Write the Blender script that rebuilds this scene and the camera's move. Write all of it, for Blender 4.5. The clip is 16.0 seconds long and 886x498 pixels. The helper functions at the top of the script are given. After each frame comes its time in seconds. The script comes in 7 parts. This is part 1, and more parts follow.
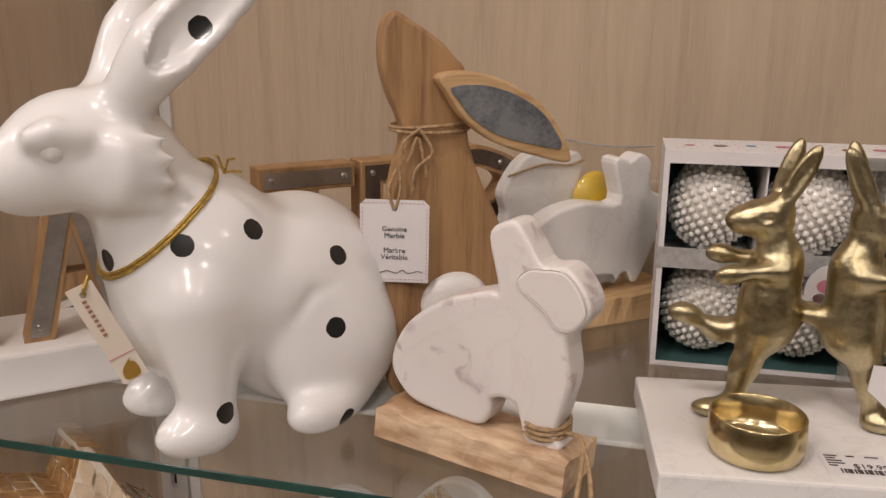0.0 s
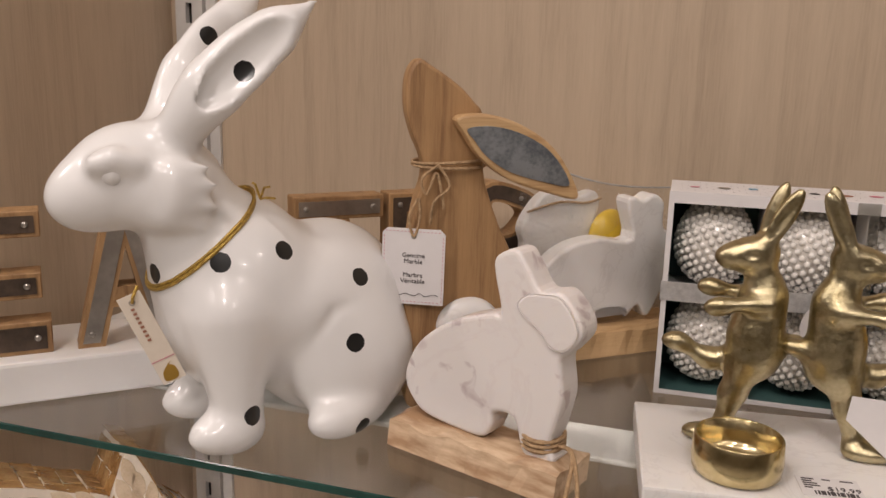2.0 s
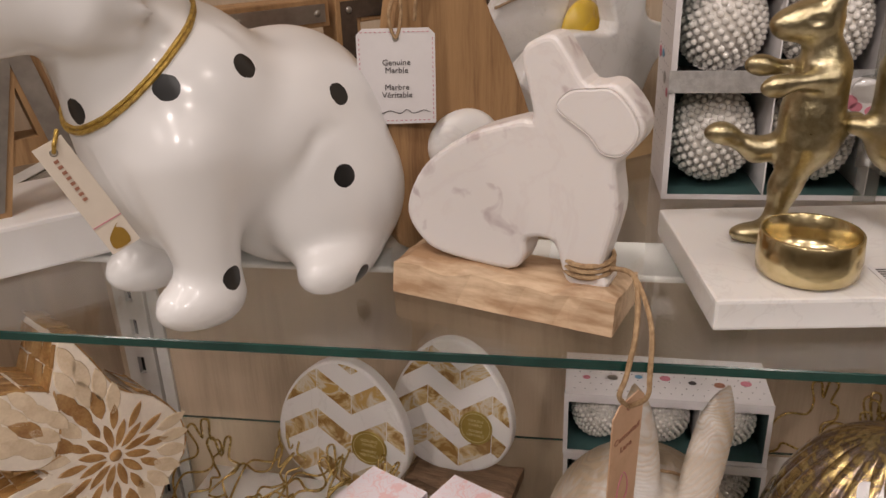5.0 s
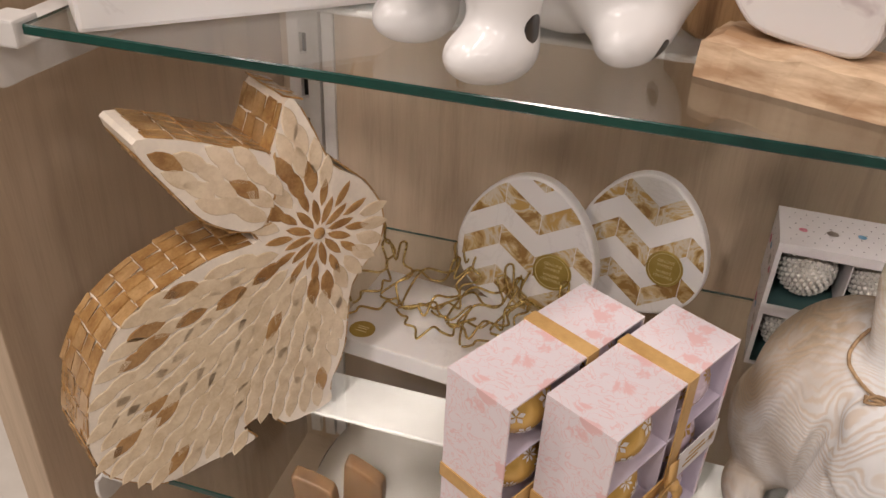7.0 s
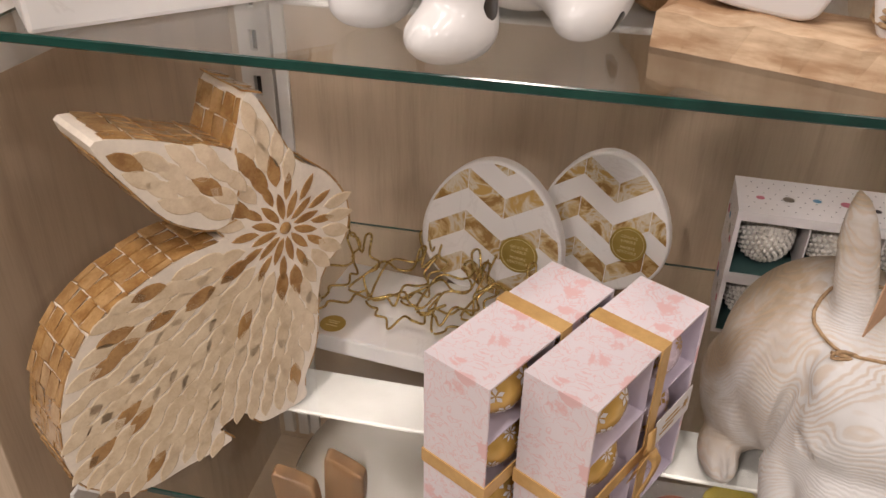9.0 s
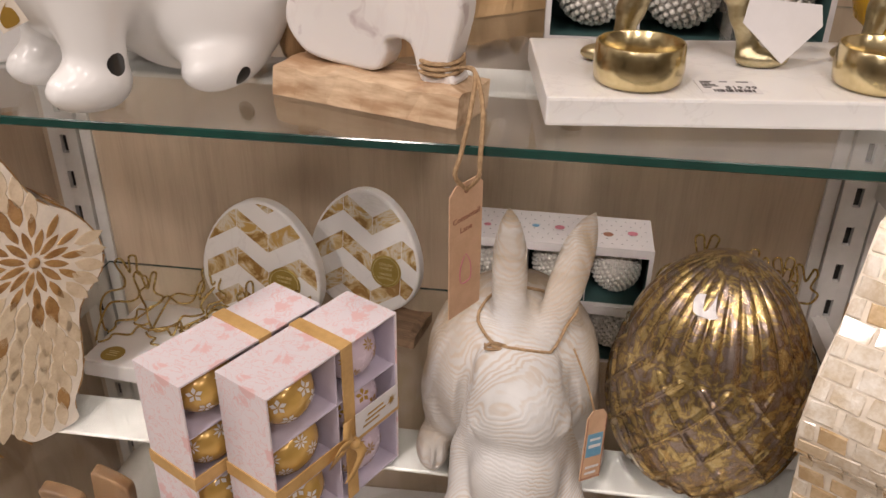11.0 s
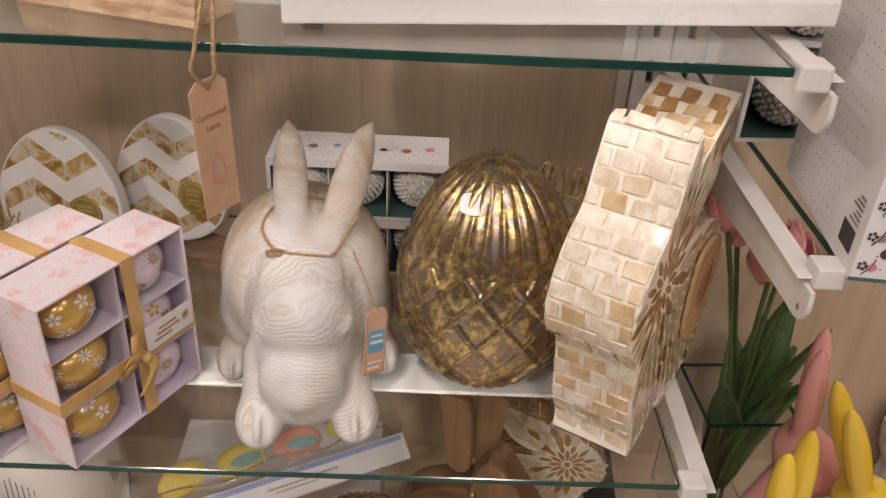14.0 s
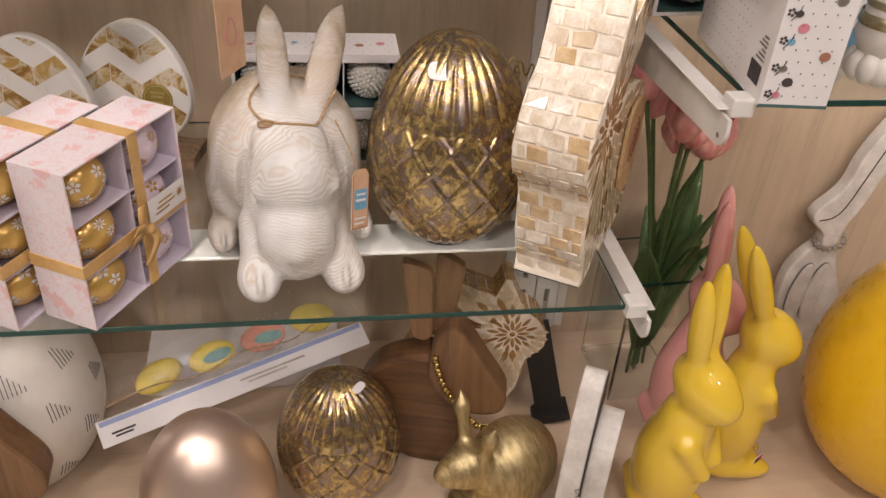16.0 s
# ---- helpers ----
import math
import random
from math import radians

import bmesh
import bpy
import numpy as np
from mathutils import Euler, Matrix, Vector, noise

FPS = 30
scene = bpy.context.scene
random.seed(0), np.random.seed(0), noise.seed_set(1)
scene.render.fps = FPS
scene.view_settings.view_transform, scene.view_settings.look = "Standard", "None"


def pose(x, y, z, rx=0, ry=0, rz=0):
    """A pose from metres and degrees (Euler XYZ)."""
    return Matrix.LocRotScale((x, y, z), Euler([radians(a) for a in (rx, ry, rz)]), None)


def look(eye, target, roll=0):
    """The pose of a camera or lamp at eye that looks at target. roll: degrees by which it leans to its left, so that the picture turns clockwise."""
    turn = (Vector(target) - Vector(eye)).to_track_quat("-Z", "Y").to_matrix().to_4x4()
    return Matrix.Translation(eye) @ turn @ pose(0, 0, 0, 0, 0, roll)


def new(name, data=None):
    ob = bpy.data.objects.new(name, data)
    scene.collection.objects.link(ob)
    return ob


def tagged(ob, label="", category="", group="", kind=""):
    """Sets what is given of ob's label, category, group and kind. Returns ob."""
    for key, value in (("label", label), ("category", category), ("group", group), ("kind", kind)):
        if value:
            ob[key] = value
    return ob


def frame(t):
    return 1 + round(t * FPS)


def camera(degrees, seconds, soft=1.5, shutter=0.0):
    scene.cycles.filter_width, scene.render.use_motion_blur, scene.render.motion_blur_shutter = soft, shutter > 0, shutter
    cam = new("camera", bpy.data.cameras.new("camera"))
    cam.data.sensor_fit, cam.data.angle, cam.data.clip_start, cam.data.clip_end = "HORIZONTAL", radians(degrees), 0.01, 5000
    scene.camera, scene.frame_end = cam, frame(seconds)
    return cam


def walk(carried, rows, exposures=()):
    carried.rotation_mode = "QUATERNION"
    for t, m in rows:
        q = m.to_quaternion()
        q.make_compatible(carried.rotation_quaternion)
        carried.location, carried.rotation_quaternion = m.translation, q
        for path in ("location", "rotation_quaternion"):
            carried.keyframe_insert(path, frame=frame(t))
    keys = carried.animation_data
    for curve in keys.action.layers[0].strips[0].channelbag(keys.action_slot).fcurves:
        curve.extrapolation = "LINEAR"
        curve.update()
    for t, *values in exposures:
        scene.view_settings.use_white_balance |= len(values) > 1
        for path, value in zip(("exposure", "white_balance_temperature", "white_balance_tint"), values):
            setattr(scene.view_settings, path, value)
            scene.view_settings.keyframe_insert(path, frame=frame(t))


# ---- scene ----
cam = camera(56.0, 16.0)
PATH = [
    (0, (0.11, -0.426, 1.478), (-0.373, 1.443, 0.955), 0.3),
    (0.5, (0.123, -0.44, 1.479), (-0.412, 1.424, 0.987), 0.4),
    (1, (0.13, -0.454, 1.479), (-0.42, 1.411, 1.011), 0.8),
    (1.5, (0.141, -0.46, 1.483), (-0.433, 1.403, 1.036), 1.2),
    (2, (0.148, -0.472, 1.484), (-0.449, 1.386, 1.046), 1.4),
    (2.5, (0.166, -0.472, 1.473), (-0.471, 1.375, 1.048), 1.4),
    (3, (0.176, -0.452, 1.468), (-0.472, 1.387, 1.023), 0.3),
    (3.2, (0.167, -0.445, 1.47), (-0.469, 1.393, 1.004), -0.0),
    (5.3, (0.018, -0.393, 1.423), (-0.206, 1.401, 0.567), -0.5),
    (5.5, (0.003, -0.398, 1.41), (-0.198, 1.386, 0.529), 0.5),
    (6, (-0.034, -0.404, 1.389), (-0.349, 1.329, 0.441), 1.4),
    (6.5, (-0.057, -0.398, 1.373), (-0.446, 1.275, 0.348), 2.6),
    (7, (-0.078, -0.394, 1.367), (-0.527, 1.223, 0.278), 2.7),
    (7.5, (-0.103, -0.394, 1.363), (-0.54, 1.202, 0.238), 2.4),
    (8, (-0.119, -0.393, 1.36), (-0.51, 1.21, 0.23), 2.1),
    (8.2, (-0.119, -0.392, 1.356), (-0.494, 1.218, 0.231), 1.7),
    (10.3, (0.057, -0.444, 1.377), (-0.263, 1.252, 0.365), 0.8),
    (10.5, (0.08, -0.452, 1.38), (-0.217, 1.257, 0.384), 0.7),
    (11, (0.128, -0.47, 1.39), (-0.107, 1.264, 0.42), 0.8),
    (11.5, (0.156, -0.491, 1.391), (-0.005, 1.26, 0.439), 1.3),
    (12, (0.17, -0.504, 1.392), (0.065, 1.235, 0.409), 1.5),
    (12.5, (0.181, -0.509, 1.386), (0.149, 1.214, 0.37), 2.2),
    (13, (0.199, -0.509, 1.381), (0.203, 1.197, 0.337), 2.5),
    (13.5, (0.219, -0.504, 1.368), (0.231, 1.192, 0.309), 3.0),
    (14, (0.223, -0.509, 1.371), (0.266, 1.19, 0.317), 3.0),
    (14.5, (0.209, -0.523, 1.381), (0.345, 1.174, 0.332), 2.2),
    (15, (0.183, -0.566, 1.37), (0.42, 1.115, 0.312), 3.3),
    (15.5, (0.16, -0.613, 1.351), (0.45, 1.046, 0.272), 3.9),
    (16, (0.141, -0.641, 1.345), (0.436, 0.984, 0.217), 4.0),
]
EXPOSURE = [(0, -0.28), (3, -0.28), (5.5, -0.34), (6.5, -0.14), (8, 0.0), (10.5, -0.02), (13, 0.05), (14.5, 0.05), (15, 0.03), (16, 0.2)]
walk(cam, [(t, look(eye, target, roll)) for t, eye, target, roll in PATH], EXPOSURE)

# world, lights and exposure
world = bpy.data.worlds.new("world")
scene.world = world
world.use_nodes = True
world.node_tree.nodes["Background"].inputs[0].default_value = (1.0, 0.9, 0.78, 1)
world.node_tree.nodes["Background"].inputs[1].default_value = 0.1


def area_lamp(name, place, target, size, power, colour=(1.0, 0.88, 0.83), shape="DISK"):
    data = bpy.data.lights.new(name, "AREA")
    data.shape, data.size, data.energy, data.color = shape, size, power, colour
    ob = new(name, data)
    ob.matrix_world = look(place, target)
    return tagged(ob, "recessed warm shop ceiling downlight", "lamp", "shop ceiling lights")


for lx, ly, power in ((-1.3, -0.9, 9), (-0.35, -0.75, 11.5), (0.6, -0.9, 6), (1.7, -0.8, 5), (-0.8, -2.2, 17), (0.5, -2.2, 14.5), (1.9, -2.2, 10), (-2.3, 0.5, 20), (-2.4, -0.8, 14)):
    area_lamp("ceiling_light", (lx, ly, 2.93), (lx * 0.8, ly * 0.55, 1.0), 0.22, power)


# ---------------------------------------------------------------- materials
def nodes_of(name):
    m = bpy.data.materials.new(name)
    m.use_nodes = True
    nt = m.node_tree
    return m, nt, nt.nodes["Principled BSDF"]


def rgba(c):
    return (*c, 1.0)


def coords(nt, scale=(1, 1, 1), rot=(0, 0, 0), world_space=False, jitter=True):
    if world_space:
        src = nt.nodes.new("ShaderNodeNewGeometry").outputs["Position"]
    else:
        src = nt.nodes.new("ShaderNodeTexCoord").outputs["Object"]
    mp = nt.nodes.new("ShaderNodeMapping")
    mp.inputs["Scale"].default_value = scale
    mp.inputs["Rotation"].default_value = [radians(a) for a in rot]
    nt.links.new(src, mp.inputs["Vector"])
    if jitter and not world_space:
        info = nt.nodes.new("ShaderNodeObjectInfo")
        mul = nt.nodes.new("ShaderNodeMath")
        mul.operation = "MULTIPLY"
        mul.inputs[1].default_value = 37.0
        nt.links.new(info.outputs["Random"], mul.inputs[0])
        nt.links.new(mul.outputs[0], mp.inputs["Location"])
    return mp.outputs[0]


def noise_tex(nt, vec, scale, detail=4, rough=0.55, distort=0.0):
    n = nt.nodes.new("ShaderNodeTexNoise")
    n.inputs["Scale"].default_value, n.inputs["Detail"].default_value = scale, detail
    n.inputs["Roughness"].default_value, n.inputs["Distortion"].default_value = rough, distort
    nt.links.new(vec, n.inputs["Vector"])
    return n.outputs["Fac"]


def ramp(nt, fac, stops):
    r = nt.nodes.new("ShaderNodeValToRGB")
    els = r.color_ramp.elements
    while len(els) < len(stops):
        els.new(0.5)
    for e, (p, c) in zip(els, stops):
        e.position, e.color = p, rgba(c)
    nt.links.new(fac, r.inputs[0])
    return r.outputs[0]


def mix(nt, fac, a, b, blend="MIX"):
    n = nt.nodes.new("ShaderNodeMix")
    n.data_type, n.blend_type = "RGBA", blend
    for sock, v in ((n.inputs[0], fac), (n.inputs[6], a), (n.inputs[7], b)):
        if isinstance(v, (int, float)):
            sock.default_value = v
        elif isinstance(v, tuple):
            sock.default_value = rgba(v)
        else:
            nt.links.new(v, sock)
    return n.outputs[2]


def bump(nt, bsdf, height, strength, distance=0.002):
    b = nt.nodes.new("ShaderNodeBump")
    b.inputs["Strength"].default_value, b.inputs["Distance"].default_value = strength, distance
    nt.links.new(height, b.inputs["Height"])
    nt.links.new(b.outputs[0], bsdf.inputs["Normal"])


def math_node(nt, op, a, b):
    n = nt.nodes.new("ShaderNodeMath")
    n.operation = op
    for sock, v in zip(n.inputs, (a, b)):
        if isinstance(v, (int, float)):
            sock.default_value = v
        else:
            nt.links.new(v, sock)
    return n.outputs[0]


def surface(name, col, col2=None, rough=0.5, metal=0.0, scale=20, bumps=0.15, bscale=80, coat=0.0, spread=0.12, stretch=(1, 1, 1), spec=0.5, sheen=0.0):
    """A general painted, cast or moulded surface with mottling at two scales and a fine relief."""
    m, nt, b = nodes_of(name)
    v = coords(nt, stretch)
    big, small = noise_tex(nt, v, scale, 3), noise_tex(nt, v, scale * 7, 3)
    fac = math_node(nt, "ADD", math_node(nt, "MULTIPLY", big, 0.7), math_node(nt, "MULTIPLY", small, 0.3))
    col2 = col2 or tuple(c * 0.86 for c in col)
    nt.links.new(ramp(nt, fac, ((0.5 - spread, col2), (0.5 + spread, col))), b.inputs["Base Color"])
    rr = nt.nodes.new("ShaderNodeMapRange")
    rr.inputs[3].default_value, rr.inputs[4].default_value = max(0.02, rough - 0.08), min(1, rough + 0.1)
    nt.links.new(small, rr.inputs[0])
    nt.links.new(rr.outputs[0], b.inputs["Roughness"])
    b.inputs["Metallic"].default_value, b.inputs["Coat Weight"].default_value = metal, coat
    b.inputs["Coat Roughness"].default_value = 0.06
    b.inputs["Specular IOR Level"].default_value = spec
    if bumps:
        bump(nt, b, noise_tex(nt, v, bscale, 4), bumps, 0.001)
    return m


def wood(name, light, dark, scale=1.0, rough=0.55, axis="z", bumps=0.2, contrast=0.2, world_space=False, bands=1.0):
    """Timber with long grain along one axis: broad figure, fine pores and a rough relief."""
    m, nt, b = nodes_of(name)
    k = {"x": (0.06, 1, 1), "y": (1, 0.06, 1), "z": (1, 1, 0.06)}[axis]
    v = coords(nt, tuple(scale * a for a in k), world_space=world_space)
    figure = noise_tex(nt, v, 60 * bands, 4, 0.6, 0.6)
    pores = noise_tex(nt, v, 480, 3, 0.7)
    broad = noise_tex(nt, v, 14, 2)
    fac = math_node(nt, "ADD", math_node(nt, "MULTIPLY", figure, 0.55), math_node(nt, "MULTIPLY", pores, 0.25))
    fac = math_node(nt, "ADD", fac, math_node(nt, "MULTIPLY", broad, 0.2))
    nt.links.new(ramp(nt, fac, ((0.5 - contrast, dark), (0.5, tuple((a * 0.65 + c * 0.35) for a, c in zip(light, dark))), (0.5 + contrast, light))), b.inputs["Base Color"])
    b.inputs["Roughness"].default_value = rough
    bump(nt, b, fac, bumps, 0.001)
    return m


def marble(name, base=(0.82, 0.80, 0.78), vein=(0.70, 0.675, 0.655), amount=0.02, rough=0.28, spots=None):
    m, nt, b = nodes_of(name)
    v = coords(nt)
    warp = noise_tex(nt, v, 9, 5, 0.6, 1.8)
    line = math_node(nt, "ABSOLUTE", math_node(nt, "SUBTRACT", warp, 0.5), 0)
    soft = noise_tex(nt, v, 24, 4)
    c = mix(nt, math_node(nt, "MULTIPLY", soft, 0.35), base, tuple(x * 0.88 for x in base))
    veins = ramp(nt, line, ((0.0, (0.55, 0.55, 0.55)), (amount, (0, 0, 0))))
    c = mix(nt, math_node(nt, "MULTIPLY", veins, math_node(nt, "GREATER_THAN", noise_tex(nt, v, 5, 2), 0.47)), c, vein)
    if spots:
        c = mix(nt, ramp(nt, noise_tex(nt, v, 55, 3, 0.5, 0.5), ((0.60, (0, 0, 0)), (0.70, (0.75, 0.75, 0.75)))), c, spots)
    nt.links.new(c, b.inputs["Base Color"])
    b.inputs["Roughness"].default_value = rough
    b.inputs["Subsurface Weight"].default_value = 0.12
    b.inputs["Subsurface Radius"].default_value = (0.01, 0.008, 0.006)
    bump(nt, b, noise_tex(nt, v, 160, 3), 0.06, 0.0006)
    return m


def clear(name, colour=(0.93, 0.97, 0.95), rough=0.0, ior=1.45):
    m, nt, b = nodes_of(name)
    b.inputs["Base Color"].default_value = rgba(colour)
    b.inputs["Roughness"].default_value, b.inputs["Transmission Weight"].default_value, b.inputs["IOR"].default_value = rough, 1.0, ior
    return m


def film_sheet(name, tint=(1, 1, 1), gloss=0.14, rough=0.08, wrinkle=0.4):
    """Thin clear plastic: mostly see-through, with glossy creases."""
    m, nt, b = nodes_of(name)
    out = nt.nodes["Material Output"]
    tr, gl, mx = nt.nodes.new("ShaderNodeBsdfTransparent"), nt.nodes.new("ShaderNodeBsdfGlossy"), nt.nodes.new("ShaderNodeMixShader")
    tr.inputs[0].default_value, gl.inputs["Roughness"].default_value, mx.inputs[0].default_value = rgba(tint), rough, gloss
    bb = nt.nodes.new("ShaderNodeBump")
    bb.inputs["Strength"].default_value, bb.inputs["Distance"].default_value = wrinkle, 0.01
    nt.links.new(noise_tex(nt, coords(nt), 38, 3, 0.6, 0.8), bb.inputs["Height"])
    nt.links.new(bb.outputs[0], gl.inputs["Normal"])
    for a, o in ((tr.outputs[0], mx.inputs[1]), (gl.outputs[0], mx.inputs[2]), (mx.outputs[0], out.inputs[0])):
        nt.links.new(a, o)
    return m


def dotted_glaze(name, dots, radius):
    """White glaze with black spots fired on at the given places of the figure."""
    m, nt, b = nodes_of(name)
    src = nt.nodes.new("ShaderNodeTexCoord").outputs["Object"]
    near = None
    for d in dots:
        vm = nt.nodes.new("ShaderNodeVectorMath")
        vm.operation = "DISTANCE"
        nt.links.new(src, vm.inputs[0])
        vm.inputs[1].default_value = d
        near = vm.outputs["Value"] if near is None else math_node(nt, "MINIMUM", near, vm.outputs["Value"])
    wob = math_node(nt, "MULTIPLY", noise_tex(nt, src, 300, 2), 0.0012)
    inside = math_node(nt, "LESS_THAN", math_node(nt, "ADD", near, wob), radius)
    cloud = ramp(nt, noise_tex(nt, src, 18, 2), ((0.3, (0.80, 0.79, 0.78)), (0.7, (0.84, 0.83, 0.82))))
    nt.links.new(mix(nt, inside, cloud, (0.012, 0.012, 0.012)), b.inputs["Base Color"])
    b.inputs["Roughness"].default_value = 0.28
    b.inputs["Coat Weight"].default_value, b.inputs["Coat Roughness"].default_value = 0.45, 0.09
    bump(nt, b, noise_tex(nt, src, 60, 2), 0.05, 0.001)
    return m


LAMINATE = wood("pale_laminate", (0.575, 0.455, 0.33), (0.395, 0.30, 0.21), 0.9, 0.5, "z", 0.03, 0.2, True, 1.0)
DECKWOOD = wood("deck_laminate", (0.62, 0.49, 0.36), (0.48, 0.36, 0.25), 0.9, 0.4, "x", 0.03, 0.22, True)
WHITE_METAL = surface("white_powder_coat", (0.71, 0.69, 0.66), rough=0.4, scale=12, bumps=0.05, bscale=300)
SLOT_SHADE = surface("slot_shade_black", (0.02, 0.018, 0.016), rough=0.8, bumps=0)
GLASS = clear("shelf_glass", (0.96, 0.985, 0.97))
GLASS_EDGE = surface("glass_green_edge", (0.006, 0.055, 0.042), (0.003, 0.03, 0.025), rough=0.12, scale=9, bumps=0.02)
WALLPAINT = surface("shop_wall_paint", (0.72, 0.66, 0.58), rough=0.8, scale=3, bumps=0.05)
CEILPAINT = surface("shop_ceiling_tile", (0.80, 0.77, 0.72), rough=0.9, scale=4, bumps=0.1)
FLOORTILE = surface("shop_floor_vinyl", (0.70, 0.66, 0.60), (0.6, 0.56, 0.5), rough=0.3, scale=3, bumps=0.03)
MANGO = wood("mango_wood", (0.45, 0.27, 0.125), (0.22, 0.115, 0.05), 1.3, 0.55, "z", 0.5, 0.14)
MANGO_PALE = wood("mango_wood_pale", (0.62, 0.42, 0.22), (0.40, 0.23, 0.10), 1.3, 0.5, "x", 0.25, 0.13)
LIVE_EDGE = surface("live_edge_wood", (0.69, 0.52, 0.35), (0.38, 0.23, 0.125), rough=0.6, scale=26, bumps=0.8, bscale=55, spread=0.09, stretch=(0.3, 1, 1.4))
DARKWOOD = wood("dark_turned_wood", (0.17, 0.085, 0.036), (0.05, 0.022, 0.010), 1.0, 0.42, "x", 0.25, 0.15)
BARKWOOD = wood("weathered_wood", (0.34, 0.22, 0.13), (0.12, 0.07, 0.04), 1.4, 0.7, "x", 0.5, 0.13)
WALNUT = wood("walnut_wood", (0.23, 0.125, 0.058), (0.085, 0.042, 0.019), 1.0, 0.45, "z", 0.25, 0.14)
MARBLE = marble("white_marble")
MARBLE_PINK = marble("pinkish_marble", (0.80, 0.755, 0.73), (0.74, 0.68, 0.66), 0.04, 0.32, (0.50, 0.41, 0.41))
GOLDFOIL = surface("cast_gold_metal", (0.62, 0.55, 0.36), (0.35, 0.29, 0.16), rough=0.31, metal=1.0, scale=45, bumps=0.55, bscale=190, spread=0.16)
CUPGOLD = surface("polished_cup_gold", (0.72, 0.61, 0.37), (0.55, 0.45, 0.24), rough=0.2, metal=1.0, scale=35, bumps=0.15, bscale=150)
GOLDWIRE = surface("gold_wire", (0.58, 0.43, 0.16), rough=0.25, metal=1.0, scale=30, bumps=0.05)
GOLDCORD = surface("gold_cord", (0.62, 0.42, 0.10), (0.35, 0.22, 0.05), rough=0.4, metal=0.7, scale=300, bumps=0.8, bscale=900)
GALV = surface("galvanised_steel", (0.50, 0.54, 0.58), (0.26, 0.29, 0.33), rough=0.38, metal=0.85, scale=55, bumps=0.1, spread=0.1)
STEEL = surface("brushed_steel", (0.52, 0.49, 0.45), (0.38, 0.35, 0.32), rough=0.35, metal=0.9, scale=25, bumps=0.1)
RUSTY = surface("dark_steel", (0.14, 0.10, 0.075), (0.06, 0.045, 0.035), rough=0.5, metal=0.6, scale=25, bumps=0.2)
TWINE = surface("jute_twine", (0.50, 0.34, 0.19), (0.30, 0.19, 0.10), rough=0.9, scale=260, bumps=1.0, bscale=700)
KRAFT = surface("kraft_card", (0.62, 0.40, 0.26), (0.55, 0.35, 0.22), rough=0.85, scale=60, bumps=0.15, bscale=400)
CARD = surface("white_card", (0.75, 0.725, 0.725), (0.71, 0.685, 0.685), rough=0.6, scale=20, bumps=0.04)
CREAMCARD = surface("cream_card", (0.74, 0.66, 0.56), (0.69, 0.61, 0.51), rough=0.6, scale=20, bumps=0.04)
LILAC = surface("lilac_card", (0.62, 0.56, 0.66), (0.56, 0.50, 0.60), rough=0.7, scale=20, bumps=0.05)
ANTIQUE_GOLD = surface("antique_gold", (0.62, 0.50, 0.28), (0.38, 0.30, 0.15), rough=0.42, metal=0.9, scale=45, bumps=0.8, bscale=120, stretch=(1, 4, 1))
TEAL = surface("teal_lining", (0.055, 0.12, 0.115), rough=0.5, scale=20, bumps=0.05)
INK = surface("print_ink", (0.06, 0.05, 0.05), rough=0.7, bumps=0)
INK_RED = surface("print_rose", (0.62, 0.22, 0.28), rough=0.7, bumps=0)
INK_BROWN = surface("print_brown", (0.36, 0.16, 0.10), rough=0.7, bumps=0)
INK_GOLD = surface("print_gold", (0.50, 0.30, 0.06), rough=0.35, metal=0.6, bumps=0)
PEARL = surface("pearl_bead", (0.87, 0.84, 0.79), (0.78, 0.75, 0.70), rough=0.16, scale=40, bumps=0, coat=0.8)
SILVER_RIBBON = surface("silver_ribbon", (0.66, 0.66, 0.66), (0.5, 0.5, 0.5), rough=0.35, metal=0.5, scale=200, bumps=0.4, bscale=600)
SHEER = film_sheet("sheer_ribbon", (0.9, 0.9, 0.88), 0.25, 0.3, 0.2)
PLASTIC = film_sheet("clear_plastic_bag", (0.97, 0.97, 0.96), 0.16, 0.06, 0.7)
SEAL_GOLD = surface("gold_seal", (0.48, 0.36, 0.10), (0.40, 0.29, 0.07), rough=0.4, metal=0.7, scale=30, bumps=0.05)
SEAL_TEXT = surface("seal_print", (0.82, 0.70, 0.35), rough=0.4, metal=0.3, bumps=0)
GOLDSATIN = surface("gold_satin_ribbon", (0.66, 0.42, 0.17), (0.52, 0.31, 0.11), rough=0.38, scale=25, bumps=0.2, bscale=300)
EGGGOLD = surface("gold_painted_egg", (0.72, 0.46, 0.13), (0.62, 0.38, 0.10), rough=0.22, metal=0.3, scale=20, bumps=0.03, coat=0.5)
EGGLILAC = surface("lilac_painted_egg", (0.70, 0.58, 0.66), (0.64, 0.52, 0.60), rough=0.25, scale=20, bumps=0.02, coat=0.4)
CAPIZ_CREAM = surface("capiz_cream", (0.77, 0.64, 0.46), (0.62, 0.485, 0.32), rough=0.22, scale=70, bumps=0.25, bscale=160, coat=0.5)
CAPIZ_AMBER = surface("capiz_amber", (0.46, 0.265, 0.10), (0.27, 0.135, 0.042), rough=0.2, scale=60, bumps=0.3, bscale=150, coat=0.5)
CAPIZ_BROWN = surface("capiz_brown", (0.50, 0.31, 0.135), (0.32, 0.175, 0.065), rough=0.2, scale=60, bumps=0.4, bscale=120, coat=0.5)
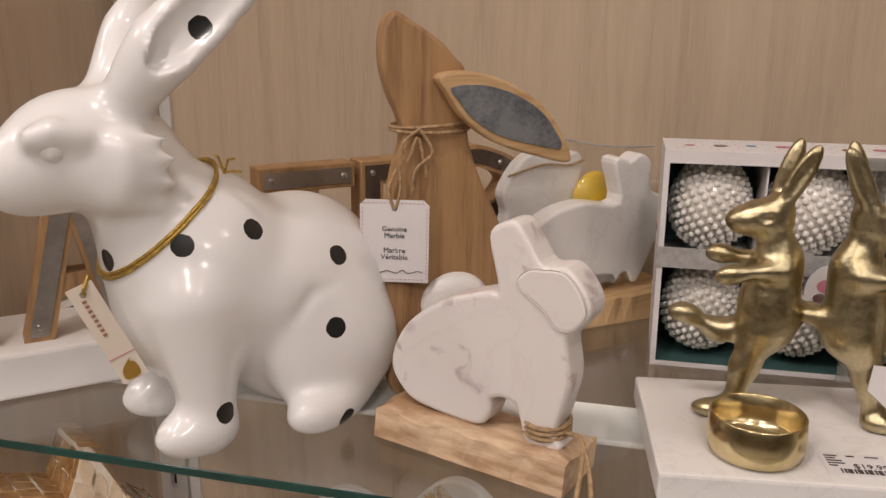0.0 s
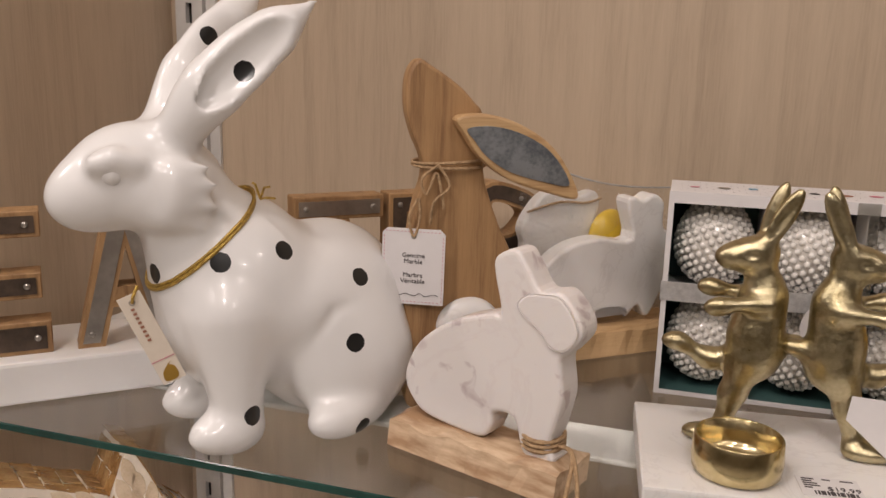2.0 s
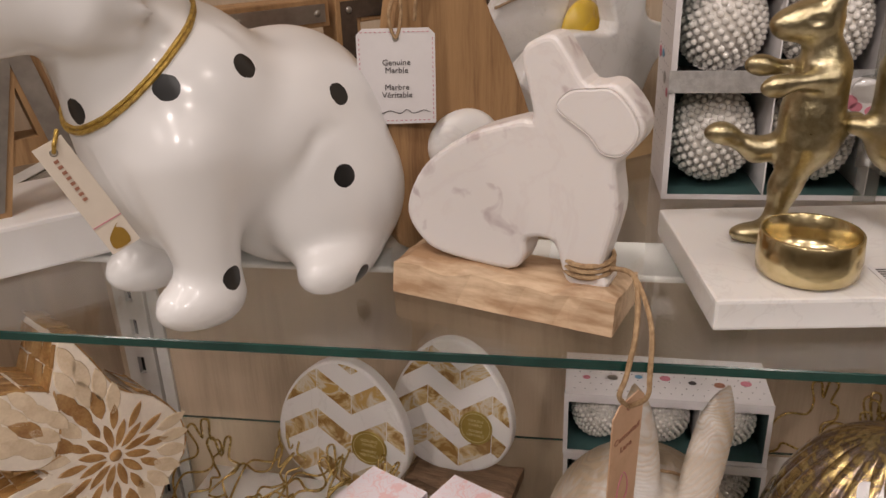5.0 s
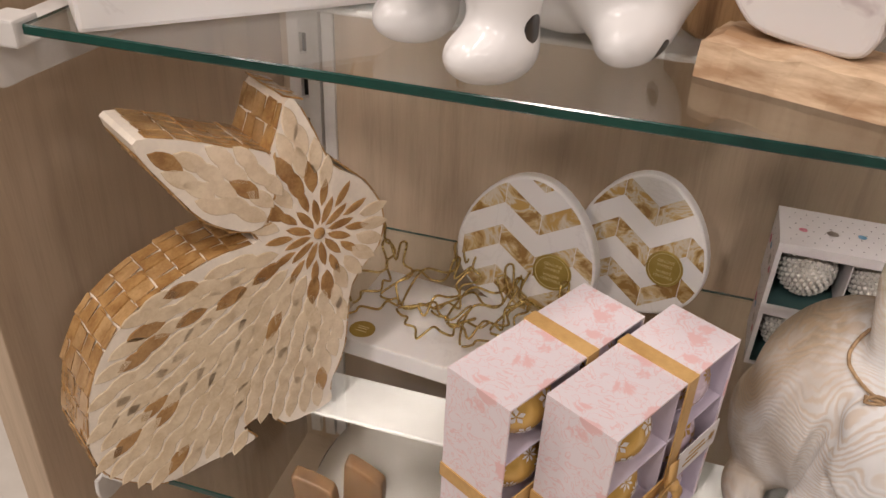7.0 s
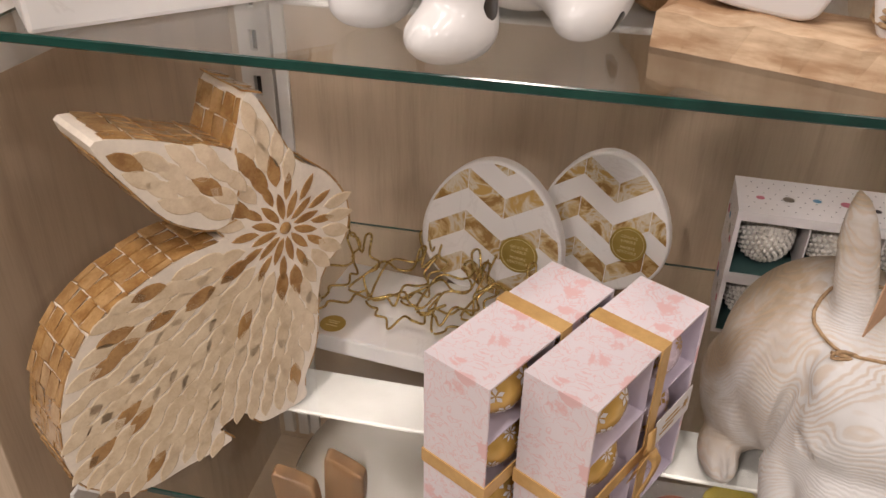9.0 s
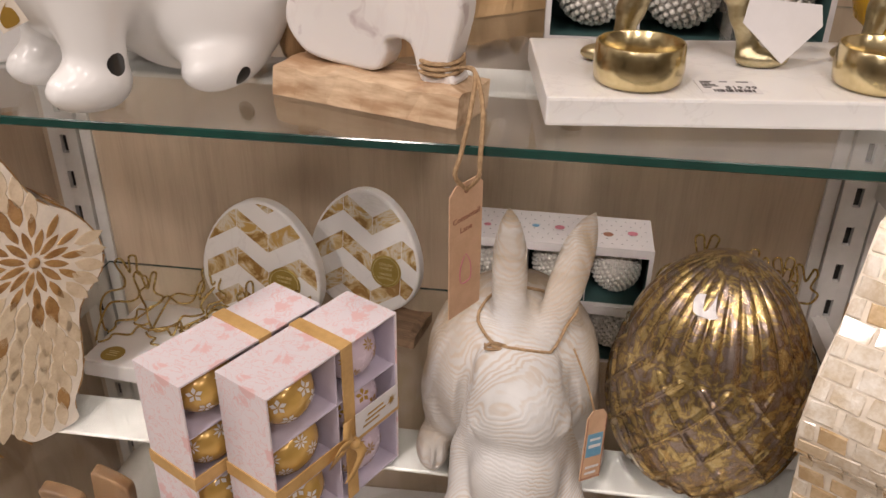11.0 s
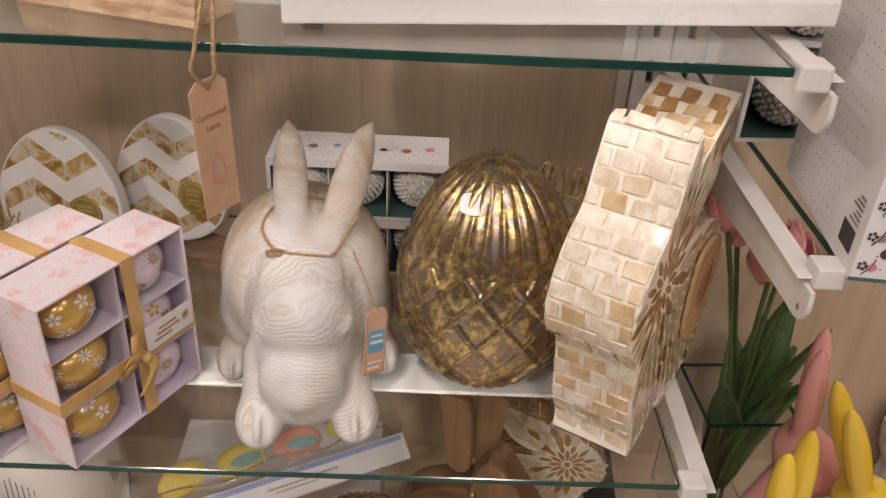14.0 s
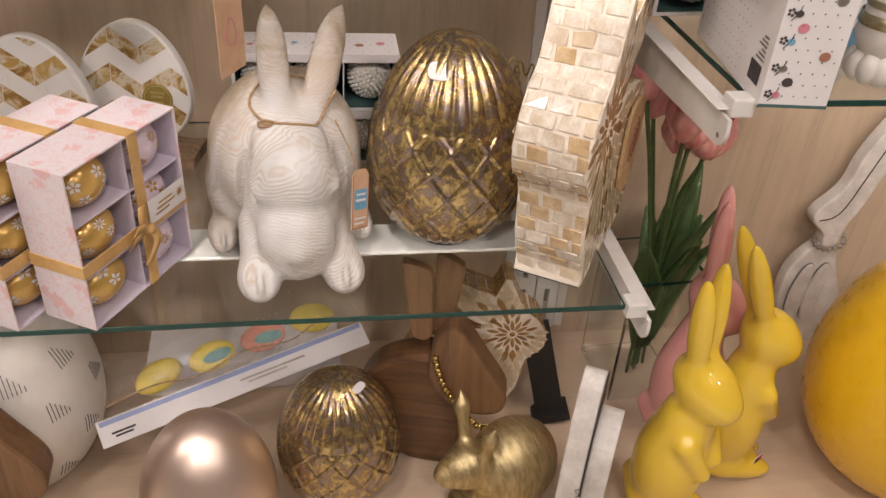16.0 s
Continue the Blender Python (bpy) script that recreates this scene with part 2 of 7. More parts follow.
CAPIZ_PEARL = surface("capiz_pearl", (0.82, 0.76, 0.67), (0.60, 0.49, 0.35), rough=0.22, scale=45, bumps=0.9, bscale=110, coat=0.6)
CAPIZ_TAN = surface("capiz_tan", (0.70, 0.53, 0.33), (0.50, 0.34, 0.17), rough=0.18, scale=45, bumps=0.7, bscale=110, coat=0.5)
GROUT = surface("pale_grout", (0.86, 0.77, 0.65), rough=0.7, scale=40, bumps=0.2)
YELLOW = surface("yellow_glaze", (0.82, 0.575, 0.06), (0.79, 0.54, 0.05), rough=0.16, scale=10, bumps=0.02, coat=0.6)
ORANGE = surface("amber_yellow_lacquer", (0.80, 0.50, 0.018), (0.76, 0.45, 0.014), rough=0.28, scale=8, bumps=0.04, coat=0.3)
PINK = surface("pink_glaze", (0.74, 0.36, 0.34), (0.69, 0.32, 0.30), rough=0.16, scale=10, bumps=0.02, coat=0.6)
GLAZE_WHITE = surface("matt_white_glaze", (0.76, 0.72, 0.67), (0.70, 0.66, 0.60), rough=0.35, scale=14, bumps=0.06)
ROSEGOLD = surface("rose_gold_satin", (0.82, 0.66, 0.57), (0.79, 0.63, 0.53), rough=0.36, metal=0.9, scale=6, bumps=0)
DISTRESSED = surface("distressed_white_paint", (0.74, 0.71, 0.67), (0.50, 0.46, 0.42), rough=0.65, scale=35, bumps=0.4, bscale=90, spread=0.2)
BLACKPAINT = surface("black_paint", (0.02, 0.018, 0.016), rough=0.5, scale=30, bumps=0.2)
LEAF = surface("tulip_leaf", (0.10, 0.17, 0.055), (0.055, 0.105, 0.035), rough=0.4, scale=30, bumps=0.2, stretch=(6, 6, 1))
PETAL = surface("tulip_petal", (0.78, 0.27, 0.28), (0.82, 0.48, 0.44), rough=0.5, scale=25, bumps=0.15, stretch=(5, 5, 1))
SALMON = surface("salmon_egg_paint", (0.74, 0.30, 0.22), rough=0.6, scale=40, bumps=0.2)
TEALPAINT = surface("teal_egg_paint", (0.20, 0.42, 0.42), rough=0.6, scale=40, bumps=0.2)
LEMON = surface("lemon_egg_paint", (0.78, 0.62, 0.10), rough=0.6, scale=40, bumps=0.2)
STRIPE_BLUE = surface("blue_stripe_print", (0.30, 0.36, 0.60), rough=0.6, bumps=0)
BLUEBOX = surface("blue_print", (0.10, 0.30, 0.48), (0.2, 0.4, 0.55), rough=0.5, scale=25, bumps=0.02)
SEALRED = surface("seal_red", (0.5, 0.03, 0.03), rough=0.5, bumps=0)


def carved_white():
    """Whitewashed carved wood: flowing hair lines cut through white paint to tan wood."""
    m, nt, b = nodes_of("whitewashed_carved_wood")
    v = coords(nt, (1, 1, 1), jitter=False)
    flow = nt.nodes.new("ShaderNodeTexNoise")
    flow.inputs["Scale"].default_value, flow.inputs["Detail"].default_value = 7, 1.5
    nt.links.new(v, flow.inputs["Vector"])
    sc = nt.nodes.new("ShaderNodeVectorMath")
    sc.operation = "SCALE"
    sc.inputs["Scale"].default_value = 0.24
    nt.links.new(flow.outputs["Color"], sc.inputs[0])
    ad = nt.nodes.new("ShaderNodeVectorMath")
    nt.links.new(v, ad.inputs[0])
    nt.links.new(sc.outputs[0], ad.inputs[1])
    mp = nt.nodes.new("ShaderNodeMapping")
    mp.inputs["Scale"].default_value = (1.0, 1.0, 1.0)
    mp.inputs["Rotation"].default_value = (radians(24), radians(12), 0)
    nt.links.new(ad.outputs[0], mp.inputs["Vector"])
    wave = nt.nodes.new("ShaderNodeTexWave")
    wave.wave_type, wave.bands_direction, wave.wave_profile = "BANDS", "Z", "SIN"
    wave.inputs["Scale"].default_value, wave.inputs["Distortion"].default_value = 70, 13.0
    wave.inputs["Detail"].default_value, wave.inputs["Detail Scale"].default_value = 3.0, 0.5
    nt.links.new(mp.outputs[0], wave.inputs["Vector"])
    lines = wave.outputs["Fac"]
    back = nt.nodes.new("ShaderNodeSeparateXYZ")
    nt.links.new(v, back.inputs[0])
    # body behind the head: bare tan wood plus shade mixed into the colour
    rubbed = nt.nodes.new("ShaderNodeMapRange")
    rubbed.inputs[1].default_value, rubbed.inputs[2].default_value, rubbed.inputs[3].default_value, rubbed.inputs[4].default_value = 0.0, 0.05, 0.1, 1.0
    nt.links.new(back.outputs["Y"], rubbed.inputs[0])
    wear = noise_tex(nt, v, 14, 4, 0.6)
    tan = math_node(nt, "MULTIPLY", ramp(nt, lines, ((0.10, (1, 1, 1)), (0.60, (0, 0, 0)))), ramp(nt, wear, ((0.42, (0.15, 0.15, 0.15)), (0.56, (1, 1, 1)))))
    white = mix(nt, math_node(nt, "MULTIPLY", rubbed.outputs[0], ramp(nt, noise_tex(nt, v, 11, 4, 0.6, 0.9), ((0.34, (0.15, 0.15, 0.15)), (0.54, (0.9, 0.9, 0.9))))), ramp(nt, noise_tex(nt, v, 30, 4), ((0.3, (0.63, 0.625, 0.62)), (0.7, (0.74, 0.74, 0.74)))), (0.39, 0.30, 0.195))
    nt.links.new(mix(nt, math_node(nt, "MULTIPLY", tan, 0.5), white, (0.52, 0.38, 0.24)), b.inputs["Base Color"])
    b.inputs["Roughness"].default_value = 0.62
    bump(nt, b, math_node(nt, "ADD", lines, noise_tex(nt, v, 55, 3, 0.6, 1.0)), 0.24, 0.0014)
    return m


def mercury(name):
    """Antiqued mercury glass: gold leaf broken by violet-brown tarnish."""
    m, nt, b = nodes_of(name)
    v = coords(nt)
    f = noise_tex(nt, v, 85, 7, 0.74, 0.6)
    c = ramp(nt, f, ((0.42, (0.36, 0.29, 0.26)), (0.485, (0.24, 0.165, 0.10)), (0.53, (0.56, 0.41, 0.15)), (0.68, (0.74, 0.61, 0.34))))
    nt.links.new(c, b.inputs["Base Color"])
    b.inputs["Metallic"].default_value, b.inputs["Coat Weight"].default_value = 0.85, 0.6
    rr = nt.nodes.new("ShaderNodeMapRange")
    rr.inputs[3].default_value, rr.inputs[4].default_value = 0.30, 0.13
    nt.links.new(f, rr.inputs[0])
    nt.links.new(rr.outputs[0], b.inputs["Roughness"])
    bump(nt, b, f, 0.25, 0.001)
    return m


def toile():
    """White card printed all over with small rose flowers."""
    m, nt, b = nodes_of("rose_print_card")
    v = coords(nt, jitter=False)
    vo = nt.nodes.new("ShaderNodeTexVoronoi")
    vo.inputs["Scale"].default_value = 36
    nt.links.new(v, vo.inputs["Vector"])
    n = noise_tex(nt, v, 90, 3, 0.6, 1.2)
    d = math_node(nt, "ADD", vo.outputs["Distance"], math_node(nt, "MULTIPLY", n, 0.55))
    flower = ramp(nt, d, ((0.54, (1, 1, 1)), (0.62, (0, 0, 0))))
    scroll = ramp(nt, math_node(nt, "ABSOLUTE", math_node(nt, "SUBTRACT", noise_tex(nt, v, 75, 2, 0.5, 1.5), 0.5), 0), ((0.0, (0.8, 0.8, 0.8)), (0.03, (0, 0, 0))))
    fac = math_node(nt, "MINIMUM", math_node(nt, "ADD", flower, scroll), 0.92)
    nt.links.new(mix(nt, fac, (0.75, 0.68, 0.71), (0.74, 0.48, 0.48)), b.inputs["Base Color"])
    b.inputs["Roughness"].default_value = 0.55
    return m


def shell_inlay():
    m, nt, b = nodes_of("mother_of_pearl_inlay")
    v = coords(nt)
    c = ramp(nt, noise_tex(nt, v, 28, 5, 0.6, 1.5), ((0.40, (0.30, 0.17, 0.05)), (0.48, (0.58, 0.42, 0.20)), (0.54, (0.66, 0.61, 0.50)), (0.62, (0.50, 0.32, 0.10))))
    nt.links.new(c, b.inputs["Base Color"])
    b.inputs["Roughness"].default_value = 0.15
    b.inputs["Coat Weight"].default_value = 0.5
    return m


CARVED, MERCURY, TOILE, SHELL = carved_white(), mercury("gold_mercury_glass"), toile(), shell_inlay()


# ---------------------------------------------------------------- builders
def thing(name, label, category, m=None, group="", kind=""):
    ob = new(name)
    ob.empty_display_size = 0.02
    if m is not None:
        ob.matrix_world = m
    return tagged(ob, label, category, group, kind)


def part(name, bm, material, parent=None, label="", smooth=False, m=None):
    me = bpy.data.meshes.new(name)
    bm.normal_update()
    bm.to_mesh(me)
    bm.free()
    me.materials.append(material)
    if smooth:
        me.polygons.foreach_set("use_smooth", [True] * len(me.polygons))
    ob = new(name, me)
    ob.parent = parent
    if m is not None:
        ob.matrix_basis = m
    if label:
        tagged(ob, label)
    return ob


def again(ob, m, parent=None):
    o = ob.copy()
    scene.collection.objects.link(o)
    o.parent = parent if parent is not None else ob.parent
    o.matrix_basis = m
    return o


def box(x0, x1, y0, y1, z0, z1, bevel=0.0, segments=2):
    bm = bmesh.new()
    bmesh.ops.create_cube(bm, size=1, matrix=Matrix.Translation(((x0 + x1) / 2, (y0 + y1) / 2, (z0 + z1) / 2)) @ Matrix.Diagonal((x1 - x0, y1 - y0, z1 - z0, 1)))
    if bevel:
        bmesh.ops.bevel(bm, geom=list(bm.edges), offset=bevel, segments=segments, affect="EDGES", profile=0.6)
    return bm


def join(*bms):
    out = bms[0]
    for b in bms[1:]:
        me = bpy.data.meshes.new("tmp")
        b.to_mesh(me)
        b.free()
        out.from_mesh(me)
        bpy.data.meshes.remove(me)
    return out


def moved(bm, m):
    bmesh.ops.transform(bm, matrix=m, verts=bm.verts)
    return bm


def curve_points(points, per=6, closed=True):
    """A smooth line through a few control points."""
    p = [np.array(q, float) for q in points]
    n, out = len(p), []
    for i in range(n if closed else n - 1):
        if closed:
            a, b, c, d = p[i - 1], p[i], p[(i + 1) % n], p[(i + 2) % n]
        else:
            a, b, c, d = p[max(i - 1, 0)], p[i], p[i + 1], p[min(i + 2, n - 1)]
        for k in range(per):
            t = k / per
            out.append(0.5 * (2 * b + (c - a) * t + (2 * a - 5 * b + 4 * c - d) * t * t + (3 * b - a - 3 * c + d) * t ** 3))
    if not closed:
        out.append(p[-1])
    return out


def slab_from(outline, y0, y1, bevel=0.0, segments=2):
    """A flat figure: the outline (x, z) given depth from y0 to y1."""
    bm = bmesh.new()
    vs = [bm.verts.new((float(q[0]), y0, float(q[1]))) for q in outline]
    f = bm.faces.new(vs)
    r = bmesh.ops.extrude_face_region(bm, geom=[f])
    bmesh.ops.translate(bm, vec=(0, y1 - y0, 0), verts=[v for v in r["geom"] if isinstance(v, bmesh.types.BMVert)])
    bmesh.ops.recalc_face_normals(bm, faces=bm.faces)
    if bevel:
        rim = [e for e in bm.edges if len(e.link_faces) == 2 and any(len(g.verts) > 4 for g in e.link_faces)]
        bmesh.ops.bevel(bm, geom=rim, offset=bevel, segments=segments, affect="EDGES", profile=0.5)
    return bm


def lathe(profile, steps=48):
    """A turned body from (radius, height) pairs."""
    bm = bmesh.new()
    rings = []
    for r, z in profile:
        if r < 1e-5:
            rings.append([bm.verts.new((0, 0, z))])
        else:
            rings.append([bm.verts.new((r * math.cos(2 * math.pi * i / steps), r * math.sin(2 * math.pi * i / steps), z)) for i in range(steps)])
    for a, b in zip(rings, rings[1:]):
        for i in range(steps):
            j = (i + 1) % steps
            q = [a[i % len(a)], a[j % len(a)], b[j % len(b)], b[i % len(b)]]
            q = list(dict.fromkeys(q))
            if len(q) > 2:
                bm.faces.new(q)
    bmesh.ops.recalc_face_normals(bm, faces=bm.faces)
    return bm


def tube(points, radius, sides=8, taper=None):
    """A round wire or cord along a line of points."""
    bm = bmesh.new()
    pts = [Vector([float(c) for c in p]) for p in points]
    rings, up = [], Vector((0.12, 0.31, 0.94))
    for i, p in enumerate(pts):
        d = (pts[min(i + 1, len(pts) - 1)] - pts[max(i - 1, 0)]).normalized()
        s = d.cross(up)
        if s.length < 1e-3:
            s = d.cross(Vector((1, 0, 0)))
        s.normalize()
        t = s.cross(d)
        up = t
        r = radius * (taper(i / (len(pts) - 1)) if taper else 1)
        rings.append([bm.verts.new(p + (s * math.cos(2 * math.pi * k / sides) + t * math.sin(2 * math.pi * k / sides)) * r) for k in range(sides)])
    for a, b in zip(rings, rings[1:]):
        for k in range(sides):
            bm.faces.new((a[k], a[(k + 1) % sides], b[(k + 1) % sides], b[k]))
    bm.faces.new(rings[0][::-1])
    bm.faces.new(rings[-1])
    bmesh.ops.recalc_face_normals(bm, faces=bm.faces)
    return bm


def ribbon(points, width, side, thick=0.0006):
    """A flat band along a line; side is the direction of its width."""
    bm = bmesh.new()
    s = Vector(side).normalized() * (width / 2)
    pts = [Vector([float(c) for c in p]) for p in points]
    lo = [bm.verts.new(p - s) for p in pts]
    hi = [bm.verts.new(p + s) for p in pts]
    for i in range(len(pts) - 1):
        bm.faces.new((lo[i], lo[i + 1], hi[i + 1], hi[i]))
    bm.normal_update()
    bmesh.ops.solidify(bm, geom=list(bm.faces), thickness=thick)
    return bm


def ball(r, centre=(0, 0, 0), sub=2, scale=(1, 1, 1)):
    bm = bmesh.new()
    bmesh.ops.create_icosphere(bm, subdivisions=sub, radius=r, matrix=Matrix.Translation(centre) @ Matrix.Diagonal((*scale, 1)))
    return bm


def words(text, size, material, parent, m, name="printed_words", align="CENTER"):
    cu = bpy.data.curves.new(name, "FONT")
    cu.body, cu.size, cu.align_x, cu.align_y, cu.extrude, cu.resolution_u = text, size, align, "CENTER", 0.00012, 2
    tmp = bpy.data.objects.new(name, cu)
    scene.collection.objects.link(tmp)
    me = bpy.data.meshes.new_from_object(tmp.evaluated_get(bpy.context.evaluated_depsgraph_get()))
    bpy.data.objects.remove(tmp)
    me.materials.clear()
    me.materials.append(material)
    ob = new(name, me)
    ob.parent, ob.matrix_basis = parent, m
    return ob


# soft-blended solids for modelled figures
def _ell(P, c, r, rot):
    q = P - np.array(c)
    if rot is not None:
        q = q @ np.array(Euler([radians(a) for a in rot]).to_matrix())
    r = np.array(r)
    k0 = np.linalg.norm(q / r, axis=1)
    k1 = np.linalg.norm(q / (r * r), axis=1) + 1e-9
    return k0 * (k0 - 1) / k1


def _cap(P, a, b, ra, rb):
    a, b = np.array(a, float), np.array(b, float)
    ab = b - a
    h = np.clip((P - a) @ ab / (ab @ ab), 0, 1)
    return np.linalg.norm(P - a - h[:, None] * ab, axis=1) - (ra + (rb - ra) * h)


def E(c, r, rot=None):
    return ("e", c, r, rot)


def C(a, b, ra, rb=None):
    return ("c", a, b, ra, ra if rb is None else rb)


def mirrored(prims):
    out = []
    for p in prims:
        out.append(p)
        if p[0] == "e":
            rot = None if p[3] is None else (-p[3][0], p[3][1], -p[3][2])
            out.append(("e", (p[1][0], -p[1][1], p[1][2]), p[2], rot))
        else:
            out.append(("c", (p[1][0], -p[1][1], p[1][2]), (p[2][0], -p[2][1], p[2][2]), p[3], p[4]))
    return out


def solid(prims, cuts=(), blend=0.012, step=0.004, cut_blend=0.004, lo=None, hi=None):
    """Blends ellipsoids and tapered rods into one skin, drawn on a grid of the given step."""
    ext = []
    for p in prims:
        if p[0] == "e":
            ext.append((np.array(p[1]) - max(p[2]), np.array(p[1]) + max(p[2])))
        else:
            ext.append((np.minimum(p[1], p[2]) - max(p[3], p[4]), np.maximum(p[1], p[2]) + max(p[3], p[4])))
    lo = np.min([e[0] for e in ext], 0) - 3 * step if lo is None else np.array(lo)
    hi = np.max([e[1] for e in ext], 0) + 3 * step if hi is None else np.array(hi)
    n = np.ceil((hi - lo) / step).astype(int) + 1
    ax = [lo[i] + step * np.arange(n[i]) for i in range(3)]
    P = np.stack(np.meshgrid(*ax, indexing="ij"), -1).reshape(-1, 3)

    def dist(p):
        return _ell(P, *p[1:]) if p[0] == "e" else _cap(P, *p[1:])

    d = None
    for p in prims:
        e = dist(p)
        if d is None:
            d = e
        else:
            h = np.clip(0.5 + 0.5 * (e - d) / blend, 0, 1)
            d = e * (1 - h) + d * h - blend * h * (1 - h)
    for p in cuts:
        e = -dist(p)
        h = np.clip(0.5 - 0.5 * (e - d) / cut_blend, 0, 1)
        d = e * (1 - h) + d * h + cut_blend * h * (1 - h)
    return skin(d.reshape(n), lo, step)


def skin(V, lo, step):
    n = np.array(V.shape)
    S = V < 0
    cell = np.zeros(n - 1, int)
    corners = [(i, j, k) for i in (0, 1) for j in (0, 1) for k in (0, 1)]
    sl = lambda c: tuple(slice(o, o + m - 1) for o, m in zip(c, n))
    for c in corners:
        cell += S[sl(c)]
    act = (cell > 0) & (cell < 8)
    ids = -np.ones(n - 1, int)
    idx = np.argwhere(act)
    ids[act] = np.arange(len(idx))
    acc, cnt = np.zeros((len(idx), 3)), np.zeros(len(idx))
    for a in corners:
        for x in range(3):
            if a[x] == 0:
                b = tuple(1 if y == x else v for y, v in enumerate(a))
                va, vb = V[tuple((idx + a).T)], V[tuple((idx + b).T)]
                cross = (va < 0) != (vb < 0)
                t = np.where(cross, va / np.where(cross, va - vb, 1), 0)
                pt = np.array(a, float) + np.outer(t, np.array(b) - np.array(a))
                acc += np.where(cross[:, None], pt, 0)
                cnt += cross
    verts = lo + step * (idx + acc / cnt[:, None])
    faces = []
    for x in range(3):
        y, z = (x + 1) % 3, (x + 2) % 3
        a = [slice(None)] * 3
        b = [slice(None)] * 3
        a[x], b[x] = slice(0, n[x] - 1), slice(1, n[x])
        ch = S[tuple(a)] != S[tuple(b)]
        e = np.argwhere(ch)
        e = e[(e[:, y] > 0) & (e[:, z] > 0) & (e[:, y] < n[y] - 1) & (e[:, z] < n[z] - 1)]
        inside = S[tuple(e.T)]
        q = []
        for dy, dz in ((0, 0), (1, 0), (1, 1), (0, 1)):
            c = e.copy()
            c[:, y] -= dy
            c[:, z] -= dz
            q.append(ids[tuple(c.T)])
        q = np.stack(q, 1)
        q[~inside] = q[~inside][:, ::-1]
        faces.append(q)
    return verts, np.concatenate(faces)


def figure(name, data, material, parent=None, label="", m=None):
    verts, faces = data
    me = bpy.data.meshes.new(name)
    me.from_pydata(verts.tolist(), [], faces.tolist())
    me.polygons.foreach_set("use_smooth", [True] * len(me.polygons))
    me.materials.append(material)
    me.update()
    ob = new(name, me)
    ob.parent = parent
    if m is not None:
        ob.matrix_basis = m
    if label:
        tagged(ob, label)
    return ob


def structure(name, bm, material, label):
    return tagged(part(name, bm, material), label, name.rstrip("_0123456789").replace("_", " "), "", "structure")


# ---------------------------------------------------------------- the shop unit
UP, LOW, DECK, BAY2 = 1.2, 0.822, 0.38, 1.05      # tops of the shelves and the deck
THICK = 0.0065
structure("wall_north", box(-0.56, 2.6, 0.475, 0.52, 0.0, 2.6), LAMINATE, "pale oak laminate back panel with vertical grain")
structure("wall_side", box(-0.56, -0.53, -0.012, 0.4748, 0.0, 2.6, 0.0015), LAMINATE, "pale oak laminate side panel of the display")
structure("deck", box(-0.53, 2.6, -0.20, 0.4748, 0.345, DECK, 0.002), DECKWOOD, "pale wood laminate base deck of the display")
structure("baseboard", box(-0.53, 2.6, -0.16, 0.0, 0.0, 0.344), LAMINATE, "laminate kick panel below the display deck")
structure("floor", box(-6, 6, -7, 2.0, -0.05, 0.0), FLOORTILE, "pale glossy vinyl shop floor")
structure("ceiling", box(-6, 6, -7, 2.0, 3.0, 3.05), CEILPAINT, "off-white shop ceiling")
structure("wall_south", box(-6, 6, -7.1, -7.0, 0, 3), WALLPAINT, "plain beige shop wall")
structure("wall_west", box(-6.1, -6, -7, 2, 0, 3), WALLPAINT, "plain beige shop wall")
structure("wall_east", box(6, 6.1, -7, 2, 0, 3), WALLPAINT, "plain beige shop wall")
structure("wall_back", box(-6, 6, 2.0, 2.1, 0, 3), WALLPAINT, "plain beige shop wall behind the display")


def standard(x, lip_side):
    """One slotted upright channel with a flat lip beside it."""
    t = thing("wall_standard", "white slotted steel shelf upright on the back panel", "shelf upright", pose(x, 0, 0), "shelf uprights")
    rail = join(box(-0.0195, -0.0045, 0.4655, 0.4748, 0.4, 2.4), box(0.0045, 0.0195, 0.4655, 0.4748, 0.4, 2.4))
    for i in range(-10, 28):
        z = 0.978 + 0.0508 * i
        rail = join(rail, box(-0.0046, 0.0046, 0.4657, 0.4748, z + 0.0125, z + 0.0508 - 0.0125))
    part("channel", rail, WHITE_METAL, t)
    # near-black strip added behind the openings in place of their inner shade
    part("slot_backing", box(-0.0046, 0.0046, 0.4735, 0.4746, 0.45, 2.3), SLOT_SHADE, t, "black strip standing in for the shade inside the slots")
    a, b = sorted((lip_side * 0.022, lip_side * 0.037))
    part("lip", box(a, b, 0.469, 0.4748, 0.4, 2.4, 0.001), WHITE_METAL, t)


standard(-0.498, 1)
standard(0.488, -1)
standard(0.530, 1)


def glass_shelf(x0, x1, z, back=0.44):
    s = thing("glass_shelf", "clear glass shelf with polished green front edge", "shelf", None, "glass shelves")
    bm = box(x0, x1, 0.0, back, z - THICK, z, 0.0008, 1)
    ob = part("pane", bm, GLASS, s)
    ob.data.materials.append(GLASS_EDGE)
    for f in ob.data.polygons:
        if abs(f.normal.z) < 0.9:
            f.material_index = 1
    ob.visible_shadow = False
    return s


glass_shelf(-0.4535, 0.4535, UP)
glass_shelf(-0.4535, 0.4535, LOW)
glass_shelf(0.532, 1.45, BAY2)


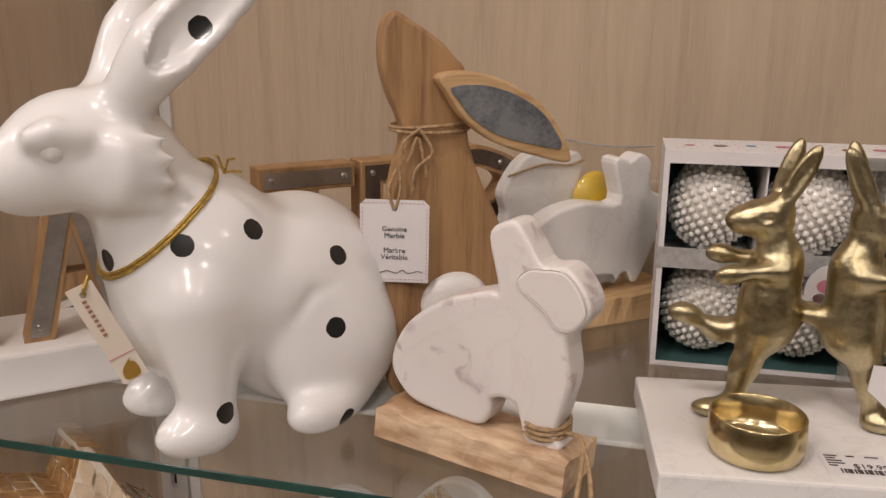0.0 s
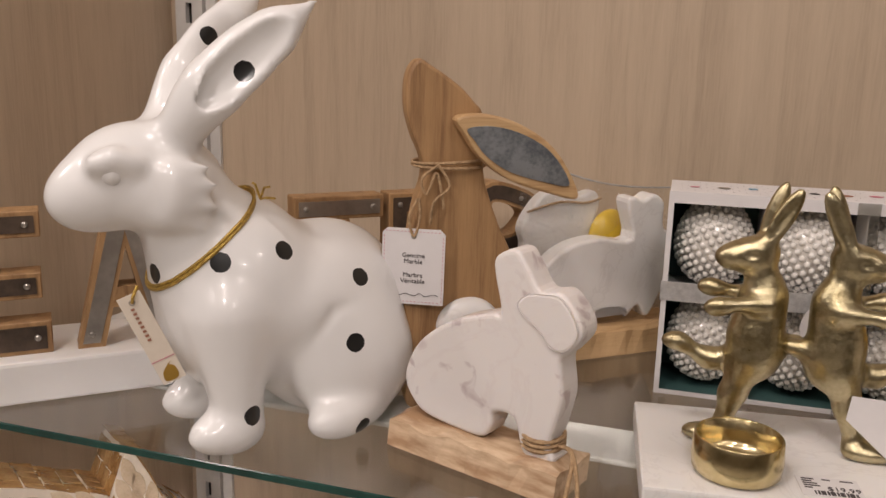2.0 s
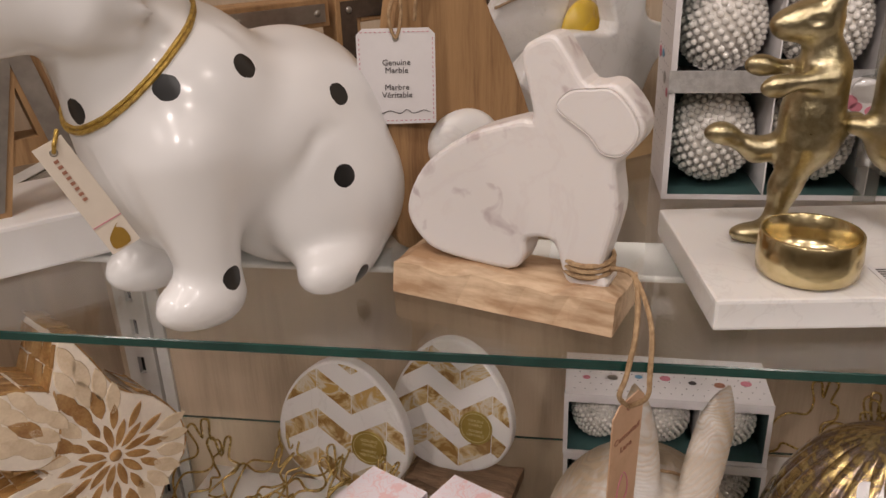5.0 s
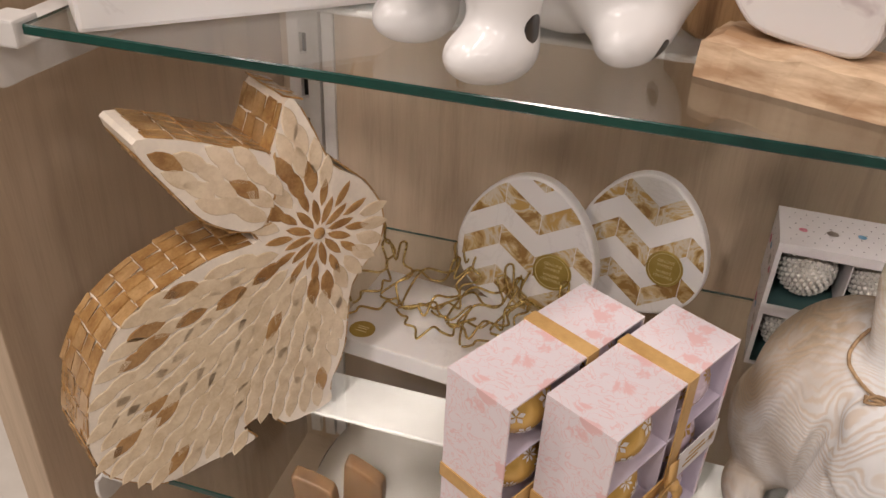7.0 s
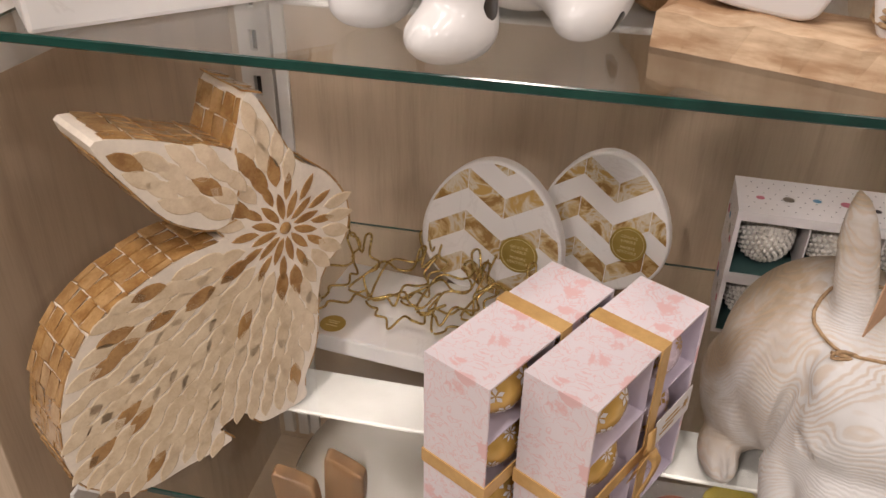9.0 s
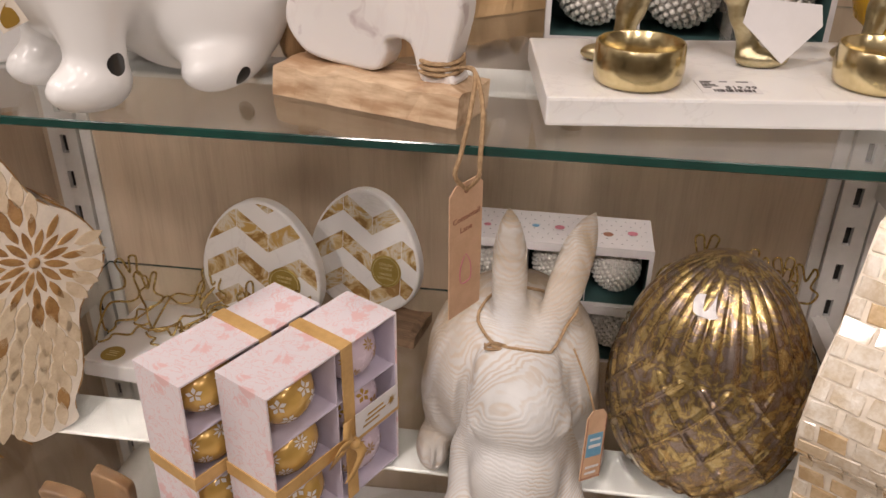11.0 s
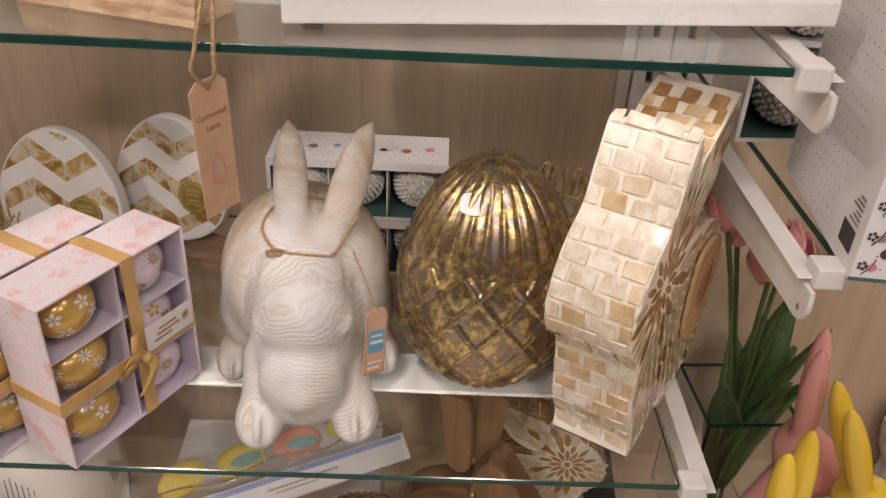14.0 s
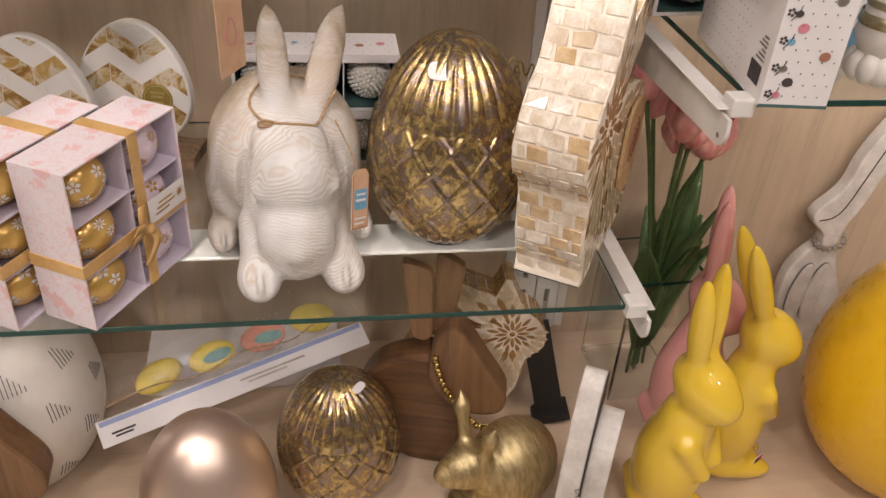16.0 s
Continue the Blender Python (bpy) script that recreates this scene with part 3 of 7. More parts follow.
def bracket(x, z, cap_side):
    """A white steel arm with a rounded nose and a plastic clip over the glass."""
    t = thing("shelf_bracket", "white steel shelf bracket with plastic end clip", "bracket", pose(x, 0, z), "shelf brackets")
    top = -THICK - 0.0005
    outline = curve_points([(-0.012, top - 0.006), (-0.013, -0.03), (-0.002, -0.043), (0.02, -0.044)], 5, False) + [np.array(q) for q in ((0.25, -0.055), (0.465, -0.07), (0.465, top))]
    arm = slab_from(outline, -0.002, 0.002, 0.0008, 1)
    moved(arm, Matrix(((0, 1, 0, 0), (1, 0, 0, 0), (0, 0, 1, 0), (0, 0, 0, 1))))
    bmesh.ops.reverse_faces(arm, faces=arm.faces)
    part("arm", arm, WHITE_METAL, t)
    part("flange", box(-0.009, 0.009, 0.0, 0.46, top - 0.0018, top, 0.0005, 1), WHITE_METAL, t)
    a, b = sorted((cap_side * 0.002, cap_side * 0.024))
    part("end_clip", box(a, b, -0.006, 0.016, -0.014, 0.0035, 0.002), WHITE_METAL, t, "white plastic end clip")
    hole = lathe([(0, 0), (0.0026, 0), (0.0026, 0.0006), (0, 0.0006)], 12)
    part("rivet_hole", hole, STEEL, t, "", True, pose(-cap_side * 0.0024, 0.0, -0.033, 0, 90, 0))


bracket(-0.478, UP, 1)
bracket(0.478, UP, -1)
bracket(-0.478, LOW, 1)
bracket(0.478, LOW, -1)
bracket(0.506, BAY2, 1)
for z, x0, x1 in ((UP, -0.46, 0.46), (LOW, -0.46, 0.46)):
    bar = part("cross_bar", box(x0, x1, 0.118, 0.176, z - THICK - 0.007, z - THICK - 0.0025, 0.0012, 1), WHITE_METAL)
    tagged(bar, "flat white steel bar under the glass shelf", "bar", "shelf bars")


# ---------------------------------------------------------------- upper shelf
def spotted_rabbit():
    dots = [(0.075, 0.066, 0.149), (0.020, 0.058, 0.150), (-0.038, 0.056, 0.122), (-0.025, 0.078, 0.076), (0.052, 0.058, 0.030), (0.055, 0.062, 0.273),
            (-0.028, 0.073, 0.010), (0.050, -0.030, 0.293), (-0.088, 0.036, 0.050), (0.106, 0.012, 0.130), (-0.02, -0.06, 0.12), (0.06, -0.06, 0.13)]
    prims = [E((-0.03, 0, 0.078), (0.070, 0.062, 0.079)), E((0.042, 0, 0.105), (0.060, 0.062, 0.078)), C((0.060, 0, 0.135), (0.083, 0, 0.19), 0.046, 0.034), E((0.0, 0, 0.100), (0.062, 0.064, 0.052)), E((0.03, 0, 0.125), (0.045, 0.055, 0.045)),
             E((0.112, 0, 0.199), (0.046, 0.036, 0.037), (0, 12, 0)), E((0.143, 0, 0.186), (0.027, 0.024, 0.024)), E((-0.100, 0, 0.03), (0.018, 0.018, 0.018))]
    prims += mirrored([E((-0.036, 0.045, 0.053), (0.051, 0.027, 0.052)), E((-0.022, 0.060, 0.016), (0.036, 0.0185, 0.0175), (0, 0, 20)), E((0.095, 0.024, 0.186), (0.028, 0.019, 0.024)), E((0.126, 0.031, 0.212), (0.018, 0.008, 0.006)),
                       C((0.094, 0.039, 0.205), (0.072, 0.044, 0.208), 0.008, 0.001), C((0.092, 0.041, 0.195), (0.066, 0.046, 0.195), 0.008, 0.001), C((0.092, 0.040, 0.184), (0.068, 0.045, 0.180), 0.008, 0.001), C((0.098, 0.034, 0.175), (0.078, 0.040, 0.167), 0.007, 0.001)])
    prims += [C((0.060, 0.038, 0.10), (0.056, 0.042, 0.018), 0.028, 0.017), E((0.068, 0.044, 0.014), (0.026, 0.0185, 0.016)),
              C((0.060, -0.034, 0.10), (0.058, -0.030, 0.018), 0.028, 0.017), E((0.069, -0.030, 0.014), (0.025, 0.0185, 0.016))]
    prims += mirrored([C((0.141, 0.029, 0.211), (0.131, 0.033, 0.2155), 0.0022), C((0.131, 0.033, 0.2155), (0.119, 0.035, 0.211), 0.0022, 0.001)])
    prims += [C((0.088, 0.016, 0.225), (0.066, 0.036, 0.258), 0.016, 0.018), E((0.053, 0.046, 0.275), (0.052, 0.012, 0.021), (6, 42, -28)),
              C((0.086, -0.014, 0.232), (0.066, -0.026, 0.265), 0.016, 0.018), E((0.047, -0.034, 0.287), (0.050, 0.012, 0.021), (-6, 42, 24))]
    prims += [C((0.026, 0.058, 0.298), (0.003, 0.066, 0.319), 0.0125, 0.0015), C((0.020, -0.044, 0.311), (-0.002, -0.052, 0.331), 0.0125, 0.0015)]
    cuts = [E((0.050, 0.060, 0.277), (0.043, 0.008, 0.0145), (6, 42, -28)), E((0.132, 0.0435, 0.206), (0.0065, 0.0045, 0.0048)), C((0.165, 0.02, 0.172), (0.138, 0.032, 0.166), 0.0018)]
    for px, py in ((0.094, 0.044), (0.094, -0.030), (0.018, 0.074)):
        for k in (-0.006, 0.006):
            cuts.append(C((px + 0.004, py + k, 0.010), (px - 0.010, py + k, 0.03), 0.0018))
    for s in (1, -1):
        for a, b in (((0.012, 0.047), (0.006, 0.079)), ((0.006, 0.079), (-0.012, 0.101)), ((-0.012, 0.101), (-0.036, 0.106))):
            cuts.append(C((a[0], s * 0.0685, a[1]), (b[0], s * 0.0685, b[1]), 0.0060))
    data = solid(prims, cuts, 0.012, 0.0024, 0.003)
    dots = [tuple(data[0][np.argmin(np.linalg.norm(data[0] - np.array(d), axis=1))]) for d in dots]
    eye = ball(0.0080, (0.1315, 0.0300, 0.2045), 3)
    me = bpy.data.meshes.new("eye")
    eye.to_mesh(me)
    v2 = np.array([v.co[:] for v in me.vertices])
    ob = figure("rabbit_statue", data, dotted_glaze("spotted_white_glaze", dots, 0.0078), None, "", pose(-0.1632, 0.0966, UP, 0, 0, -129.73))
    bm = bmesh.new()
    bm.from_mesh(ob.data)
    bm.from_mesh(me)
    bmesh.ops.smooth_vert(bm, verts=bm.verts, factor=0.5, use_axis_x=True, use_axis_y=True, use_axis_z=True)
    low = min(v.co.z for v in bm.verts)
    for f in bm.faces:
        f.smooth = True
    bm.to_mesh(ob.data)
    bm.free()
    ob.location.z -= low
    global RABBIT_SKIN
    RABBIT_SKIN = np.array([v.co[:] for v in ob.data.vertices]) - np.array((0, 0, low))
    return tagged(ob, "glossy white ceramic sitting rabbit with black polka dots", "rabbit statue")


spotted_rabbit()
RAB = pose(-0.1632, 0.0966, UP, 0, 0, -129.73)


def hang_tag(name, label, w, h, material, m, corner=0.0, hole=0.0022):
    """A stiff card tag with an eyelet hole at its top; origin at the hole, card hanging down in the local xz plane."""
    t = thing(name, label, "tag", m)
    top = [(-w / 2 + corner, 0.006), (w / 2 - corner, 0.006), (w / 2, 0.006 - corner), (w / 2, -h), (-w / 2, -h), (-w / 2, 0.006 - corner)]
    part("card", slab_from([np.array(q) for q in top], -0.0004, 0.0004), material, t)
    part("eyelet", lathe([(hole * 0.6, -0.0007), (hole, -0.0007), (hole, 0.0007), (hole * 0.6, 0.0007)], 14), INK_BROWN if material is KRAFT else STEEL, t, "", True, pose(0, 0, 0, 90))
    return t


def face_text(parent, text, x, z, size, material, off=-0.0007):
    words(text, size, material, parent, pose(x, off, z, 90))


def bars(parent, rows, material, off=-0.0007, name="print_bar"):
    for x0, x1, z0, z1 in rows:
        part(name, box(x0, x1, off - 0.0002, off, z0, z1), material, parent)


# gold cord and tag of the spotted rabbit
def neck_cord():
    t = thing("neck_cord", "thin gold metallic cord tied round the rabbit's neck", "cord")
    ring = []
    for i in range(41):
        a = 2 * math.pi * i / 40
        ring.append(np.array((0.074 + 0.046 * math.cos(a), 0.052 * math.sin(a), 0.154 - 0.034 * math.cos(a))))
    mid = np.array((0.074, 0, 0.154))
    snapped = [RABBIT_SKIN[np.argmin(np.linalg.norm(RABBIT_SKIN - q, axis=1))] for q in ring[:-1]]
    snapped = [(snapped[i - 2] + snapped[i - 1] + snapped[i] + snapped[(i + 1) % 40] + snapped[(i + 2) % 40]) / 5 for i in range(40)]
    ring = [RAB @ Vector(tuple(mid + (q - mid) * 1.045)) for q in snapped + snapped[:1]]
    part("loop", tube(ring, 0.0016, 6), GOLDCORD, t)
    part("loop", tube([p + Vector((0, 0, 0.0028)) for p in ring], 0.0012, 6), GOLDCORD, t)
    back = RAB @ Vector((0.035, 0.040, 0.186))
    for dx, dz in ((0.010, 0.010), (0.014, 0.002), (-0.004, 0.012)):
        part("loose_end", tube([back, back + Vector((dx * 0.5, -0.003, dz * 0.9)), back + Vector((dx, -0.004, dz))], 0.0009, 5), GOLDCORD, t)
    front = RAB @ Vector((0.122, 0.020, 0.116))
    g = hang_tag("rabbit_tag", "narrow cream hang tag with a gold rabbit mark", 0.017, 0.064, CREAMCARD, Matrix.Translation(front) @ pose(0, 0, 0, 0, -24, 30), 0.0)
    part("tag_loop", tube([Vector((0, 0, 0)), Vector((0.003, -0.003, 0.004)), Vector((0.008, 0.002, 0.009))], 0.0012, 6), GOLDCORD, g)
    bars(g, [(-0.003, -0.0005, -0.030 + 0.0035 * i, -0.0282 + 0.0035 * i) for i in range(8)], INK_BROWN)
    bars(g, [(-0.0085, 0.0085, -0.046, -0.0455)], INK_RED)
    part("rabbit_mark", slab_from(curve_points([(-0.005, -0.062), (0.004, -0.062), (0.005, -0.054), (0.002, -0.051), (0.004, -0.046 - 0.003), (-0.001, -0.052), (-0.005, -0.056)], 3), -0.0009, -0.0006), INK_GOLD, g)


neck_cord()


# standing mango-wood rabbit with a galvanised ear
def wood_rabbit():
    t = thing("wooden_rabbit", "tall mango wood rabbit cut-out with a galvanised metal ear", "rabbit ornament", pose(-0.043, 0.165, UP, 0, 0, 30))
    body = curve_points([(-0.038, 0.286), (-0.046, 0.274), (-0.047, 0.251), (-0.042, 0.230), (-0.034, 0.211), (-0.033, 0.194), (-0.039, 0.174), (-0.046, 0.130), (-0.047, 0.085), (-0.042, 0.040), (-0.035, 0.0), (0.072, 0.0), (0.070, 0.050), (0.053, 0.105), (0.039, 0.139), (0.031, 0.155), (0.021, 0.181), (0.016, 0.201), (0.014, 0.243), (0.007, 0.254), (-0.006, 0.267), (-0.027, 0.281)], 5)
    part("plank", slab_from(body, -0.011, 0.011, 0.003), MANGO, t, "", False)
    ear = [(-0.011, 0.243), (0.011, 0.246), (0.036, 0.240), (0.062, 0.225), (0.079, 0.205), (0.089, 0.181), (0.064, 0.185), (0.031, 0.196), (0.008, 0.213), (-0.004, 0.230)]
    part("ear", slab_from(curve_points(ear, 5), -0.030, -0.012, 0.002), MANGO_PALE, t, "paler wooden ear frame")
    cx, cz = 0.037, 0.2165
    inner = [(cx + (x - cx) * 0.83, cz + (z - cz) * 0.70) for x, z in ear]
    part("ear_inset", slab_from(curve_points(inner, 5), -0.0312, -0.0295), GALV, t, "spangled galvanised steel inset")
    tail = lathe([(0, 0), (0.023, 0.0), (0.0245, 0.006), (0.021, 0.014), (0.012, 0.019), (0, 0.0205)], 32)
    part("tail", tail, MARBLE, t, "round white marble tail", True, pose(0.006, -0.0105, 0.074, 90) @ Matrix.Diagonal((1.1, 1, 0.7, 1)))
    for k, z in enumerate((0.205, 0.2085)):
        loop = [Vector((-0.010 + 0.030 * math.cos(a), 0.0 + 0.0165 * math.sin(a), z + 0.002 * math.sin(a + k))) for a in np.linspace(0, 2 * math.pi, 33)]
        part("twine", tube(loop, 0.0013, 6), TWINE, t, "jute twine tied round the neck")
    part("twine_bow", tube(curve_points([(-0.022, -0.017, 0.206), (-0.036, -0.022, 0.196), (-0.032, -0.022, 0.184), (-0.024, -0.018, 0.200), (-0.020, -0.02, 0.186), (-0.018, -0.021, 0.172)], 5, False), 0.0012, 6), TWINE, t)
    part("twine_bow", tube(curve_points([(-0.022, -0.017, 0.206), (-0.014, -0.022, 0.190), (-0.026, -0.022, 0.178), (-0.028, -0.019, 0.160)], 5, False), 0.0012, 6), TWINE, t)


wood_rabbit()


def marble_tag():
    g = hang_tag("marble_tag", "white card hang tag with rounded corners and stitched border", 0.050, 0.0555, CARD, pose(-0.0699, 0.131, UP + 0.150, 0, 1, 12), 0.004)
    part("tag_twine", tube(curve_points([(0.002, 0.001, 0.030), (-0.004, -0.002, 0.015), (0.0, -0.001, 0.0), (0.004, 0.0, 0.014), (0.003, 0.001, 0.030)], 5, False), 0.0011, 6), TWINE, g)
    for i, (s, z) in enumerate((("Genuine", -0.0155), ("Marble", -0.0205), ("Marbre", -0.0315), ("V\u00e9ritable", -0.0365))):
        face_text(g, s, 0.0, z, 0.0054, INK)
    dash = [(-0.0225 + 0.003 * i, -0.021 + 0.003 * i, z, z + 0.0004) for i in range(15) for z in (0.0035, -0.0535)]
    dash += [(x, x + 0.0004, -0.0525 + 0.003 * i, -0.051 + 0.003 * i) for i in range(18) for x in (-0.0235, 0.0232)]
    bm = None
    for x0, x1, z0, z1 in dash:
        b = box(x0, x1, -0.0008, -0.0006, z0, z1)
        bm = b if bm is None else join(bm, b)
    part("stitch_border", bm, INK_RED, g)
    part("border_vine", tube(curve_points([(-0.020 + 0.0037 * i, -0.0007, -0.0485 + (0.0018 if i % 3 == 1 else 0) + 0.0006 * (i % 2)) for i in range(12)], 3, False), 0.0003, 4), INK, g)


marble_tag()


# marble rabbits on wooden plinths
BUNNY = [(0.006, 0.051), (0.011, 0.070), (0.024, 0.088), (0.050, 0.106), (0.080, 0.117), (0.089, 0.120), (0.082, 0.152), (0.090, 0.162), (0.101, 0.164), (0.110, 0.153), (0.120, 0.140), (0.135, 0.141), (0.148, 0.128), (0.151, 0.115), (0.142, 0.102), (0.137, 0.095), (0.140, 0.072), (0.136, 0.051), (0.132, 0.034),
         (0.136, 0.024), (0.124, 0.020), (0.111, 0.024), (0.103, 0.046), (0.087, 0.046), (0.085, 0.034), (0.074, 0.024), (0.030, 0.027), (0.014, 0.036)]


def live_base(name, length, depth, height, mat, m, parent=None, label=""):
    bm = bmesh.new()
    nx, ny = 16, 6
    random.seed(5)
    top, bot = [], []
    for j in range(ny + 1):
        for i in range(nx + 1):
            x, y = length * i / nx, depth * j / ny
            edge = (j in (0, ny)) * 1.0
            wob = noise.noise((x * 60, y * 30, 1.7)) * 0.005
            yy = y + (wob if edge else 0) + (0.003 if j == 0 else 0)
            top.append(bm.verts.new((x + noise.noise((y * 40, 3, x)) * 0.0015, yy, height + noise.noise((x * 40, y * 60, 0.3)) * 0.003 - (0.004 if edge or i in (0, nx) else 0))))
            bot.append(bm.verts.new((x, y, 0)))
    k = lambda i, j: j * (nx + 1) + i
    for j in range(ny):
        for i in range(nx):
            bm.faces.new((top[k(i, j)], top[k(i + 1, j)], top[k(i + 1, j + 1)], top[k(i, j + 1)]))
            bm.faces.new((bot[k(i, j)], bot[k(i, j + 1)], bot[k(i + 1, j + 1)], bot[k(i + 1, j)]))
    for i in range(nx):
        bm.faces.new((bot[k(i, 0)], bot[k(i + 1, 0)], top[k(i + 1, 0)], top[k(i, 0)]))
        bm.faces.new((top[k(i, ny)], top[k(i + 1, ny)], bot[k(i + 1, ny)], bot[k(i, ny)]))
    for j in range(ny):
        bm.faces.new((top[k(0, j)], top[k(0, j + 1)], bot[k(0, j + 1)], bot[k(0, j)]))
        bm.faces.new((bot[k(nx, j)], bot[k(nx, j + 1)], top[k(nx, j + 1)], top[k(nx, j)]))
    return part(name, bm, mat, parent, label, False, m)


BUNNY_UP = [(-0.017, 0.083), (-0.005, 0.099), (0.016, 0.112), (0.047, 0.118), (0.086, 0.115), (0.078, 0.152), (0.086, 0.158), (0.096, 0.154), (0.109, 0.16), (0.122, 0.151), (0.125, 0.124), (0.153, 0.112), (0.159, 0.094), (0.137, 0.079), (0.113, 0.033), (0.099, 0.045), (0.086, 0.034), (0.079, 0.042), (0.052, 0.042), (0.05, 0.033), (0.014, 0.035), (-0.003, 0.068)]


def marble_rabbit(m, stone, base_len, base_mat, flip, label):
    t = thing("marble_rabbit", label, "rabbit ornament", m, "marble rabbits")
    o = curve_points(BUNNY, 4)
    if flip:
        o = curve_points(BUNNY_UP, 4)
    part("rabbit", slab_from(o, 0.012, 0.036, 0.0035, 3), stone, t, "polished marble rabbit")
    if not flip:
        part("head_relief", slab_from(curve_points([(0.104, 0.126), (0.110, 0.136), (0.122, 0.1385), (0.135, 0.1385), (0.146, 0.127), (0.149, 0.115), (0.141, 0.104), (0.130, 0.104), (0.122, 0.113)], 5), 0.0100, 0.0118, 0.0016, 2), stone, t, "raised marble head")
    if flip:
        live_base("plinth", base_len, 0.060, 0.028, base_mat, pose(-0.006, -0.004, 0), t, "wooden plinth")
    else:
        live_base("plinth", base_len, 0.048, 0.0235, base_mat, pose(0, 0, 0), t, "rough live-edge wooden plinth")
    return t


m1 = marble_rabbit(pose(-0.068, 0.073, UP, 0, 0, -19.2), MARBLE_PINK, 0.144, LIVE_EDGE, False, "marble rabbit cut-out on a live-edge wooden plinth")
marble_rabbit(pose(0.02, 0.3, UP, 0, 0, 40), MARBLE, 0.165, MANGO_PALE, True, "white marble rabbit cut-out on a wooden plinth")
for k in range(3):
    loop = [Vector((0.121 + 0.0145 * math.cos(a), 0.024 + 0.0145 * math.sin(a), 0.031 + 0.0035 * k + 0.0015 * math.sin(a))) for a in np.linspace(0, 2 * math.pi, 25)]
    part("twine_wrap", tube(loop, 0.0016, 6), TWINE, m1, "twine wrapped round the marble foot")


def cottontail_tag():
    base = Vector((0.0665, 0.048, UP + 0.033))
    low = Vector((0.078, 0.004, UP - 0.031))
    g = hang_tag("hanging_tag", "brown kraft hang tag on jute twine below the shelf", 0.031, 0.098, KRAFT, Matrix.Translation(low) @ pose(0, 0, 0, 4, -5, 54), 0.006)
    inv = g.matrix_world.inverted()
    for off in (0.006, -0.006):
        line = [base, base + Vector((0.012, -0.018, 0.004)), Vector((0.083 + off * 0.6, 0.004, UP + 0.022)), Vector((0.081 + off, -0.006, UP - 0.004)), Vector((0.079 + off * 1.2, -0.006, UP - 0.018)), low]
        part("twine", tube([inv @ Vector(p) for p in curve_points([tuple(v) for v in line], 6, False)], 0.0015, 6), TWINE, g, "jute twine")
    face_text(g, "Cottontail", 0.0, -0.020, 0.0062, INK_BROWN)
    face_text(g, "Lane", 0.0, -0.029, 0.0062, INK_BROWN)
    part("egg_mark", tube(curve_points([(0.0, -0.0007, -0.05), (0.005, -0.0007, -0.06), (0.0045, -0.0007, -0.072), (-0.004, -0.0007, -0.072), (-0.005, -0.0007, -0.06)], 5), 0.0004, 4), INK_RED, g)


cottontail_tag()


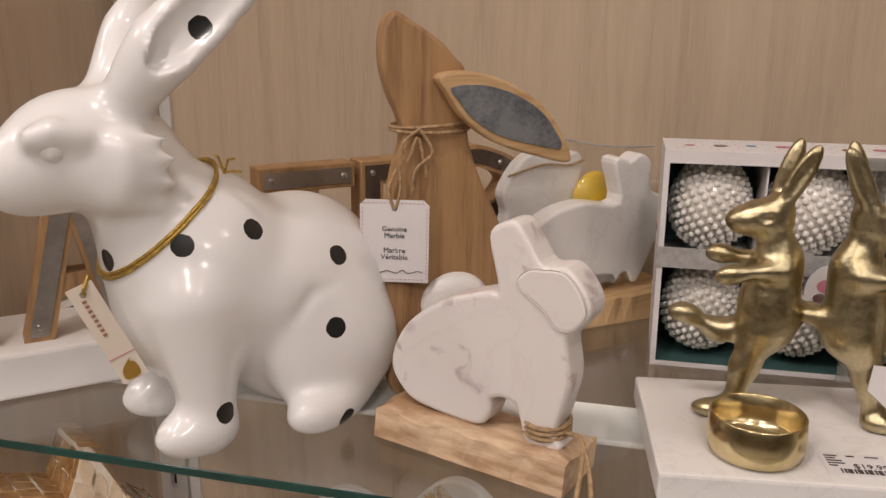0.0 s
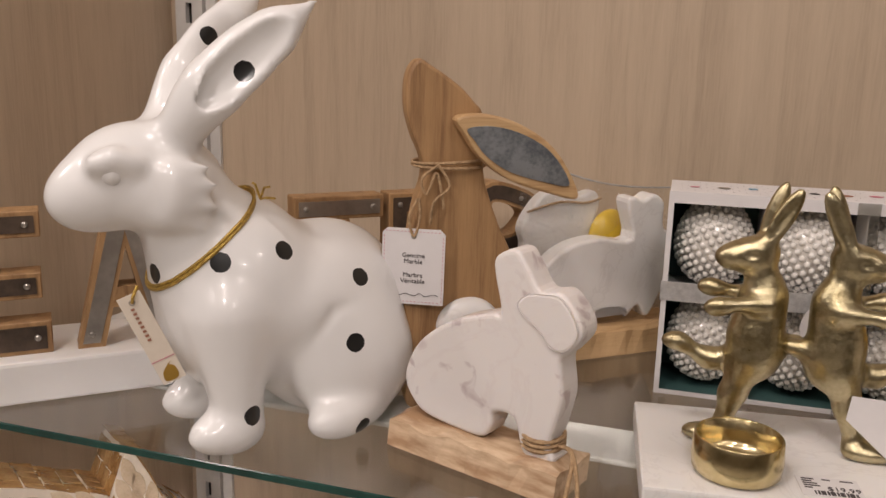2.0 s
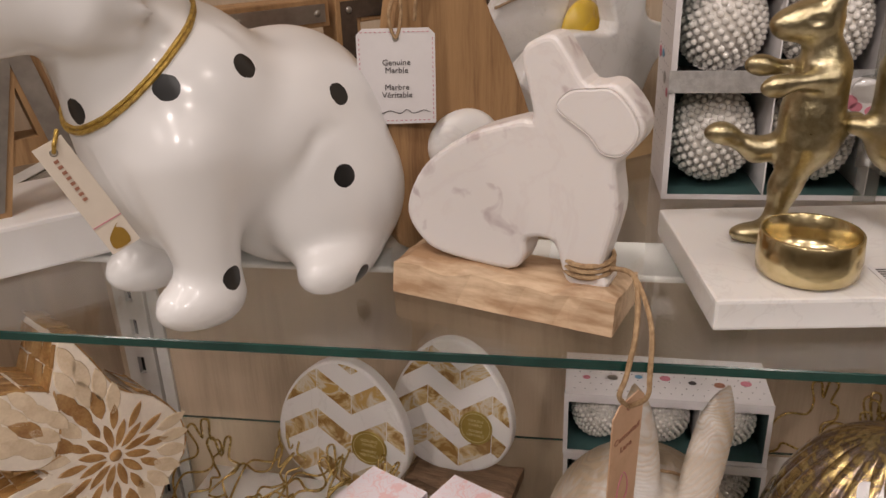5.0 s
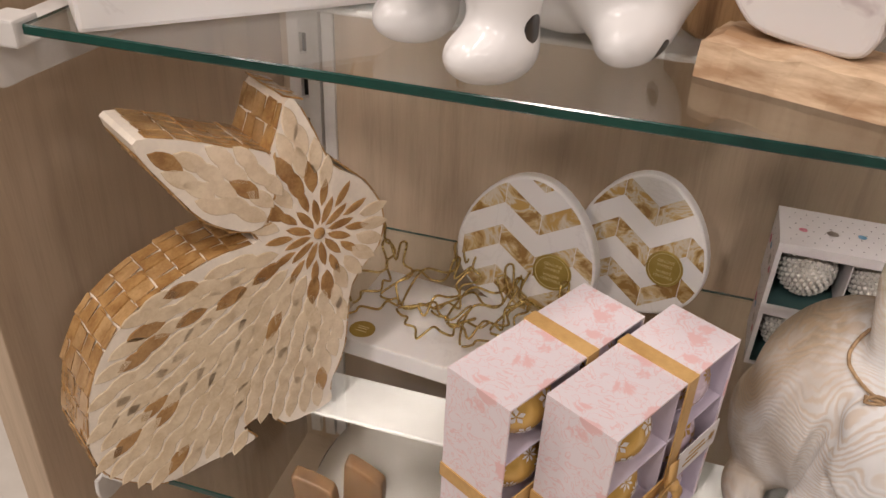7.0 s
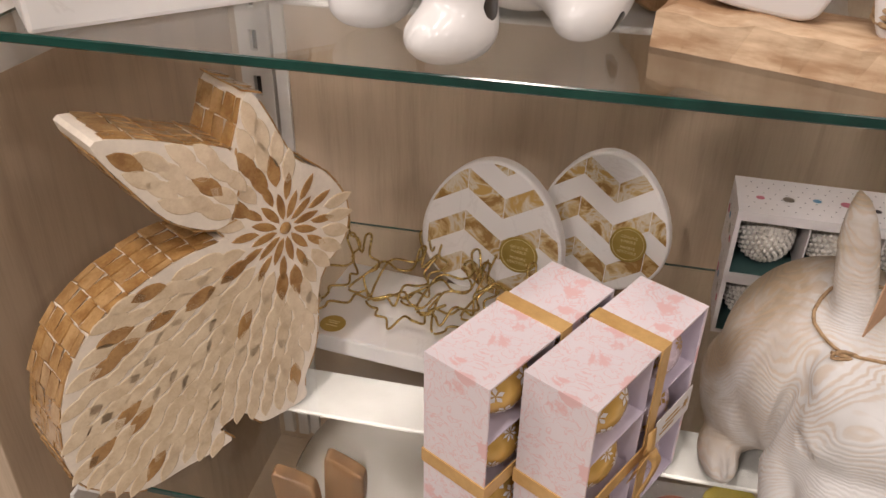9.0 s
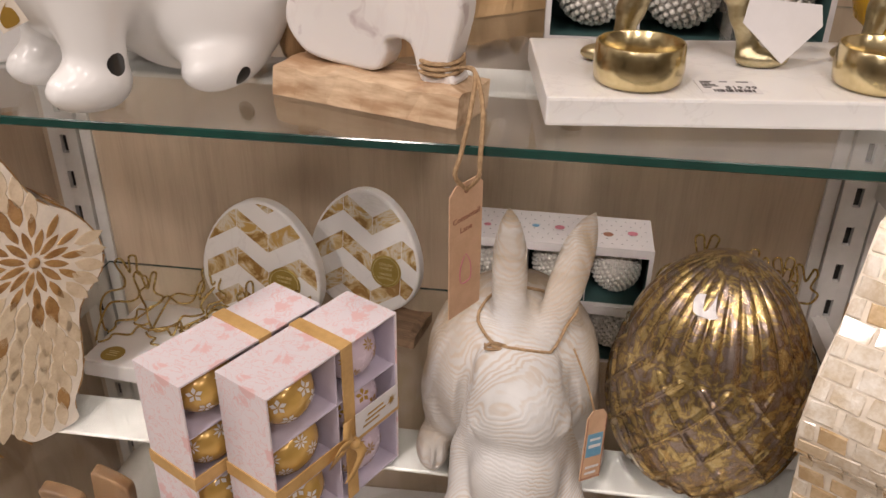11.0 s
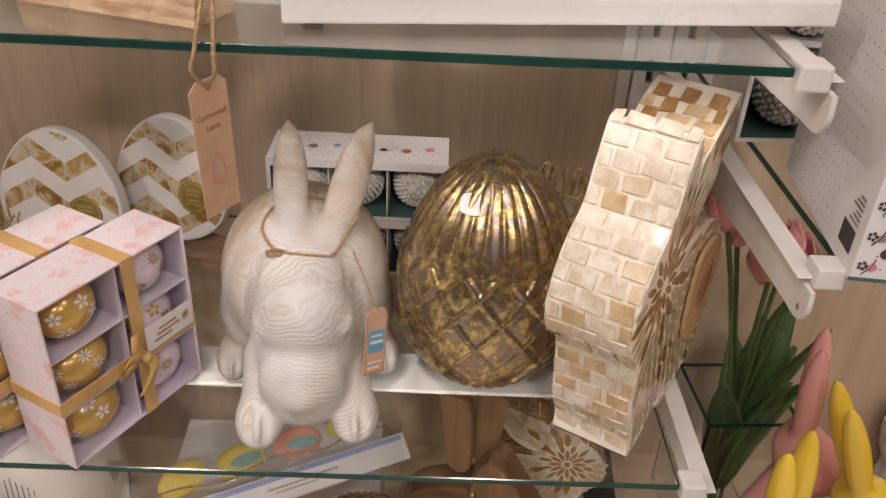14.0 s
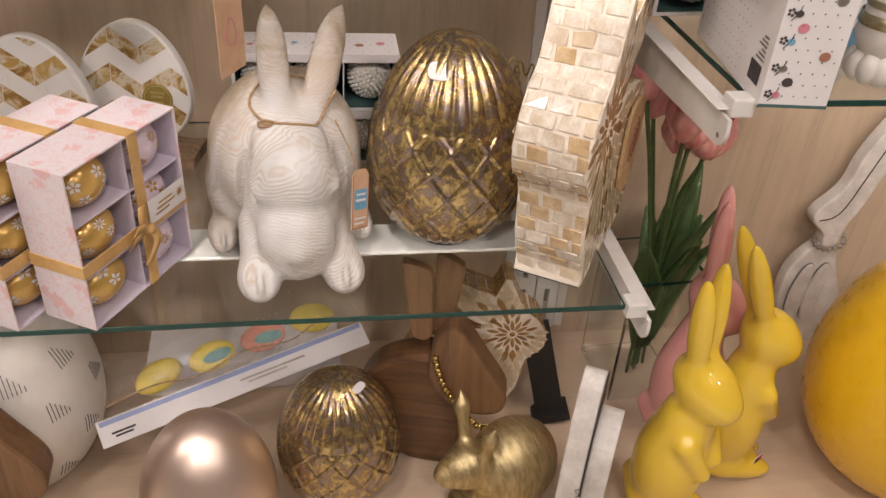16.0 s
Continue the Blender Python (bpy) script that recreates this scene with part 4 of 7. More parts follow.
# word sign: steel-faced wooden letters on a marble slab
def letter_sign():
    t = thing("letter_sign", "wooden letters with riveted steel faces on a white marble slab", "letter sign", pose(-0.412, -0.002, UP, 0, 0, 43))
    part("marble_slab", box(0, 0.575, 0, 0.100, 0.0, 0.036, 0.0030), MARBLE, t, "thick white marble slab")
    H, B = 0.122, 0.022
    glyphs = {"E": [(0, B, 0, H), (B, 0.065, 0, B + 0.006), (B, 0.060, 0.048, 0.048 + B), (B, 0.062, H - B, H)],
              "T": [(0, 0.088, H - B, H), (0.032, 0.032 + B, 0, H - B)]}
    for ch, x in zip("EASTER", (0.012, 0.096, 0.197, 0.287, 0.381, 0.472)):
        g = thing("letter", "", "letter", None)
        g.parent, g.matrix_basis = t, pose(x, 0.020, 0.036)
        del g["category"]
        wood_bm = steel_bm = None
        if ch in glyphs:
            rects = glyphs[ch]
            wood_bm = join(*[box(a, b, 0, 0.026, c, d, 0.0008, 1) for a, b, c, d in rects])
            steel_bm = join(*[box(a + 0.004 if a == 0 else a - 0.004, b - 0.004, -0.0012, -0.0002, c + 0.004, d - 0.004) for a, b, c, d in rects])
            rivets = [(a + 0.011 if a == 0 else b - 0.011, (c + d) / 2) for a, b, c, d in rects if d - c < 0.03] + [(rects[0][1] - 0.011, H - B / 2)]
        elif ch == "A":
            def leg(x0, x1, k):
                return [np.array(q) for q in ((x0 + k, k), (x0 + B - k, k), (x1 + B - k, H - k), (x1 + k, H - k))]

            bar = [np.array(q) for q in ((0.020, 0.034), (0.064, 0.034), (0.060, 0.052), (0.024, 0.052))]
            wood_bm = join(slab_from(leg(0, 0.029, 0), 0, 0.026), slab_from(leg(0.062, 0.035, 0), 0.0006, 0.0256), slab_from(bar, 0.001, 0.025))
            steel_bm = join(slab_from(leg(0, 0.029, 0.004), -0.0012, -0.0002), slab_from(leg(0.062, 0.035, 0.004), -0.0016, -0.0004))
            rivets = [(0.012, 0.012), (0.072, 0.012), (0.041, H - 0.012)]
        else:
            pts = {"S": [(0.058, 0.095), (0.038, 0.102), (0.014, 0.092), (0.012, 0.072), (0.034, 0.058), (0.056, 0.044), (0.054, 0.018), (0.030, 0.010), (0.008, 0.018)],
                   "R": [(0.010, 0.0), (0.010, 0.10), (0.045, 0.101), (0.060, 0.082), (0.044, 0.058), (0.016, 0.054), (0.036, 0.050), (0.062, 0.004)]}[ch]
            pts = [(px * 1.24, pz * 1.06 + 0.004) for px, pz in pts]
            line = curve_points(pts, 6, False)
            side = []
            for i, p in enumerate(line):
                d = line[min(i + 1, len(line) - 1)] - line[max(i - 1, 0)]
                d = d / (np.linalg.norm(d) + 1e-9)
                side.append(np.array((-d[1], d[0])))

            def strip(w, y0, y1):
                bm = bmesh.new()
                rows = [[bm.verts.new((float(p[0] + s[0] * k * w), y, float(p[1] + s[1] * k * w))) for k, y in ((1, y0), (-1, y0), (-1, y1), (1, y1))] for p, s in zip(line, side)]
                for r0, r1 in zip(rows, rows[1:]):
                    for k in range(4):
                        bm.faces.new((r0[k], r0[(k + 1) % 4], r1[(k + 1) % 4], r1[k]))
                bm.faces.new(rows[0]), bm.faces.new(rows[-1])
                bmesh.ops.recalc_face_normals(bm, faces=bm.faces)
                return bm

            wood_bm, steel_bm = strip(0.0105, 0, 0.026), strip(0.007, -0.0012, -0.0002)
            rivets = [tuple(pts[0]), tuple(pts[2]), tuple(pts[-1])]
        part("wooden_body", wood_bm, MANGO, g)
        part("steel_face", steel_bm, RUSTY if ch in "ER" else STEEL, g, "riveted steel face")
        for rx, rz in rivets:
            part("rivet", ball(0.0028, (0, 0, 0), 2, (1, 0.5, 1)), STEEL, g, "", True, pose(rx, -0.0016, rz))


letter_sign()


# pearl egg boxes
def pearl_egg_mesh(r=0.032, n=330):
    bm = bmesh.new()
    for i in range(n):
        z = 1 - 2 * (i + 0.5) / n
        a = i * 2.399963
        q = math.sqrt(max(0, 1 - z * z))
        taper = 1 - 0.10 * z
        bmesh.ops.create_icosphere(bm, subdivisions=1, radius=r * 0.098, matrix=Matrix.Translation((r * q * math.cos(a) * taper, r * q * math.sin(a) * taper, r * 1.21 * z)))
    me = bpy.data.meshes.new("pearl_egg")
    bmesh.ops.create_icosphere(bm, subdivisions=2, radius=r * 0.99, matrix=Matrix.Diagonal((1, 1, 1.2, 1)))
    for f in bm.faces:
        f.smooth = True
    bm.to_mesh(me)
    bm.free()
    me.materials.append(PEARL)
    return me


PEARL_EGG = pearl_egg_mesh()


def egg_print(parent, rect, n, face):
    """Small printed eggs along a panel: flat discs with a stem, a hair above the card. face maps (u, v) to the local place."""
    inks = (INK_RED, INK_BROWN, BLUEBOX, INK, STEEL)
    random.seed(3)
    for i in range(n):
        u = rect[0] + (rect[1] - rect[0]) * (i + 0.5) / n
        v = rect[2] + (rect[3] - rect[2]) * (0.5 + random.uniform(-0.25, 0.25))
        r = random.choice((0.0035, 0.0048))
        o = [np.array((r * 1.15 * math.cos(a), r * math.sin(a))) for a in np.linspace(0, 2 * math.pi, 13)[:-1]]
        part("printed_egg", slab_from(o, -0.0003, 0.0), inks[(i * 3 + 1) % 5 if i % 3 else 0], parent, "", False, face(u, v))


def dot_print(parent, u0, u1, v0, v1, face, pitch=0.0105):
    bm = bmesh.new()
    for i in range(int((u1 - u0) / pitch)):
        for j in range(int((v1 - v0) / pitch)):
            bmesh.ops.create_circle(bm, cap_ends=True, segments=6, radius=0.00075, matrix=face(u0 + (i + 0.5 + 0.5 * (j % 2)) * pitch, v0 + (j + 0.5) * pitch) @ pose(0, -0.0003, 0, 90))
    part("printed_dots", bm, INK, parent, "tiny grey printed dots")


def pearl_box(m, w, h, d, cols, rows, label, ribbons=True):
    t = thing("egg_box", label, "gift box", m, "boxes of pearl eggs")
    k = 0.002
    part("side_panel", box(0, k, 0, d, 0, h), CARD, t)
    part("side_panel", box(w - k, w, 0, d, 0, h), CARD, t)
    part("top_panel", box(k, w - k, 0, d, h - k, h), CARD, t)
    part("bottom_panel", box(k, w - k, 0, d, 0, k), CARD, t)
    part("back_panel", box(k, w - k, d - k, d, k, h - k), TEAL, t, "dark teal lining")
    part("lining", box(k, k + 0.0008, 0.003, d - k, k, h - k), TEAL, t, "dark teal lining")
    part("lining", box(w - k - 0.0008, w - k, 0.003, d - k, k, h - k), TEAL, t, "dark teal lining")
    part("lining", box(k, w - k, 0.003, d - k, k, k + 0.0008), TEAL, t, "dark teal lining")
    part("rim", join(box(-0.0005, w + 0.0005, -0.001, 0, h - 0.010, h), box(-0.0005, w + 0.0005, -0.001, 0, 0, 0.004), box(-0.0005, 0.004, -0.001, 0, 0.004, h - 0.010), box(w - 0.004, w + 0.0005, -0.001, 0, 0.004, h - 0.010)), CARD, t)
    cw, chh = (w - 2 * k) / cols, (h - 2 * k) / rows
    for i in range(1, cols):
        part("divider", box(k + cw * i - 0.0006, k + cw * i + 0.0006, 0.003, d - k, k, h - k), CARD, t)
    for j in range(1, rows):
        part("divider", box(k, w - k, 0.003, d - k, k + chh * j - 0.0006, k + chh * j + 0.0006), CARD, t)
    r = 0.032
    s = min(cw / 2 / (r * 1.2), chh / 2 / (r * 1.33), d / 2 / (r * 1.12))
    for i in range(cols):
        for j in range(rows):
            e = new("pearl_egg", PEARL_EGG)
            e.parent = t
            e.matrix_basis = Matrix.Translation((k + cw * (i + 0.5), d * 0.48, k + chh * (j + 0.5))) @ Matrix.Diagonal((s, s, s, 1)) @ pose(0, 0, 0, 0, 0, 50 * i + 20 * j)
            tagged(e, "egg covered in white pearl beads")
    topface = lambda u, v: pose(u, v, h + 0.0004, -90)
    egg_print(t, (0.008, w - 0.008, d * 0.25, d * 0.7), max(4, int(w / 0.026)), topface)
    dot_print(t, 0.004, w - 0.004, 0.003, d - 0.003, topface)
    leftface = lambda u, v: pose(-0.0004, u, v, 0, 0, -90)
    dot_print(t, 0.004, d - 0.004, 0.004, h - 0.004, leftface)
    egg_print(t, (0.006, d - 0.006, h * 0.2, h * 0.9), 4, leftface)
    if ribbons:
        part("ribbon", box(-0.0016, w * 0.985, -0.0026, -0.0016, h * 0.475, h * 0.475 + 0.017), SILVER_RIBBON, t, "sheer silver ribbon")
        part("ribbon", box(w * 0.62, w * 0.62 + 0.017, -0.0040, -0.0030, 0, h), SHEER, t, "sheer silver ribbon")
        knot = join(ball(0.010, (w * 0.60, -0.012, h * 0.50), 2, (1.5, 0.6, 1.1)), ball(0.010, (w * 0.69, -0.012, h * 0.52), 2, (1.5, 0.6, 1.2)), box(w * 0.6, w * 0.6 + 0.013, -0.010, -0.009, h * 0.17, h * 0.48))
        part("bow", knot, SHEER, t, "sheer silver bow", True)
        tag = slab_from([np.array((0.022 * math.cos(a), 0.022 * math.sin(a))) for a in np.linspace(0, 2 * math.pi, 25)[:-1]], -0.0004, 0.0004)
        g = part("round_tag", tag, CARD, t, "round white tag printed with small eggs", False, pose(w * 0.57, -0.013, h * 0.43))
        random.seed(8)
        for i in range(7):
            rr = random.uniform(0.0025, 0.0055)
            o = [np.array((rr * 1.2 * math.cos(a), rr * math.sin(a))) for a in np.linspace(0, 2 * math.pi, 11)[:-1]]
            part("printed_egg", slab_from(o, -0.0008, -0.0005), (INK_RED, STEEL, INK_RED)[i % 3], g, "", False, pose(random.uniform(-0.012, 0.012), 0, random.uniform(-0.013, 0.013)))
    return t


pearl_box(pose(0.116, 0.255, UP, 0, 0, 2), 0.235, 0.182, 0.075, 3, 2, "white printed window box of pearl-covered eggs with silver ribbon")


# clear bag with a marble egg piece and a yellow wooden egg behind the marble rabbit
def bagged_egg():
    t = thing("bagged_ornament", "clear plastic bag round a marble rabbit and yellow egg ornament", "bagged ornament", pose(0.020, 0.300, UP, 0, 0, 40))
    part("yellow_egg", ball(0.0265, (0.090, 0.060, 0.106), 3, (0.95, 0.35, 1.2)), YELLOW, t, "yellow egg", True)
    piece = [(-0.012, 0.010), (-0.014, 0.070), (-0.006, 0.100), (-0.010, 0.122), (0.008, 0.150), (0.030, 0.160), (0.052, 0.152), (0.074, 0.156), (0.080, 0.140), (0.070, 0.100), (0.078, 0.050), (0.075, 0.010)]
    part("marble_piece", slab_from(curve_points(piece, 5), 0.066, 0.084, 0.003), MARBLE, t, "white marble rabbit piece")
    part("twine", tube(curve_points([(-0.006, 0.064, 0.138), (0.030, 0.062, 0.147), (0.060, 0.062, 0.145), (0.080, 0.064, 0.149)], 5, False), 0.0014, 6), TWINE, t, "jute twine")
    bm = bmesh.new()
    bmesh.ops.create_grid(bm, x_segments=30, y_segments=24, size=0.5)
    for v in bm.verts:
        x, y = v.co.x + 0.5, v.co.y + 0.5
        top = 0.202 - 0.042 * x - 0.012 * math.sin(math.pi * x)
        v.co = Vector((-0.022 + 0.185 * x, 0.050 + 0.008 * noise.noise((x * 5, y * 4, 0)) + 0.004 * noise.noise((x * 16, y * 14, 4)) + 0.05 * max(0, y - 0.75), y * top))
    ob = part("bag", bm, PLASTIC, t, "crumpled clear plastic bag", True)
    ob.visible_shadow = False
    seam = [(-0.022 + 0.185 * k / 6, 0.060, 0.200 - 0.042 * k / 6 - 0.012 * math.sin(math.pi * k / 6)) for k in range(7)]
    part("bag_seam", tube(curve_points(seam, 5, False), 0.0010, 5), SILVER_RIBBON, t)


bagged_egg()


# brass hares holding tealight cups on a marble board
def hare_prims():
    p = [E((0.0, 0, 0.077), (0.019, 0.018, 0.030), (0, -8, 0)), E((0.003, 0, 0.104), (0.015, 0.014, 0.024)), C((0.002, 0, 0.115), (-0.002, 0, 0.134), 0.012, 0.010),
         E((-0.009, 0, 0.142), (0.019, 0.012, 0.0125), (0, -18, 0)), E((-0.022, 0, 0.139), (0.009, 0.007, 0.007)),
         C((-0.004, -0.004, 0.062), (-0.012, -0.004, 0.036), 0.013, 0.008), C((-0.012, -0.004, 0.036), (-0.018, -0.006, 0.008), 0.008, 0.006), E((-0.027, -0.010, 0.006), (0.017, 0.009, 0.007)),
         C((-0.004, 0.006, 0.062), (-0.028, 0.006, 0.058), 0.010, 0.007), C((-0.028, 0.006, 0.058), (-0.050, 0.004, 0.070), 0.007, 0.005), E((-0.052, 0.004, 0.071), (0.009, 0.006, 0.006)),
         C((0.002, -0.013, 0.108), (-0.026, -0.016, 0.107), 0.006, 0.0045), E((-0.030, -0.016, 0.104), (0.008, 0.005, 0.006)), C((0.0, 0.012, 0.108), (-0.028, 0.010, 0.112), 0.006, 0.0045), E((-0.032, 0.010, 0.113), (0.008, 0.005, 0.006)),
         E((0.008, -0.007, 0.170), (0.0065, 0.005, 0.024), (0, 24, 0)), E((0.005, 0.008, 0.171), (0.0065, 0.005, 0.024), (0, 14, 0)), C((0.012, 0, 0.073), (0.026, 0.002, 0.077), 0.006, 0.006)]
    cuts = [E((0.0075, -0.0115, 0.171), (0.0036, 0.003, 0.019), (0, 24, 0)), E((-0.010, -0.0125, 0.143), (0.004, 0.002, 0.003)), C((0.0, -0.012, 0.134), (-0.006, -0.013, 0.130), 0.0015)]
    return solid(p, cuts, 0.008, 0.0016, 0.002)


def hare_board():
    t = thing("candle_holder", "white marble board with cast gold hares and tealight cups", "candle holder", pose(0.1235, 0.031, UP, 0, 0, 7.4))
    part("marble_board", box(0, 0.39, 0, 0.142, 0.004, 0.023, 0.0022), MARBLE, t, "white marble board")
    for fx, fy in ((0.02, 0.02), (0.37, 0.02), (0.02, 0.12), (0.37, 0.12)):
        part("foot_pad", lathe([(0, 0), (0.007, 0), (0.007, 0.004), (0, 0.004)], 14), BLACKPAINT, t, "black rubber foot pad", False, pose(fx, fy, 0))
    first = figure("hare", hare_prims(), GOLDFOIL, t, "cast gold dancing hare", pose(0.077, 0.092, 0.0232) @ Matrix.Diagonal((1.05, 1, 0.96, 1)))
    again(first, Matrix.Translation((0.127, 0.082, 0.0232)) @ Matrix.Diagonal((-1.05, 1, 0.96, 1)))
    again(first, pose(0.252, 0.098, 0.0232))
    again(first, Matrix.Translation((0.287, 0.090, 0.0232)) @ Matrix.Diagonal((-1, 1, 1, 1)))
    cup = lathe([(0, 0), (0.025, 0.0), (0.0285, 0.003), (0.0295, 0.012), (0.0285, 0.026), (0.0278, 0.0268), (0.0268, 0.026), (0.0272, 0.012), (0.025, 0.005), (0, 0.004)], 40)
    c1 = part("tealight_cup", cup, CUPGOLD, t, "polished gold tealight cup", True, pose(0.062, 0.034, 0.0232))
    again(c1, pose(0.218, 0.032, 0.0232))
    lab = part("price_label", box(0.100, 0.138, 0.012, 0.038, 0.0232, 0.0235), CARD, t, "white price label with barcode")
    zt = 0.0237
    for i in range(14):
        part("barcode_bar", box(0.108 + 0.0019 * i, 0.109 + 0.0019 * i + 0.0004 * (i % 3), 0.014, 0.019, 0.0235, zt), INK, lab)
    for y, a, b in ((0.034, 0.103, 0.111), (0.034, 0.116, 0.121), (0.034, 0.127, 0.135), (0.031, 0.103, 0.109), (0.028, 0.103, 0.112), (0.025, 0.103, 0.113), (0.022, 0.103, 0.108)):
        part("print_bar", box(a, b, y, y + 0.0014, 0.0235, zt), INK, lab)
    words("$19.99", 0.0075, INK, lab, pose(0.127, 0.0225, zt))
    tagcard = slab_from([np.array(q) for q in ((-0.026, 0.046), (0.026, 0.04), (0.028, 0.026), (0.0, 0.002), (-0.03, 0.03))], -0.0004, 0.0004)
    part("swing_tag", tagcard, CARD, t, "white folded swing tag", False, pose(0.165, 0.062, 0.026, -12, 0, 10))
    part("paper_strip", box(-0.003, 0.003, -0.0003, 0.0003, 0, 0.10), CARD, t, "narrow printed paper strip", False, pose(0.300, 0.03, 0.0235, 0, -28, 10))


hare_board()

# glossy amber egg standing at the back of the upper shelf
amber = part("amber_egg", lathe([(0, 0), (0.02, 0.0), (0.045, 0.02), (0.055, 0.055), (0.045, 0.10), (0.022, 0.135), (0, 0.145)], 40), ORANGE, None, "", True, pose(0.425, 0.30, UP))
tagged(amber, "glossy amber yellow egg ornament behind the hares", "egg ornament")


# ---------------------------------------------------------------- lower shelf
CAPIZ = [(-0.046, 0.084), (-0.047, 0.061), (-0.036, 0.033), (0.0, 0.002), (0.040, 0.0), (0.082, 0.0), (0.074, 0.019), (0.098, 0.022), (0.117, 0.0), (0.160, 0.0), (0.162, 0.022), (0.178, 0.058), (0.188, 0.122), (0.216, 0.152), (0.220, 0.186), (0.200, 0.221), (0.172, 0.243), (0.154, 0.282), (0.138, 0.306), (0.122, 0.272),
         (0.100, 0.216), (0.103, 0.198), (0.066, 0.196), (0.023, 0.184), (-0.014, 0.162), (-0.036, 0.127)]
CAPIZ_EAR = [(0.108, 0.210), (0.069, 0.226), (0.044, 0.260), (0.022, 0.302), (0.050, 0.298), (0.086, 0.282), (0.122, 0.262)]


def petal_mesh(name, length, width, mat):
    bm = bmesh.new()
    n = 7
    top = []
    for i in range(n):
        t = i / (n - 1)
        w = width / 2 * math.sin(math.pi * min(1, 0.04 + t * 0.94)) ** 0.8
        top.append((t - 0.5, w))
    rim = [(x * length, w) for x, w in top] + [(x * length, -w) for x, w in reversed(top[1:-1])]
    f0 = [bm.verts.new((x, 0, z)) for x, z in rim]
    f1 = [bm.verts.new((x * 0.94, -0.0005, z * 0.88)) for x, z in rim]
    bm.faces.new(f1)
    for i in range(len(rim)):
        j = (i + 1) % len(rim)
        bm.faces.new((f0[i], f0[j], f1[j], f1[i]))
    bmesh.ops.recalc_face_normals(bm, faces=bm.faces)
    me = bpy.data.meshes.new(name)
    bm.to_mesh(me)
    bm.free()
    me.materials.append(mat)
    return me


def tile_mesh(name, w, h, mat, seed):
    bm = box(-w / 2, w / 2, -h / 2, h / 2, 0, 0.0012, 0.0)
    random.seed(seed)
    for v in bm.verts:
        v.co.x += random.uniform(-1, 1) * w * 0.09
        v.co.y += random.uniform(-1, 1) * h * 0.09
        if v.co.z > 0.0005:
            v.co.x *= 0.95
            v.co.y *= 0.95
            v.co.z += random.uniform(-0.0007, 0.0007)
    me = bpy.data.meshes.new(name)
    bm.to_mesh(me)
    bm.free()
    me.materials.append(mat)
    return me


PETALS = [petal_mesh("petal", 0.0310, 0.0128, m) for m in (CAPIZ_CREAM, CAPIZ_AMBER)]
TILE_SETS = {"brown": [tile_mesh("mosaic_tile", 0.0185, 0.0140, m, s) for s, m in enumerate((CAPIZ_BROWN, CAPIZ_AMBER, CAPIZ_BROWN, CAPIZ_AMBER))],
             "pearl": [tile_mesh("mosaic_tile", 0.0150, 0.0215, m, 9 + s) for s, m in enumerate((CAPIZ_PEARL, CAPIZ_PEARL, CAPIZ_CREAM, CAPIZ_PEARL, CAPIZ_TAN))]}


def inside(pt, poly):
    x, z = pt
    hit = False
    for (x0, z0), (x1, z1) in zip(poly, poly[1:] + poly[:1]):
        if (z0 > z) != (z1 > z) and x < (x1 - x0) * (z - z0) / (z1 - z0) + x0:
            hit = not hit
    return hit


